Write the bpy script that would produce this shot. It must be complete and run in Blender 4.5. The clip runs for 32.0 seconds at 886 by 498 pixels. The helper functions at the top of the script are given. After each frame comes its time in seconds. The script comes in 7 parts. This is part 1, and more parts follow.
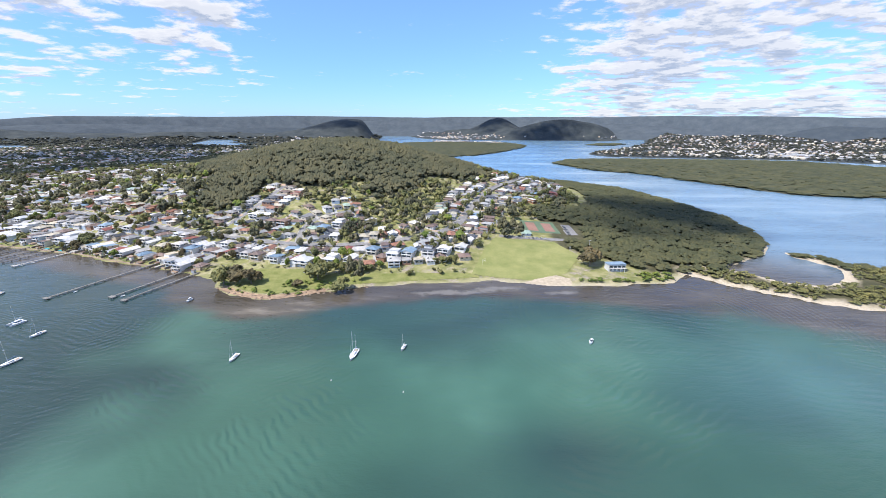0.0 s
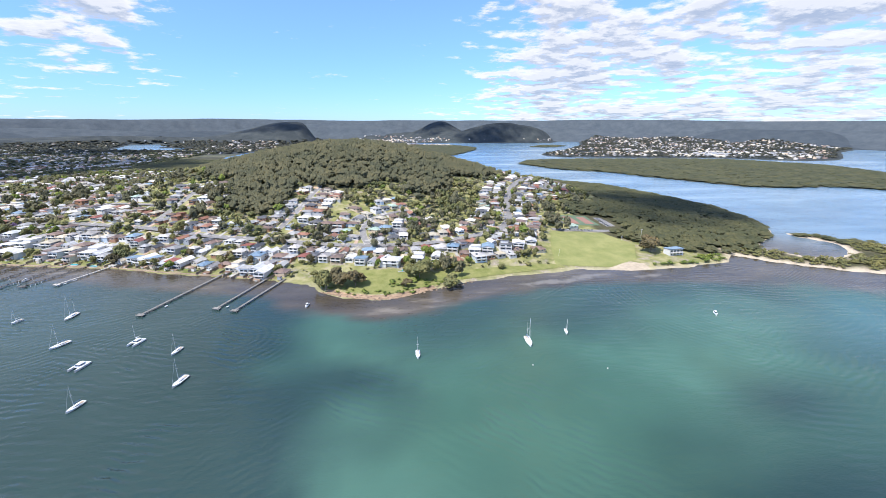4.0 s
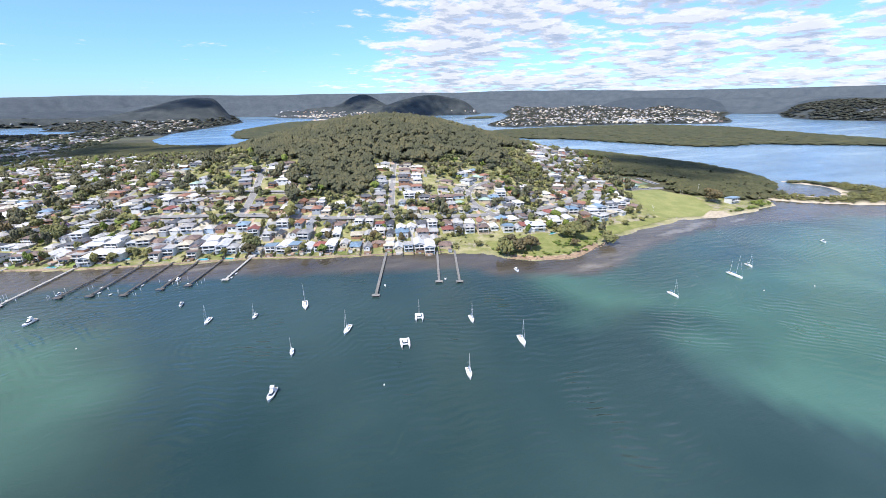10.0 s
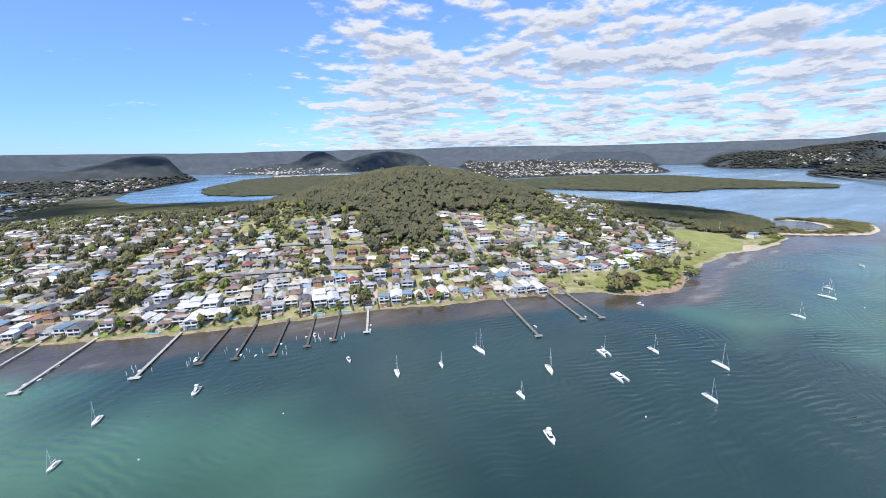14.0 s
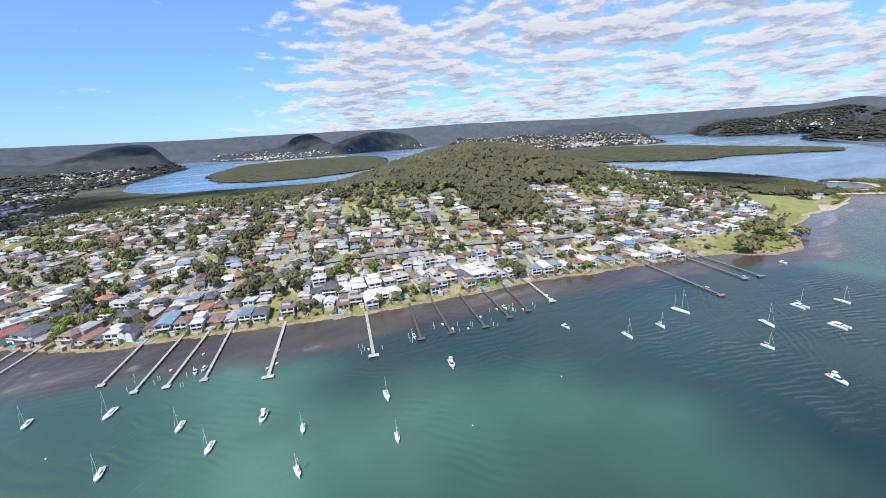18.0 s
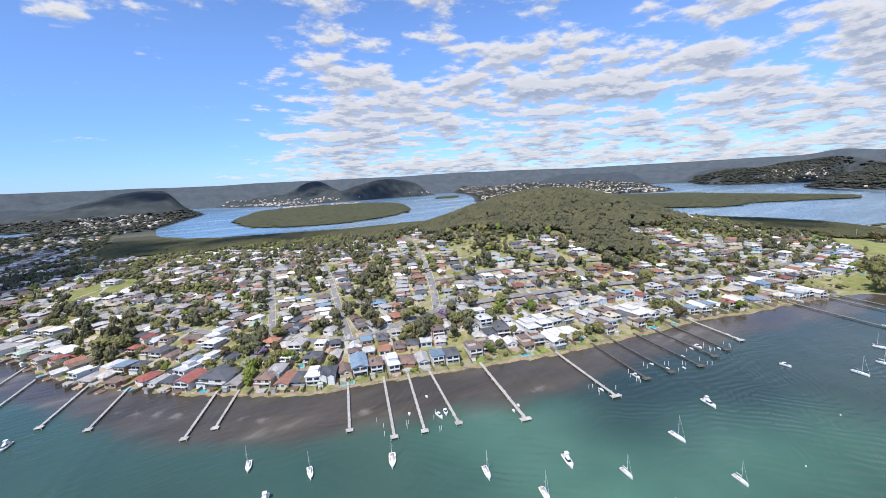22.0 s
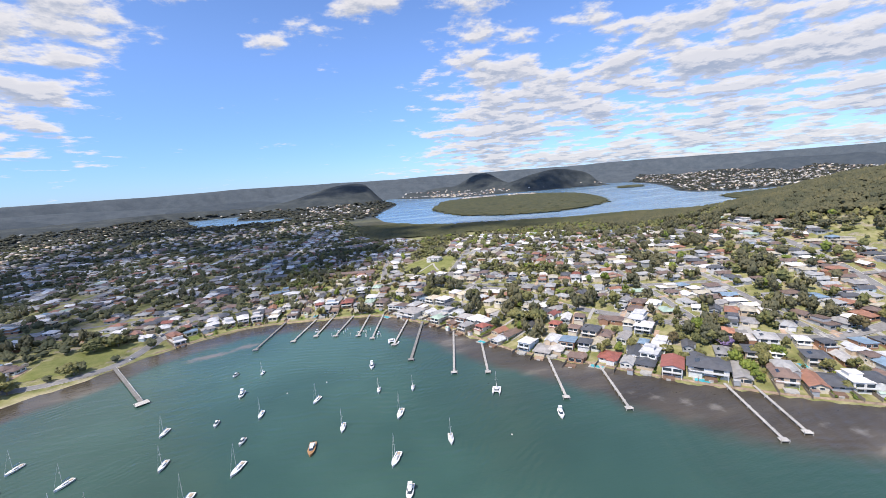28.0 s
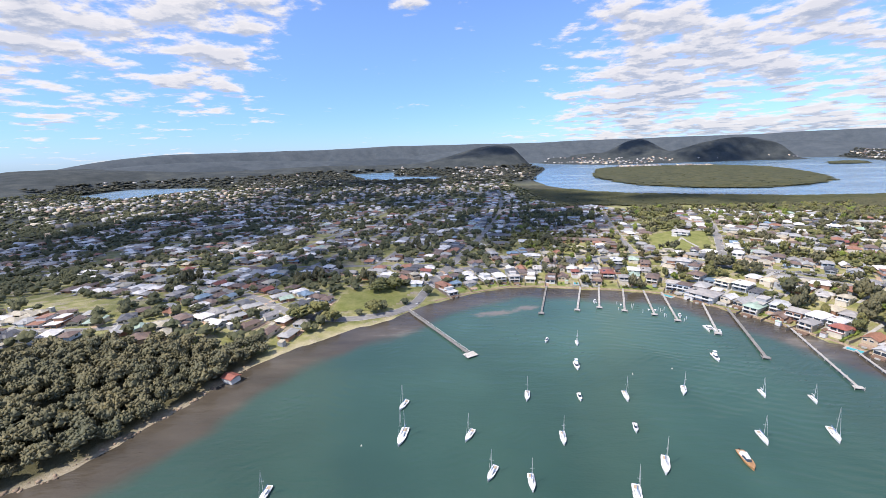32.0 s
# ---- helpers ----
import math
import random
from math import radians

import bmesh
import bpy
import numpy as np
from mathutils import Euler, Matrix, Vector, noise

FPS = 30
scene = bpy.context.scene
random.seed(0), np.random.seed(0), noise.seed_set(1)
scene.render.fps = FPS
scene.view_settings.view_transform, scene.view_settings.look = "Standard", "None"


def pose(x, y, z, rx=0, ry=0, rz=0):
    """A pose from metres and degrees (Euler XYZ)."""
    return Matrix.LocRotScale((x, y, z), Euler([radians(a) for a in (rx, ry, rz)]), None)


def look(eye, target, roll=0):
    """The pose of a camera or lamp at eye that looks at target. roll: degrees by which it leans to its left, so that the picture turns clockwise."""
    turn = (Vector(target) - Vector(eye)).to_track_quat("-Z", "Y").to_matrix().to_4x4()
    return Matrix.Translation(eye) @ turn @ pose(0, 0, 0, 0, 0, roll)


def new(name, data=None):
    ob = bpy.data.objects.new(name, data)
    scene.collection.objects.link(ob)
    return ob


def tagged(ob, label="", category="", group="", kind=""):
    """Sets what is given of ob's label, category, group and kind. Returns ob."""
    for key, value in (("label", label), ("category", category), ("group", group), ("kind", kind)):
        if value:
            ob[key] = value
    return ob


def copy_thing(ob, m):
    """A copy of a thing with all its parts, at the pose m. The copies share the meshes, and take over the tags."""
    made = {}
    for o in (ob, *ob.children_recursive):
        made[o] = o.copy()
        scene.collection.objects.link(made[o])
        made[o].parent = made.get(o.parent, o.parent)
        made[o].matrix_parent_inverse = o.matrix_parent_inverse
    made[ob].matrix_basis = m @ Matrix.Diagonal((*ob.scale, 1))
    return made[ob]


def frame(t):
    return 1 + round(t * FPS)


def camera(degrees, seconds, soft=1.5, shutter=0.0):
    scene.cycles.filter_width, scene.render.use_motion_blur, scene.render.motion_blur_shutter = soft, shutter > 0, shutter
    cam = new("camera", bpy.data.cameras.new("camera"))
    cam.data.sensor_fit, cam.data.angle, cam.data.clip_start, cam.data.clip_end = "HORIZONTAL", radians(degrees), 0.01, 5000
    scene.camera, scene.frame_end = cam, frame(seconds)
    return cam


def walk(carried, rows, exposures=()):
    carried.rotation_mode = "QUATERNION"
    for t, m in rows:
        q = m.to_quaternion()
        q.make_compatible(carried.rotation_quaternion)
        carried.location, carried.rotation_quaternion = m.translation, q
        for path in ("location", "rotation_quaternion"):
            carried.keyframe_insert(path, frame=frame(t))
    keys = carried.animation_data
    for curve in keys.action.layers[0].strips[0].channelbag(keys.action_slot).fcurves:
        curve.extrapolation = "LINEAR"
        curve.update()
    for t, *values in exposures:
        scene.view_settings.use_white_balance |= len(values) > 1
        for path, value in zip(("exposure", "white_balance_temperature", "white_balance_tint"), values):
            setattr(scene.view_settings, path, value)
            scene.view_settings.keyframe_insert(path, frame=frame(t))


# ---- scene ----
cam = camera(94.7, 32.0, soft=0.8)
METRES, EYE, TILT, LEAN, TURN = 1200.0, 133.8, -17.25, -0.23, 0.0
ROWS = [
    (0.0, 0.0, 0.0, 0.0, 0.0, 0.0, -0.0),
    (0.5, -0.0148, -0.0009, -0.0008, -1.32, 0.03, 0.28),
    (1.0, -0.0296, -0.002, -0.0014, -2.54, 0.08, 0.33),
    (1.5, -0.0447, -0.0022, -0.0018, -3.91, 0.18, 0.32),
    (2.0, -0.0596, -0.0026, -0.0023, -5.37, 0.33, 0.41),
    (2.5, -0.0746, -0.0023, -0.0026, -6.87, 0.1, 0.64),
    (3.0, -0.0899, -0.0021, -0.0032, -8.04, -0.14, 1.14),
    (3.5, -0.1052, -0.0011, -0.0034, -8.67, 0.08, 2.04),
    (5.5, -0.1674, 0.0065, -0.0021, -11.39, 0.86, 5.04),
    (6.0, -0.1827, 0.0085, -0.0013, -12.0, 1.94, 5.68),
    (6.5, -0.1983, 0.0111, -0.0001, -12.1, 3.71, 6.36),
    (7.0, -0.2139, 0.0136, 0.0007, -12.55, 4.6, 6.89),
    (7.5, -0.2289, 0.0162, 0.0014, -14.11, 3.59, 7.33),
    (8.0, -0.2444, 0.0184, 0.0019, -16.41, 1.52, 7.65),
    (8.5, -0.2596, 0.021, 0.0035, -18.41, -0.44, 7.78),
    (9.0, -0.2747, 0.0243, 0.0044, -19.71, -1.69, 7.74),
    (9.5, -0.2896, 0.0282, 0.0057, -20.73, -2.99, 7.58),
    (10.0, -0.3045, 0.0324, 0.007, -21.74, -4.31, 7.55),
    (10.5, -0.3192, 0.037, 0.0083, -22.72, -4.73, 7.78),
    (11.0, -0.3336, 0.042, 0.0101, -23.63, -3.83, 8.19),
    (11.5, -0.3481, 0.0475, 0.0118, -24.72, -2.31, 8.67),
    (12.0, -0.3626, 0.0533, 0.0134, -26.07, -1.17, 9.05),
    (12.5, -0.3768, 0.0593, 0.0152, -27.49, -0.53, 9.38),
    (13.0, -0.3907, 0.0657, 0.017, -28.54, 0.13, 9.61),
    (13.5, -0.4047, 0.0728, 0.0188, -29.15, 1.21, 9.66),
    (15.5, -0.4597, 0.1034, 0.0272, -30.87, 1.7, 12.32),
    (16.0, -0.4736, 0.1106, 0.0298, -31.09, 1.27, 12.67),
    (16.5, -0.4872, 0.118, 0.0323, -31.43, 0.64, 12.7),
    (17.0, -0.5008, 0.1252, 0.0353, -31.87, -0.39, 12.75),
    (17.5, -0.5142, 0.1327, 0.0381, -32.22, -1.38, 12.85),
    (18.0, -0.5276, 0.1405, 0.0411, -32.44, -1.66, 12.99),
    (18.5, -0.5408, 0.1482, 0.0442, -32.62, -1.01, 13.24),
    (19.0, -0.5538, 0.1561, 0.0472, -33.03, 0.13, 13.52),
    (19.5, -0.5666, 0.1642, 0.0503, -33.59, 1.28, 13.77),
    (20.0, -0.5796, 0.1724, 0.0532, -34.05, 2.24, 13.91),
    (20.5, -0.5924, 0.181, 0.0566, -34.37, 2.91, 13.94),
    (21.0, -0.6052, 0.1893, 0.0594, -34.54, 3.5, 13.79),
    (21.5, -0.618, 0.1978, 0.0622, -34.44, 3.99, 13.46),
    (22.0, -0.6306, 0.2064, 0.0649, -33.87, 4.47, 13.09),
    (22.5, -0.643, 0.2154, 0.0678, -33.12, 4.79, 12.7),
    (23.0, -0.6559, 0.2238, 0.0702, -32.63, 4.68, 12.34),
    (23.5, -0.6688, 0.2321, 0.0725, -32.7, 3.92, 12.17),
    (24.0, -0.6817, 0.2404, 0.0744, -33.16, 3.0, 12.18),
    (24.5, -0.6946, 0.2487, 0.0767, -33.62, 2.36, 12.32),
    (26.5, -0.7493, 0.2835, 0.0869, -26.92, 5.26, 11.25),
    (27.0, -0.7625, 0.292, 0.0894, -22.95, 6.69, 10.36),
    (27.5, -0.776, 0.3, 0.0919, -18.65, 6.96, 9.6),
    (28.0, -0.7898, 0.3075, 0.0947, -14.39, 7.25, 9.06),
    (28.5, -0.8042, 0.3144, 0.0971, -10.93, 7.69, 8.3),
    (29.0, -0.8181, 0.3212, 0.1001, -8.8, 7.86, 7.26),
    (29.5, -0.8322, 0.3273, 0.1025, -7.49, 7.6, 5.93),
    (30.0, -0.8467, 0.3331, 0.1041, -6.11, 6.92, 4.71),
    (30.5, -0.8613, 0.3386, 0.1054, -4.33, 6.09, 3.74),
    (31.0, -0.8759, 0.3437, 0.1066, -2.41, 5.18, 2.96),
    (31.5, -0.8906, 0.3484, 0.1075, -0.47, 4.36, 2.29),
    (32.0, -0.9056, 0.3523, 0.1081, 1.41, 3.82, 1.76),
]
walk(cam, [(t, pose(0, 0, EYE, TILT, LEAN, TURN) @ pose(METRES * x, METRES * y, METRES * z, 90 + pitch, roll, yaw)) for t, x, y, z, yaw, pitch, roll in ROWS],
     [(0.0, 0.68, 6360, 12), (5.0, 0.77, 6330, 12), (10.0, 0.75, 6300, 12), (14.0, 0.56, 6280, 12), (18.0, 0.50, 6330, 12), (23.0, 0.44, 6430, 13), (28.0, 0.52, 6620, 14), (32.0, 0.60, 6650, 15)])


# ---- sky, sun ----
SUN_TO = Vector((-0.50, -0.30, 0.81)).normalized()
world = bpy.data.worlds.new("world")
scene.world = world
world.use_nodes = True
wn, wl = world.node_tree.nodes, world.node_tree.links
wn.clear()


def wnode(kind, **props):
    n = wn.new(kind)
    for key, value in props.items():
        setattr(n, key, value)
    return n


def build_world():
    out = wnode("ShaderNodeOutputWorld")
    sky = wnode("ShaderNodeTexSky", sky_type="NISHITA", sun_disc=False)
    sky.sun_elevation = math.asin(SUN_TO.z)
    sky.sun_rotation = math.atan2(SUN_TO.x, SUN_TO.y)
    sky.air_density, sky.dust_density, sky.ozone_density = 1.0, 0.15, 3.0
    bg_sky = wnode("ShaderNodeBackground")
    bg_sky.inputs["Strength"].default_value = 0.146
    tint = wnode("ShaderNodeMix", data_type="RGBA", blend_type="MULTIPLY")
    tint.inputs[0].default_value, tint.inputs[7].default_value = 1.0, (0.66, 0.79, 1.02, 1)
    wl.new(sky.outputs[0], tint.inputs[6])
    low = wnode("ShaderNodeMix", data_type="RGBA", blend_type="MULTIPLY")
    wl.new(tint.outputs[2], low.inputs[6])
    wl.new(low.outputs[2], bg_sky.inputs["Color"])
    # cumulus layer: the sky dome flattened to a deck with some height to its heaps
    co = wnode("ShaderNodeTexCoord")
    sep = wnode("ShaderNodeSeparateXYZ")
    wl.new(co.outputs["Generated"], sep.inputs[0])

    def sums(op, *ins):
        k = wnode("ShaderNodeMath", operation=op)
        for i, q in enumerate(ins):
            if isinstance(q, (int, float)):
                k.inputs[i].default_value = q
            else:
                wl.new(q, k.inputs[i])
        return k.outputs[0]

    def span(value, a, b, lo=0.0, hi=1.0):
        k = wnode("ShaderNodeMapRange", interpolation_type="SMOOTHSTEP")
        for name, q in (("From Min", a), ("From Max", b), ("To Min", lo), ("To Max", hi)):
            k.inputs[name].default_value = q
        wl.new(value, k.inputs["Value"])
        return k.outputs[0]

    def heaps(lift):
        """How thick the cloud is, seen a little higher by lift."""
        z = sums("MAXIMUM", sums("ADD", sep.outputs["Z"], 0.115 + lift), 0.07)
        com = wnode("ShaderNodeCombineXYZ")
        wl.new(sums("DIVIDE", sep.outputs["X"], z), com.inputs["X"])
        wl.new(sums("DIVIDE", sep.outputs["Y"], z), com.inputs["Y"])
        big, fine = wnode("ShaderNodeTexNoise"), wnode("ShaderNodeTexNoise")
        for n, scale, detail, rough in ((big, 0.8, 3, 0.5), (fine, 3.0, 9, 0.60)):
            n.inputs["Scale"].default_value, n.inputs["Detail"].default_value, n.inputs["Roughness"].default_value = scale, detail, rough
            wl.new(com.outputs[0], n.inputs["Vector"])
        return sums("MULTIPLY_ADD", big.outputs["Fac"], 0.55, fine.outputs["Fac"])

    # the haze near the horizon stays blue
    wl.new(span(sep.outputs["Z"], -0.02, 0.34, 0.95, 0.0), low.inputs[0])
    low.inputs[7].default_value = (0.50, 0.66, 0.93, 1)
    thick = heaps(0.0)
    # a broken deck low in the east and north-east, open sky in the north, single heaps high in the north-west
    east = sums("MULTIPLY", span(sep.outputs["X"], 0.05, 0.40, -0.16, 0.10), span(sep.outputs["Z"], 0.14, 0.50, 1.0, 0.0))
    dot = wnode("ShaderNodeVectorMath", operation="DOT_PRODUCT")
    wl.new(co.outputs["Generated"], dot.inputs[0])
    dot.inputs[1].default_value = Vector((-0.60, 0.70, 0.40)).normalized()
    cloud = sums("ADD", sums("ADD", thick, east), span(dot.outputs["Value"], 0.885, 0.98, 0.0, 0.235))
    cover = span(cloud, 0.755, 0.895)
    # lit tops, grey-blue bases
    top = sums("SUBTRACT", thick, heaps(0.012))
    light = sums("ADD", span(top, -0.07, 0.075, 0.0, 0.75), span(cloud, 0.80, 1.0, 0.35, -0.05))
    ccol = wnode("ShaderNodeMix", data_type="RGBA", clamp_factor=True)
    ccol.inputs[6].default_value, ccol.inputs[7].default_value = (0.44, 0.52, 0.66, 1), (1.0, 1.0, 1.0, 1)
    wl.new(light, ccol.inputs[0])
    bg_c = wnode("ShaderNodeBackground")
    bg_c.inputs["Strength"].default_value = 0.62
    wl.new(ccol.outputs[2], bg_c.inputs["Color"])
    mix = wnode("ShaderNodeMixShader")
    wl.new(sums("MULTIPLY", cover, 0.94), mix.inputs[0])
    wl.new(bg_sky.outputs[0], mix.inputs[1])
    wl.new(bg_c.outputs[0], mix.inputs[2])
    wl.new(mix.outputs[0], out.inputs["Surface"])


build_world()
sun = new("sun", bpy.data.lights.new("sun", "SUN"))
sun.data.energy, sun.data.angle, sun.data.color = 3.75, radians(0.6), (1.0, 0.94, 0.84)
sun.matrix_world = look(SUN_TO * 3000, (0, 0, 0))


# ---- materials ----
def material(name, rough=0.7, metal=0.0, spec=0.5):
    m = bpy.data.materials.new(name)
    m.use_nodes = True
    b = m.node_tree.nodes["Principled BSDF"]
    b.inputs["Roughness"].default_value, b.inputs["Metallic"].default_value = rough, metal
    b.inputs["Specular IOR Level"].default_value = spec
    return m, m.node_tree.nodes, m.node_tree.links, b


def ramp(nodes, stops):
    r = nodes.new("ShaderNodeValToRGB")
    e = r.color_ramp.elements
    while len(e) > 1:
        e.remove(e[-1])
    e[0].position, e[0].color = stops[0][0], (*stops[0][1], 1)
    for p, c in stops[1:]:
        e.new(p).color = (*c, 1)
    return r


def mixed(nodes, links, fac, a, b, blend="MIX"):
    m = nodes.new("ShaderNodeMix")
    m.data_type, m.blend_type = "RGBA", blend
    for sock, v in ((m.inputs[0], fac), (m.inputs[6], a), (m.inputs[7], b)):
        if isinstance(v, (int, float)):
            sock.default_value = v
        elif isinstance(v, tuple):
            sock.default_value = (*v, 1) if len(v) == 3 else v
        else:
            links.new(v, sock)
    return m.outputs[2]


def noise_tex(nodes, links, scale, detail=4, vector=None, rough=0.55):
    n = nodes.new("ShaderNodeTexNoise")
    n.inputs["Scale"].default_value, n.inputs["Detail"].default_value, n.inputs["Roughness"].default_value = scale, detail, rough
    if vector is not None:
        links.new(vector, n.inputs["Vector"])
    return n.outputs["Fac"]


def place_vec(nodes, links, scale=(1, 1, 1), turn=0.0):
    g = nodes.new("ShaderNodeNewGeometry")
    m = nodes.new("ShaderNodeMapping")
    m.inputs["Scale"].default_value = scale
    m.inputs["Rotation"].default_value = (0, 0, turn)
    links.new(g.outputs["Position"], m.inputs["Vector"])
    return m.outputs[0]


def bumped(nodes, links, b, height, strength, distance):
    bp = nodes.new("ShaderNodeBump")
    bp.inputs["Strength"].default_value, bp.inputs["Distance"].default_value = strength, distance
    links.new(height, bp.inputs["Height"])
    links.new(bp.outputs[0], b.inputs["Normal"])


def plain(name, color, rough=0.6, vary=0.18, scale=1.2, metal=0.0, per_object=0.0, bump=0.0):
    """A surface of one colour with grain and stains, and a shift from object to object."""
    m, n, l, b = material(name, rough, metal)
    v = place_vec(n, l)
    f1, f2 = noise_tex(n, l, scale, 5, v), noise_tex(n, l, scale * 0.13, 3, v)
    lo, hi = tuple(c * (1 - vary) for c in color), tuple(min(1, c * (1 + vary)) for c in color)
    r = ramp(n, [(0.3, lo), (0.7, hi)])
    l.new(f1, r.inputs[0])
    r2 = ramp(n, [(0.35, (1 - vary,) * 3), (0.65, (1, 1, 1))])
    l.new(f2, r2.inputs[0])
    c = mixed(n, l, 1.0, r.outputs[0], r2.outputs[0], "MULTIPLY")
    if per_object:
        oi = n.new("ShaderNodeObjectInfo")
        r3 = ramp(n, [(0.0, (1 - per_object,) * 3), (1.0, (1, 1, 1))])
        l.new(oi.outputs["Random"], r3.inputs[0])
        c = mixed(n, l, 1.0, c, r3.outputs[0], "MULTIPLY")
    l.new(c, b.inputs["Base Color"])
    if bump:
        bumped(n, l, b, f1, bump, 0.05)
    return m


def foliage(name, dark, light, island=True, size=0.5):
    m, n, l, b = material(name, 0.75, spec=0.25)
    v = place_vec(n, l)
    f = noise_tex(n, l, size, 4, v)
    big = noise_tex(n, l, 0.035, 3, v)
    r = ramp(n, [(0.25, dark), (0.75, light)])
    l.new(f, r.inputs[0])
    r2 = ramp(n, [(0.35, (0.72, 0.76, 0.75)), (0.65, (1.12, 1.05, 0.95))])
    l.new(big, r2.inputs[0])
    c = mixed(n, l, 1.0, r.outputs[0], r2.outputs[0], "MULTIPLY")
    src = n.new("ShaderNodeNewGeometry").outputs["Random Per Island"] if island else n.new("ShaderNodeObjectInfo").outputs["Random"]
    r3 = ramp(n, [(0.0, (0.82, 0.86, 0.84)), (0.5, (1, 1, 1)), (1.0, (1.18, 1.12, 0.98))])
    l.new(src, r3.inputs[0])
    c = mixed(n, l, 1.0, c, r3.outputs[0], "MULTIPLY")
    l.new(c, b.inputs["Base Color"])
    # leaves let some light through
    thin, both, out = n.new("ShaderNodeBsdfTranslucent"), n.new("ShaderNodeMixShader"), n["Material Output"]
    l.new(c, thin.inputs["Color"])
    both.inputs[0].default_value = 0.14
    l.new(b.outputs[0], both.inputs[1])
    l.new(thin.outputs[0], both.inputs[2])
    l.new(both.outputs[0], out.inputs["Surface"])
    return m


def glass_dark(name, tint=(0.03, 0.045, 0.06)):
    m, n, l, b = material(name, 0.08, spec=0.9)
    b.inputs["Base Color"].default_value = (*tint, 1)
    return m


def corrugated(name, color, rough=0.45):
    """Painted sheet or tile roofing: ribs, stains and a shift from roof to roof."""
    m, n, l, b = material(name, rough)
    tc = n.new("ShaderNodeTexCoord")
    w = n.new("ShaderNodeTexWave")
    w.inputs["Scale"].default_value, w.inputs["Distortion"].default_value = 1.6, 0.3
    l.new(tc.outputs["Object"], w.inputs["Vector"])
    v = place_vec(n, l)
    f = noise_tex(n, l, 0.35, 6, v)
    lo, hi = tuple(c * 0.78 for c in color), tuple(min(1, c * 1.12) for c in color)
    r = ramp(n, [(0.32, lo), (0.62, hi)])
    l.new(f, r.inputs[0])
    oi = n.new("ShaderNodeObjectInfo")
    r3 = ramp(n, [(0.0, (0.72, 0.74, 0.76)), (1.0, (1.06, 1.03, 1.0))])
    l.new(oi.outputs["Random"], r3.inputs[0])
    l.new(mixed(n, l, 1.0, r.outputs[0], r3.outputs[0], "MULTIPLY"), b.inputs["Base Color"])
    bumped(n, l, b, w.outputs["Fac"], 0.35, 0.05)
    return m


MAT = {}
ROOFS = {"white": (0.70, 0.70, 0.69), "pale grey": (0.50, 0.49, 0.47), "mid grey": (0.35, 0.34, 0.33), "charcoal": (0.115, 0.12, 0.13),
         "terracotta": (0.40, 0.20, 0.13), "brown": (0.23, 0.165, 0.135), "red": (0.33, 0.12, 0.09), "blue-grey": (0.22, 0.32, 0.42),
         "pale green": (0.40, 0.52, 0.43), "cream": (0.58, 0.52, 0.40)}
WALLS = {"white": (0.70, 0.70, 0.68), "cream": (0.66, 0.60, 0.48), "grey": (0.36, 0.38, 0.40), "brick": (0.34, 0.19, 0.12),
         "tan": (0.56, 0.45, 0.33), "pale blue": (0.52, 0.61, 0.68)}
for k, c in ROOFS.items():
    MAT["roof " + k] = corrugated("roofing " + k, c)
for k, c in WALLS.items():
    MAT["wall " + k] = plain("wall paint " + k, c, 0.75, 0.10, 0.8, per_object=0.12)
MAT["glass"] = glass_dark("window glass")
MAT["frame"] = plain("white joinery", (0.72, 0.72, 0.70), 0.5, 0.06)
MAT["concrete"] = plain("concrete", (0.42, 0.41, 0.38), 0.85, 0.15, 0.6, bump=0.2)
MAT["timber_pale"] = plain("weathered timber", (0.55, 0.53, 0.49), 0.85, 0.25, 2.5, per_object=0.2, bump=0.3)
MAT["timber_dark"] = plain("wet dark timber", (0.135, 0.125, 0.115), 0.8, 0.3, 2.5, per_object=0.25, bump=0.3)
MAT["timber_grey"] = plain("grey timber", (0.29, 0.28, 0.26), 0.85, 0.25, 2.5, per_object=0.2, bump=0.3)
MAT["timber_red"] = plain("brown decking", (0.25, 0.16, 0.11), 0.8, 0.25, 2.5, per_object=0.2, bump=0.3)
MAT["asphalt"] = plain("asphalt", (0.25, 0.245, 0.24), 0.9, 0.2, 0.35, bump=0.2)
MAT["kerb"] = plain("kerb concrete", (0.45, 0.44, 0.41), 0.85, 0.15, 0.6)
MAT["pool"] = plain("pool water", (0.06, 0.42, 0.50), 0.08, 0.12, 0.6)
MAT["hull"] = plain("white gelcoat", (0.82, 0.83, 0.83), 0.25, 0.05, 0.8, per_object=0.1)
MAT["varnish"] = plain("varnished timber", (0.50, 0.27, 0.12), 0.4, 0.25, 2.0)
MAT["teak"] = plain("deck teak", (0.48, 0.38, 0.27), 0.7, 0.2, 3.0)
MAT["alloy"] = plain("mast alloy", (0.75, 0.76, 0.77), 0.35, 0.05, 1.0, metal=0.3)
MAT["sailcover"] = plain("sail cover canvas", (0.10, 0.20, 0.38), 0.85, 0.15, 2.0, per_object=0.3)
MAT["buoy"] = plain("buoy plastic", (0.80, 0.78, 0.70), 0.5, 0.1)
MAT["bark"] = plain("eucalypt bark", (0.26, 0.21, 0.17), 0.9, 0.3, 1.5)
MAT["leaf"] = foliage("eucalypt leaves", (0.084, 0.089, 0.058), (0.178, 0.176, 0.114))
MAT["leaf_garden"] = foliage("mixed garden leaves", (0.095, 0.110, 0.049), (0.250, 0.253, 0.115))
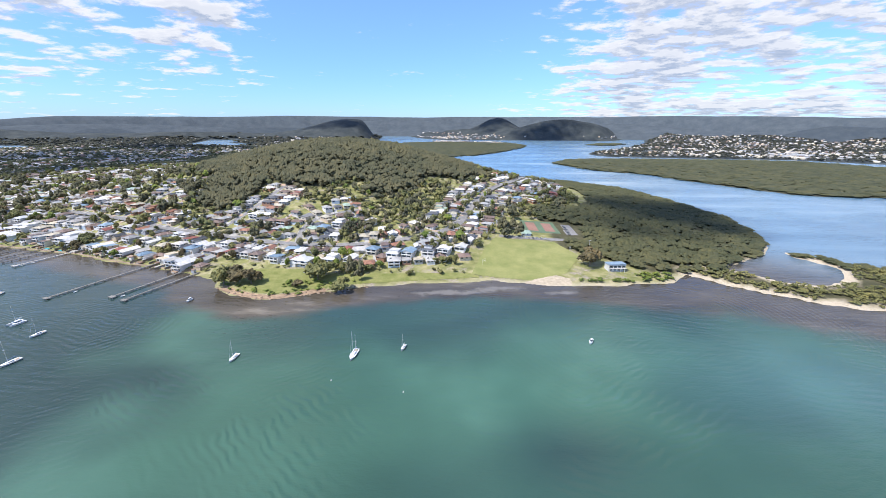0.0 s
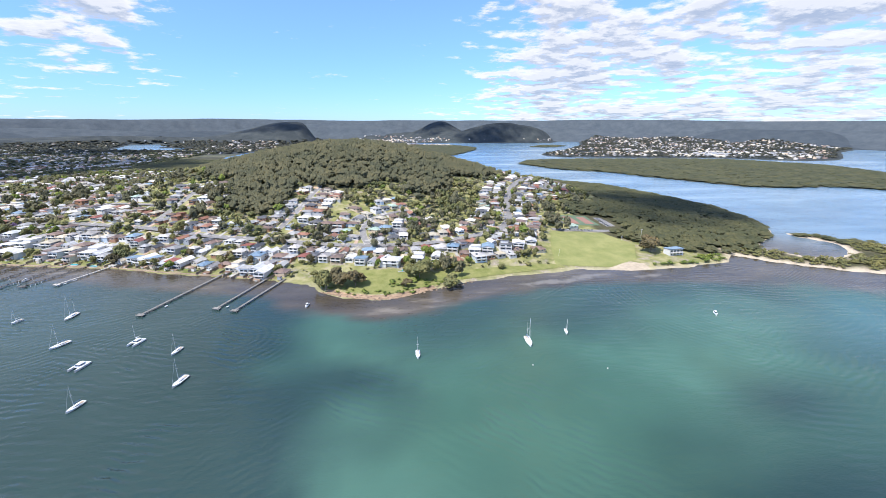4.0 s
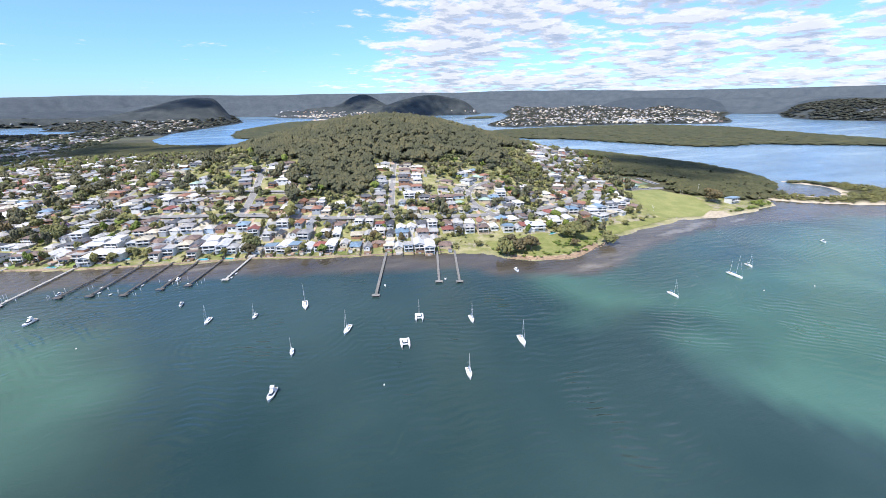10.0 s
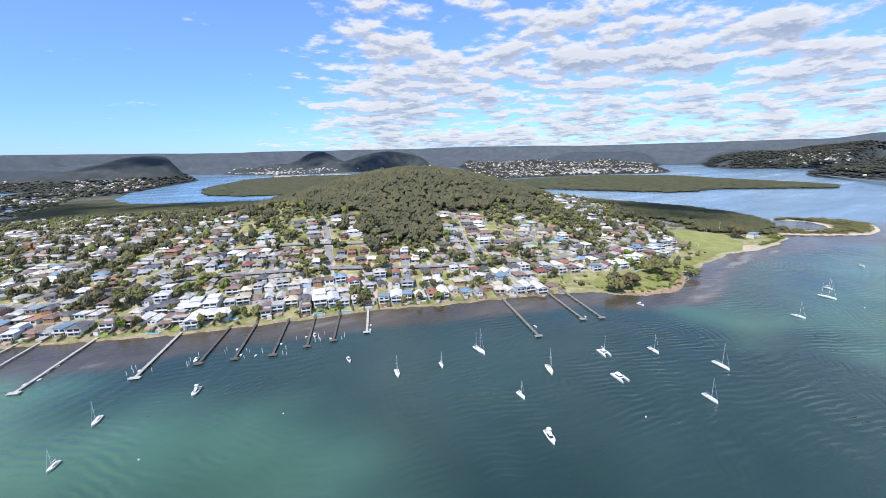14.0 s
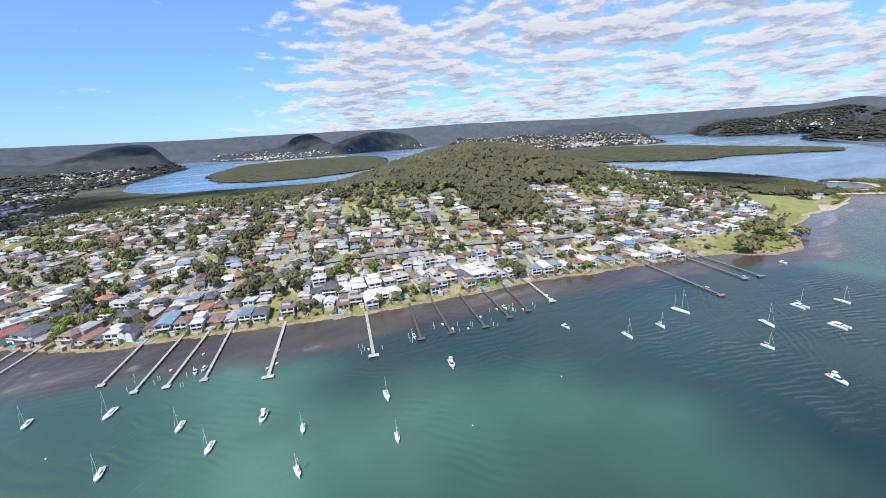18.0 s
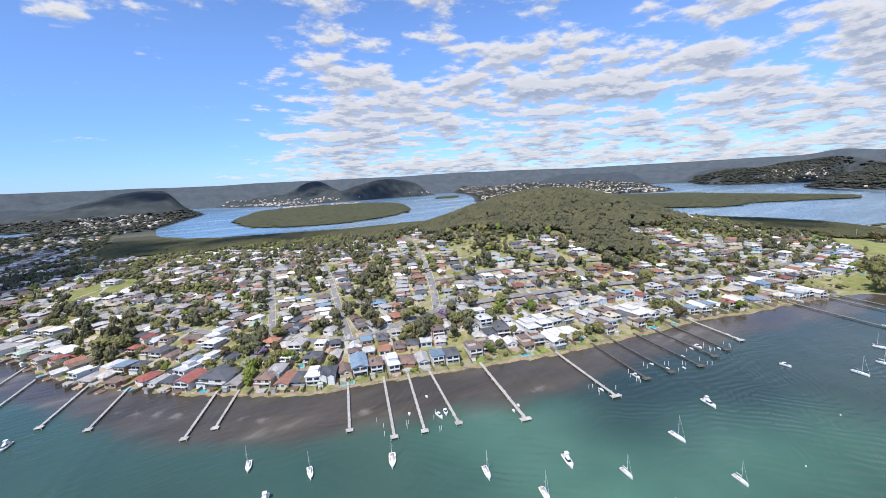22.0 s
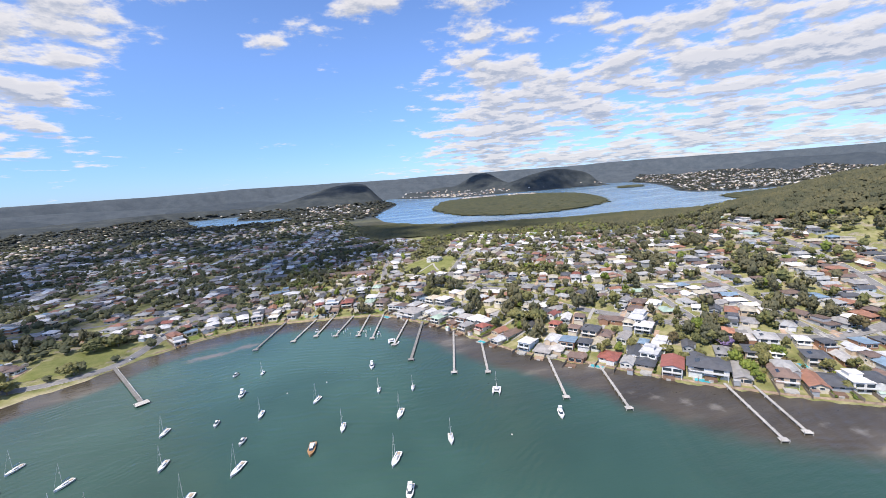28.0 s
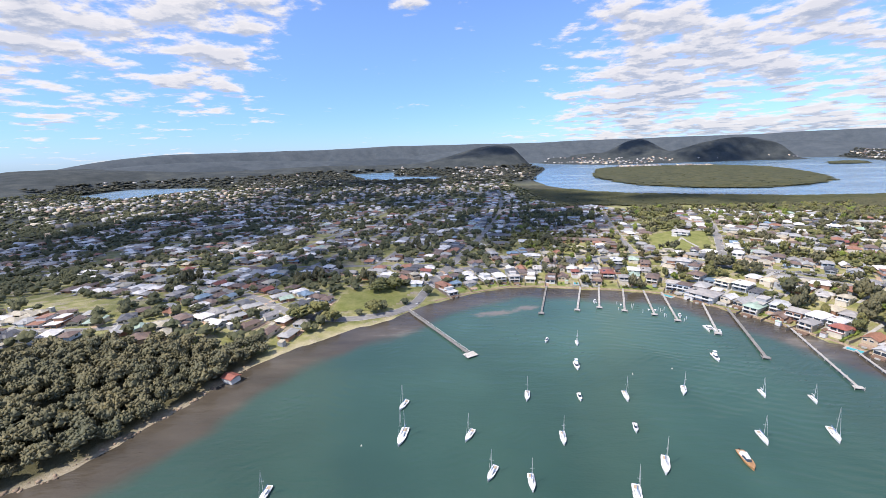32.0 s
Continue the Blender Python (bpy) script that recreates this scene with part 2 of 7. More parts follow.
# eucalypt leaf colour darkened to hold the shade on the hill
MAT["leaf_hill"] = foliage("shaded hill eucalypt leaves", (0.074, 0.079, 0.049), (0.156, 0.156, 0.098))
MAT["leaf_grey"] = foliage("grey-green eucalypt leaves", (0.115, 0.120, 0.080), (0.255, 0.248, 0.165))
# darker leaf colour, the western suburb's cloud shadow partly painted in
MAT["leaf_shade"] = foliage("street tree leaves in painted cloud shade", (0.070, 0.083, 0.052), (0.150, 0.160, 0.095))
MAT["leaf_purple"] = foliage("jacaranda blossom", (0.16, 0.11, 0.24), (0.36, 0.27, 0.50))
MAT["leaf_thing"] = foliage("garden leaves", (0.109, 0.122, 0.051), (0.275, 0.269, 0.122))
MAT["leaf_bright"] = foliage("bright shrub leaves", (0.090, 0.147, 0.032), (0.256, 0.307, 0.077))
MAT["leaf_bronze"] = foliage("bronze casuarina leaves", (0.096, 0.082, 0.046), (0.211, 0.177, 0.100))
MAT["mangrove"] = foliage("mangrove leaves", (0.066, 0.074, 0.040), (0.124, 0.129, 0.069))
MAT["farwood"] = foliage("distant bush leaves", (0.050, 0.058, 0.050), (0.095, 0.098, 0.078), size=0.08)
MAT["rock"] = plain("sandstone", (0.36, 0.27, 0.19), 0.9, 0.35, 0.5, per_object=0.2, bump=0.5)
MAT["paint"] = plain("car paint", (0.62, 0.63, 0.64), 0.25, 0.05, 1.0, per_object=0.75)
MAT["tyre"] = plain("tyre rubber", (0.02, 0.02, 0.02), 0.85, 0.1)
MAT["terrace"] = plain("terrace paving", (0.50, 0.36, 0.26), 0.85, 0.2, 0.7, per_object=0.2)
MAT["sand"] = plain("trodden sand", (0.50, 0.42, 0.31), 0.95, 0.2, 0.4)
MAT["court"] = plain("court paint", (0.30, 0.17, 0.13), 0.9, 0.15, 0.5)
MAT["court_green"] = plain("green court paint", (0.12, 0.18, 0.11), 0.9, 0.15, 0.5)


def ground_material():
    """Lawn, dry verge, garden soil and leaf litter; sand at the water's edge. The zones come with the mesh."""
    m, n, l, b = material("ground", 0.95, spec=0.15)
    v = place_vec(n, l)
    fine, mid, big = noise_tex(n, l, 0.9, 5, v), noise_tex(n, l, 0.09, 5, v), noise_tex(n, l, 0.016, 4, v)
    lawn = ramp(n, [(0.30, (0.145, 0.165, 0.058)), (0.50, (0.255, 0.255, 0.105)), (0.70, (0.41, 0.37, 0.215))])
    l.new(mid, lawn.inputs[0])
    soil = ramp(n, [(0.3, (0.21, 0.18, 0.135)), (0.7, (0.45, 0.40, 0.33))])
    l.new(fine, soil.inputs[0])
    pick = ramp(n, [(0.53, (0, 0, 0)), (0.64, (1, 1, 1))])
    l.new(noise_tex(n, l, 0.06, 6, v, 0.7), pick.inputs[0])
    urban = mixed(n, l, pick.outputs[0], lawn.outputs[0], soil.outputs[0])
    litter = ramp(n, [(0.3, (0.062, 0.064, 0.034)), (0.7, (0.130, 0.120, 0.070))])
    l.new(mid, litter.inputs[0])
    # far bush, shifted to blue-grey so that haze sits in its colour
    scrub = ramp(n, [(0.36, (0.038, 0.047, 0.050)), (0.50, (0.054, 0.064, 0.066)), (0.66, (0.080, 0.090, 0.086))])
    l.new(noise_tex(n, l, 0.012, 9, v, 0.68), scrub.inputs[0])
    sand = ramp(n, [(0.3, (0.44, 0.36, 0.26)), (0.7, (0.66, 0.58, 0.45))])
    l.new(fine, sand.inputs[0])

    def zone(name):
        a = n.new("ShaderNodeAttribute")
        a.attribute_name = name
        return a.outputs["Fac"]

    c = mixed(n, l, zone("wood"), urban, litter.outputs[0])
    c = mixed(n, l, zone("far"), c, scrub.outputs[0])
    c = mixed(n, l, zone("sand"), c, sand.outputs[0])
    l.new(c, b.inputs["Base Color"])
    bumped(n, l, b, noise_tex(n, l, 0.03, 10, v, 0.75), 0.7, 4.5)
    return m


WASH = [(-235, 250, 5, 66, 4.6), (-397, 272, 3, 46, 4.2), (-640, 460, 60, 190, 9.0), (150, 270, 60, 150, 4.5)]

# patches of short steep waves: centre, radius, the way they run, wave length
RIPPLES = [(-75, 135, 62, 0.75, 4.6), (105, 168, 52, -0.35, 5.0), (-265, 118, 75, 0.15, 4.6), (-150, 175, 45, 0.5, 4.2), (-520, 300, 60, 0.95, 5.2), (-560, 345, 45, 0.6, 4.6), (-640, 390, 60, 0.9, 5.0), (-400, 235, 60, 0.3, 4.4),
           (-390, 276, 42, 0.2, 4.4), (-299, 234, 44, 0.45, 4.4), (-230, 245, 40, 0.35, 4.2), (-320, 180, 50, 0.1, 4.6), (-240, 135, 50, 0.3, 4.6)]


def water_material():
    """Estuary water: green over sand, brown over the weed flats by the shore, pale over shoals, ruffled in patches."""
    m, n, l, b = material("water", 0.06, spec=0.5)
    b.inputs["IOR"].default_value = 1.33
    v = place_vec(n, l)
    deep = ramp(n, [(0.36, (0.040, 0.092, 0.068)), (0.52, (0.060, 0.138, 0.102)), (0.66, (0.100, 0.215, 0.162))])
    l.new(noise_tex(n, l, 0.0045, 4, v), deep.inputs[0])
    band = n.new("ShaderNodeAttribute")
    band.attribute_name = "deep"
    dark = ramp(n, [(0.36, (0.017, 0.041, 0.041)), (0.66, (0.035, 0.068, 0.066))])
    l.new(noise_tex(n, l, 0.006, 4, v), dark.inputs[0])
    open_water = mixed(n, l, band.outputs["Fac"], deep.outputs[0], dark.outputs[0])
    flats = ramp(n, [(0.36, (0.056, 0.048, 0.037)), (0.54, (0.082, 0.070, 0.054)), (0.62, (0.106, 0.091, 0.071)), (0.70, (0.20, 0.175, 0.14))])
    l.new(noise_tex(n, l, 1.0, 5, place_vec(n, l, (0.012, 0.034, 1), 0.6)), flats.inputs[0])
    a = n.new("ShaderNodeAttribute")
    a.attribute_name = "flat"
    wob = n.new("ShaderNodeMath")
    wob.operation = "MULTIPLY_ADD"
    l.new(noise_tex(n, l, 0.03, 4, v), wob.inputs[0])
    wob.inputs[1].default_value = 0.7
    l.new(a.outputs["Fac"], wob.inputs[2])
    edge = n.new("ShaderNodeMapRange")
    edge.interpolation_type = "SMOOTHSTEP"
    edge.inputs["From Min"].default_value, edge.inputs["From Max"].default_value = 0.48, 1.12
    l.new(wob.outputs[0], edge.inputs["Value"])
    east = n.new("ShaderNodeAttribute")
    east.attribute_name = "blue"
    # blue mixed into the base colour for sky mirrored in the east
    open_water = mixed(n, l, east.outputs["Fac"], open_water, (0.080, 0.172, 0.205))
    c = mixed(n, l, edge.outputs[0], open_water, flats.outputs[0])
    a3 = n.new("ShaderNodeAttribute")
    a3.attribute_name = "shoal_sheen"
    ragged = n.new("ShaderNodeMath")
    ragged.operation = "MULTIPLY_ADD"
    l.new(noise_tex(n, l, 0.055, 6, v, 0.7), ragged.inputs[0])
    ragged.inputs[1].default_value = 1.3
    l.new(a3.outputs["Fac"], ragged.inputs[2])
    bank = n.new("ShaderNodeMapRange")
    bank.interpolation_type = "SMOOTHSTEP"
    bank.inputs["From Min"].default_value, bank.inputs["From Max"].default_value = 1.22, 1.60
    l.new(ragged.outputs[0], bank.inputs["Value"])
    # pale tone of the sandbanks, also painted as cloud mirrored on silt
    c = mixed(n, l, bank.outputs[0], c, (0.18, 0.165, 0.14))
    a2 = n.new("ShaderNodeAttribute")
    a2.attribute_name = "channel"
    # pale blue base colour paints the sky's reflection on the far channel
    sky_chan = ramp(n, [(0.38, (0.100, 0.190, 0.280)), (0.58, (0.165, 0.275, 0.370)), (0.72, (0.32, 0.42, 0.48))])
    l.new(noise_tex(n, l, 1.0, 5, place_vec(n, l, (0.0022, 0.010, 1), 0.55)), sky_chan.inputs[0])
    c = mixed(n, l, a2.outputs["Fac"], c, sky_chan.outputs[0])
    ruffle = n.new("ShaderNodeMapRange")
    ruffle.inputs["To Min"].default_value, ruffle.inputs["To Max"].default_value = 0.07, 0.20
    l.new(a2.outputs["Fac"], ruffle.inputs["Value"])
    l.new(ruffle.outputs[0], b.inputs["Roughness"])
    l.new(c, b.inputs["Base Color"])
    w1 = noise_tex(n, l, 1.0, 3, place_vec(n, l, (0.055, 0.21, 1), 0.35), 0.5)
    w2 = noise_tex(n, l, 1.0, 2, place_vec(n, l, (0.55, 0.9, 1), -0.4), 0.5)
    patch = ramp(n, [(0.36, (0.25,) * 3), (0.64, (1, 1, 1))])
    l.new(noise_tex(n, l, 0.011, 3, v), patch.inputs[0])
    s = n.new("ShaderNodeMath")
    s.operation = "MULTIPLY_ADD"
    l.new(w2, s.inputs[0])
    s.inputs[1].default_value = 0.30
    l.new(w1, s.inputs[2])
    h = n.new("ShaderNodeMath")
    h.operation = "MULTIPLY"
    l.new(s.outputs[0], h.inputs[0])
    l.new(patch.outputs[0], h.inputs[1])
    total = h.outputs[0]

    def maths(op, *ins):
        k = n.new("ShaderNodeMath")
        k.operation = op
        for i, q in enumerate(ins):
            if isinstance(q, (int, float)):
                k.inputs[i].default_value = q
            else:
                l.new(q, k.inputs[i])
        return k.outputs[0]

    def fade(value, a, b_):
        k = n.new("ShaderNodeMapRange")
        k.interpolation_type = "SMOOTHSTEP"
        k.inputs["From Min"].default_value, k.inputs["From Max"].default_value = a, b_
        l.new(value, k.inputs["Value"])
        return k.outputs[0]

    # trains of wash spreading from passing boats
    rough_patch = fade(noise_tex(n, l, 0.02, 2, v), 0.40, 0.58)
    for cx, cy, r0, r1, wave in WASH:
        far = n.new("ShaderNodeVectorMath")
        far.operation = "DISTANCE"
        l.new(v, far.inputs[0])
        far.inputs[1].default_value = (cx, cy, 0)
        r = far.outputs["Value"]
        mask = maths("MULTIPLY", fade(r, r0, r0 + 10), fade(r, r1, r1 - 22))
        ring = maths("SINE", maths("MULTIPLY", r, 2 * math.pi / wave))
        total = maths("ADD", total, maths("MULTIPLY", maths("MULTIPLY", ring, 0.013 * wave), maths("MULTIPLY", mask, rough_patch)))
    # the wind's ripples, running in lanes
    bend = maths("MULTIPLY", noise_tex(n, l, 0.018, 3, v), 26.0)
    lanes = fade(noise_tex(n, l, 0.035, 3, v), 0.38, 0.60)
    for cx, cy, reach, turn, wave in RIPPLES:
        far = n.new("ShaderNodeVectorMath")
        far.operation = "DISTANCE"
        l.new(v, far.inputs[0])
        far.inputs[1].default_value = (cx, cy, 0)
        way = n.new("ShaderNodeVectorMath")
        way.operation = "DOT_PRODUCT"
        l.new(v, way.inputs[0])
        way.inputs[1].default_value = (math.sin(turn), math.cos(turn), 0)
        crest = maths("SINE", maths("MULTIPLY", maths("ADD", way.outputs["Value"], bend), 2 * math.pi / wave))
        mask = maths("MULTIPLY", fade(far.outputs["Value"], reach, reach * 0.35), lanes)
        total = maths("ADD", total, maths("MULTIPLY", maths("MULTIPLY", crest, 0.054 * wave), mask))
    # a light chop over the whole bay, in broad patches
    for turn, wave, scale, height in ((0.30, 5.6, 0.009, 0.020), (-0.55, 4.4, 0.013, 0.018)):
        way = n.new("ShaderNodeVectorMath")
        way.operation = "DOT_PRODUCT"
        l.new(v, way.inputs[0])
        way.inputs[1].default_value = (math.sin(turn), math.cos(turn), 0)
        crest = maths("SINE", maths("MULTIPLY", maths("ADD", way.outputs["Value"], bend), 2 * math.pi / wave))
        mask = maths("MULTIPLY", fade(noise_tex(n, l, scale, 3, v), 0.46, 0.60), fade(noise_tex(n, l, 0.06, 2, v), 0.36, 0.58))
        total = maths("ADD", total, maths("MULTIPLY", maths("MULTIPLY", crest, height * wave), mask))
    bumped(n, l, b, total, 1.0, 0.62)
    return m


def turf_material(name, a, b_, scale=0.05):
    m, n, l, b = material(name, 0.95, spec=0.15)
    v = place_vec(n, l)
    r = ramp(n, [(0.34, a), (0.66, b_)])
    l.new(noise_tex(n, l, scale, 6, v, 0.65), r.inputs[0])
    r2 = ramp(n, [(0.3, (0.85,) * 3), (0.7, (1.1,) * 3)])
    l.new(noise_tex(n, l, 1.2, 4, v), r2.inputs[0])
    l.new(mixed(n, l, 1.0, r.outputs[0], r2.outputs[0], "MULTIPLY"), b.inputs["Base Color"])
    return m


# blue-grey tint puts the distance haze into the bush colour
MAT["plateau"] = turf_material("far haze-tinted bushland", (0.066, 0.083, 0.098), (0.094, 0.112, 0.126), 0.016)
# darker tone stands in for cloud shadow on the nearer hills
MAT["ridge"] = turf_material("near bushland in painted cloud shade", (0.052, 0.067, 0.082), (0.072, 0.088, 0.100), 0.02)
MAT["ground"], MAT["water"] = ground_material(), water_material()
MAT["turf"] = turf_material("dry sports turf", (0.20, 0.225, 0.078), (0.31, 0.31, 0.125), 0.045)
MAT["lawn_bright"] = turf_material("watered lawn", (0.14, 0.20, 0.048), (0.24, 0.29, 0.09), 0.15)
MAT["lawn"] = turf_material("mown lawn", (0.165, 0.19, 0.056), (0.27, 0.27, 0.105), 0.12)


# ---- mesh helpers ----
class Shape:
    """Gathers faces, with a material slot for each, for one mesh."""

    def __init__(self):
        self.v, self.f, self.s = [], [], []

    def add(self, verts, faces, slot=0):
        k = len(self.v)
        self.v += [tuple(p) for p in verts]
        self.f += [tuple(i + k for i in f) for f in faces]
        self.s += [slot] * len(faces)
        return self

    def box(self, x0, x1, y0, y1, z0, z1, slot=0):
        p = [(x, y, z) for z in (z0, z1) for y in (y0, y1) for x in (x0, x1)]
        return self.add(p, [(0, 2, 3, 1), (4, 5, 7, 6), (0, 1, 5, 4), (2, 6, 7, 3), (0, 4, 6, 2), (1, 3, 7, 5)], slot)

    def tube(self, a, b, r0, r1, n=7, slot=0):
        a, b = Vector(a), Vector(b)
        q = (b - a).to_track_quat("Z", "Y").to_matrix()
        ring = [q @ Vector((math.cos(2 * math.pi * i / n), math.sin(2 * math.pi * i / n), 0)) for i in range(n)]
        p = [a + r0 * c for c in ring] + [b + r1 * c for c in ring]
        faces = [(i, (i + 1) % n, n + (i + 1) % n, n + i) for i in range(n)]
        return self.add(p, faces + [tuple(range(n))[::-1], tuple(range(n, 2 * n))], slot)

    def loft(self, rings, slot=0, cap=True):
        n = len(rings[0])
        p = [q for r in rings for q in r]
        faces = [(k * n + i, k * n + (i + 1) % n, (k + 1) * n + (i + 1) % n, (k + 1) * n + i) for k in range(len(rings) - 1) for i in range(n)]
        if cap:
            faces += [tuple(range(n))[::-1], tuple((len(rings) - 1) * n + i for i in range(n))]
        return self.add(p, faces, slot)

    def mesh(self, name, *mats):
        me = bpy.data.meshes.new(name)
        me.from_pydata(self.v, [], self.f)
        for m in mats:
            me.materials.append(m)
        if any(self.s):
            me.polygons.foreach_set("material_index", self.s)
        me.update()
        return me


def part(name, shape, mats, parent, label="", m=None):
    me = shape if isinstance(shape, bpy.types.Mesh) else shape.mesh(name, *(mats if isinstance(mats, (list, tuple)) else [mats]))
    ob = new(name, me)
    ob.parent = parent
    if m is not None:
        ob.matrix_basis = m
    return tagged(ob, label) if label else ob


def array_mesh(name, verts, faces, mat):
    me = bpy.data.meshes.new(name)
    nf, k = faces.shape
    me.vertices.add(len(verts))
    me.vertices.foreach_set("co", np.asarray(verts, np.float32).ravel())
    me.loops.add(nf * k)
    me.loops.foreach_set("vertex_index", np.asarray(faces, np.int32).ravel())
    me.polygons.add(nf)
    me.polygons.foreach_set("loop_start", np.arange(0, nf * k, k, dtype=np.int32))
    me.update(calc_edges=True)
    me.materials.append(mat)
    return me


def zone_attr(me, name, values):
    me.attributes.new(name, "FLOAT", "POINT").data.foreach_set("value", np.asarray(values, np.float32))


def smooth(a, b, x):
    t = np.clip((x - a) / (b - a), 0, 1)
    return t * t * (3 - 2 * t)


# ---- the plan: shores, relief ----
# near shore of the peninsula, from the sand spit westwards to the bay and the wooded headland
SHORE_EAST = [(216, 346), (201, 333), (150, 327), (101, 327), (78, 333), (39, 337), (8, 333), (-40, 326), (-78, 319), (-111, 305),
              (-137, 295), (-167, 304), (-190, 318), (-199, 334), (-228, 351), (-284, 370), (-341, 389), (-385, 408), (-421, 416), (-458, 425)]
SHORE_MID = [(-488, 433), (-523, 443), (-566, 460), (-623, 485), (-656, 498), (-682, 506), (-717, 533), (-743, 557), (-767, 584),
             (-789, 612), (-823, 648), (-840, 686), (-852, 712), (-868, 738), (-884, 762), (-903, 785), (-934, 796)]
SHORE_WEST = [(-972, 804), (-1007, 812), (-1033, 813), (-1072, 798), (-1103, 779), (-1123, 760), (-1137, 741), (-1164, 724), (-1184, 707), (-1202, 691),
              (-1217, 673), (-1222, 657), (-1229, 640), (-1238, 621), (-1246, 603), (-1257, 586), (-1275, 570), (-1320, 520), (-1420, 450), (-1800, 380), (-5200, 300)]
SHORE_BACK = [(-5200, 5200), (-700, 5200), (-480, 3100), (-560, 2800), (-741, 2203), (-750, 1861), (-688, 1640), (-603, 1545), (-430, 1465), (-295, 1404),
              (-101, 1384), (20, 1330), (95, 1235), (150, 1060), (210, 985), (284, 980), (378, 870), (408, 728), (418, 580), (395, 500), (380, 460), (345, 416), (300, 388), (266, 374), (235, 366)]
SPIT = [(226, 356), (259, 318), (292, 294), (331, 276), (371, 280), (425, 300), (441, 338), (424, 362), (398, 388), (380, 416), (370, 426),
        (371, 404), (386, 376), (369, 346), (336, 327), (303, 332), (279, 362), (262, 374), (235, 372)]
ISLAND = [(-480, 2165), (-478, 1900), (-470, 1790), (-366, 1665), (-228, 1607), (-75, 1640), (114, 1760), (250, 1930), (330, 2110), (440, 2330), (505, 2550),
          (465, 2800), (330, 3040), (100, 3080), (-77, 3047), (-250, 2800), (-353, 2538), (-440, 2300)]
ISLET = [(900, 2640), (960, 2590), (1060, 2600), (1200, 2780), (1150, 2860), (1030, 2800)]
MARSH = [(380, 1421), (444, 1217), (560, 1113), (615, 954), (690, 805), (740, 775), (890, 765), (1056, 634), (1136, 547), (1267, 582),
         (1309, 729), (1348, 928), (1440, 1231), (1300, 1500), (1119, 1560), (800, 1590), (600, 1600), (464, 1560)]
TOWN = [(640, 1850), (700, 1720), (1000, 1660), (1350, 1600), (1560, 1400), (1750, 1420), (1951, 1551), (2400, 1900), (3038, 2250), (4300, 3200), (5200, 5200),
        (2600, 5200), (1900, 3900), (1358, 2840), (980, 2300), (715, 2000)]
HEAD_A = [(1790, 830), (1680, 760), (1630, 650), (1600, 528), (1720, 430), (2200, 390), (4800, 300), (4800, 1000), (2700, 880), (2300, 890), (1950, 890)]
HEAD_B = [(2500, 1600), (2340, 1450), (2290, 1320), (2350, 1190), (2440, 1040), (2600, 950), (4800, 980), (4800, 2900), (3900, 2420), (3100, 1960)]
NORTH = [(-200, 3700), (0, 3380), (120, 3320), (500, 3350), (1000, 3350), (1300, 3250), (1700, 3900), (2400, 5200), (-600, 5200)]
LAKE_1 = [(-1760, 3200), (-1540, 2500), (-1340, 2340), (-1170, 2350), (-1100, 2600), (-1400, 2750), (-1460, 3280)]
LAKE_2 = [(-2573, 2030), (-2225, 1815), (-2080, 2150), (-2170, 2300), (-2620, 2380)]
LAND = [SHORE_EAST + SHORE_MID + SHORE_WEST + SHORE_BACK, SPIT, ISLAND, ISLET, MARSH, TOWN, HEAD_A, HEAD_B, NORTH]
LAKES = [LAKE_1, LAKE_2]
CENTRE = (-540.0, 300.0)


def poly_dist(x, y, poly):
    """Signed distance to a closed outline, positive inside."""
    p = np.array(poly, float)
    q = np.roll(p, -1, axis=0)
    best, inside = np.full(x.shape, 1e9), np.zeros(x.shape, bool)
    for (ax, ay), (bx, by) in zip(p, q):
        ex, ey = bx - ax, by - ay
        t = np.clip(((x - ax) * ex + (y - ay) * ey) / (ex * ex + ey * ey), 0, 1)
        best = np.minimum(best, (x - ax - t * ex) ** 2 + (y - ay - t * ey) ** 2)
        if ay != by:
            inside ^= ((ay > y) != (by > y)) & (x < ex * (y - ay) / ey + ax)
    d = np.sqrt(best)
    return np.where(inside, d, -d)


def lump(x, y, cx, cy, amp, su, sv, turn=0.0):
    c, s = math.cos(turn), math.sin(turn)
    u, v = (x - cx) * c + (y - cy) * s, -(x - cx) * s + (y - cy) * c
    return amp * np.exp(-0.5 * ((u / su) ** 2 + (v / sv) ** 2))


def waves(x, y, k, seed=0):
    """A cheap smooth noise of about -1..1 at wavelength k."""
    s = np.zeros(np.shape(x))
    for i in range(5):
        a = seed * 1.7 + i * 2.4
        s = s + np.sin((x * math.cos(a) + y * math.sin(a)) / k * (0.8 + 0.31 * i) * 2 + i * 1.9 + seed)
    return s / 3.0


def shore_dist(x, y):
    x, y = np.asarray(x, float), np.asarray(y, float)
    d = np.max([poly_dist(x, y, p) for p in LAND], axis=0)
    for p in LAKES:
        d = np.minimum(d, -poly_dist(x, y, p))
    d = d + 1.6 * waves(x, y, 17, 3) + 0.8 * waves(x, y, 6, 5)
    r = np.hypot(x - CENTRE[0], y - CENTRE[1])
    return np.maximum(d, (r - 3950) * 0.6)


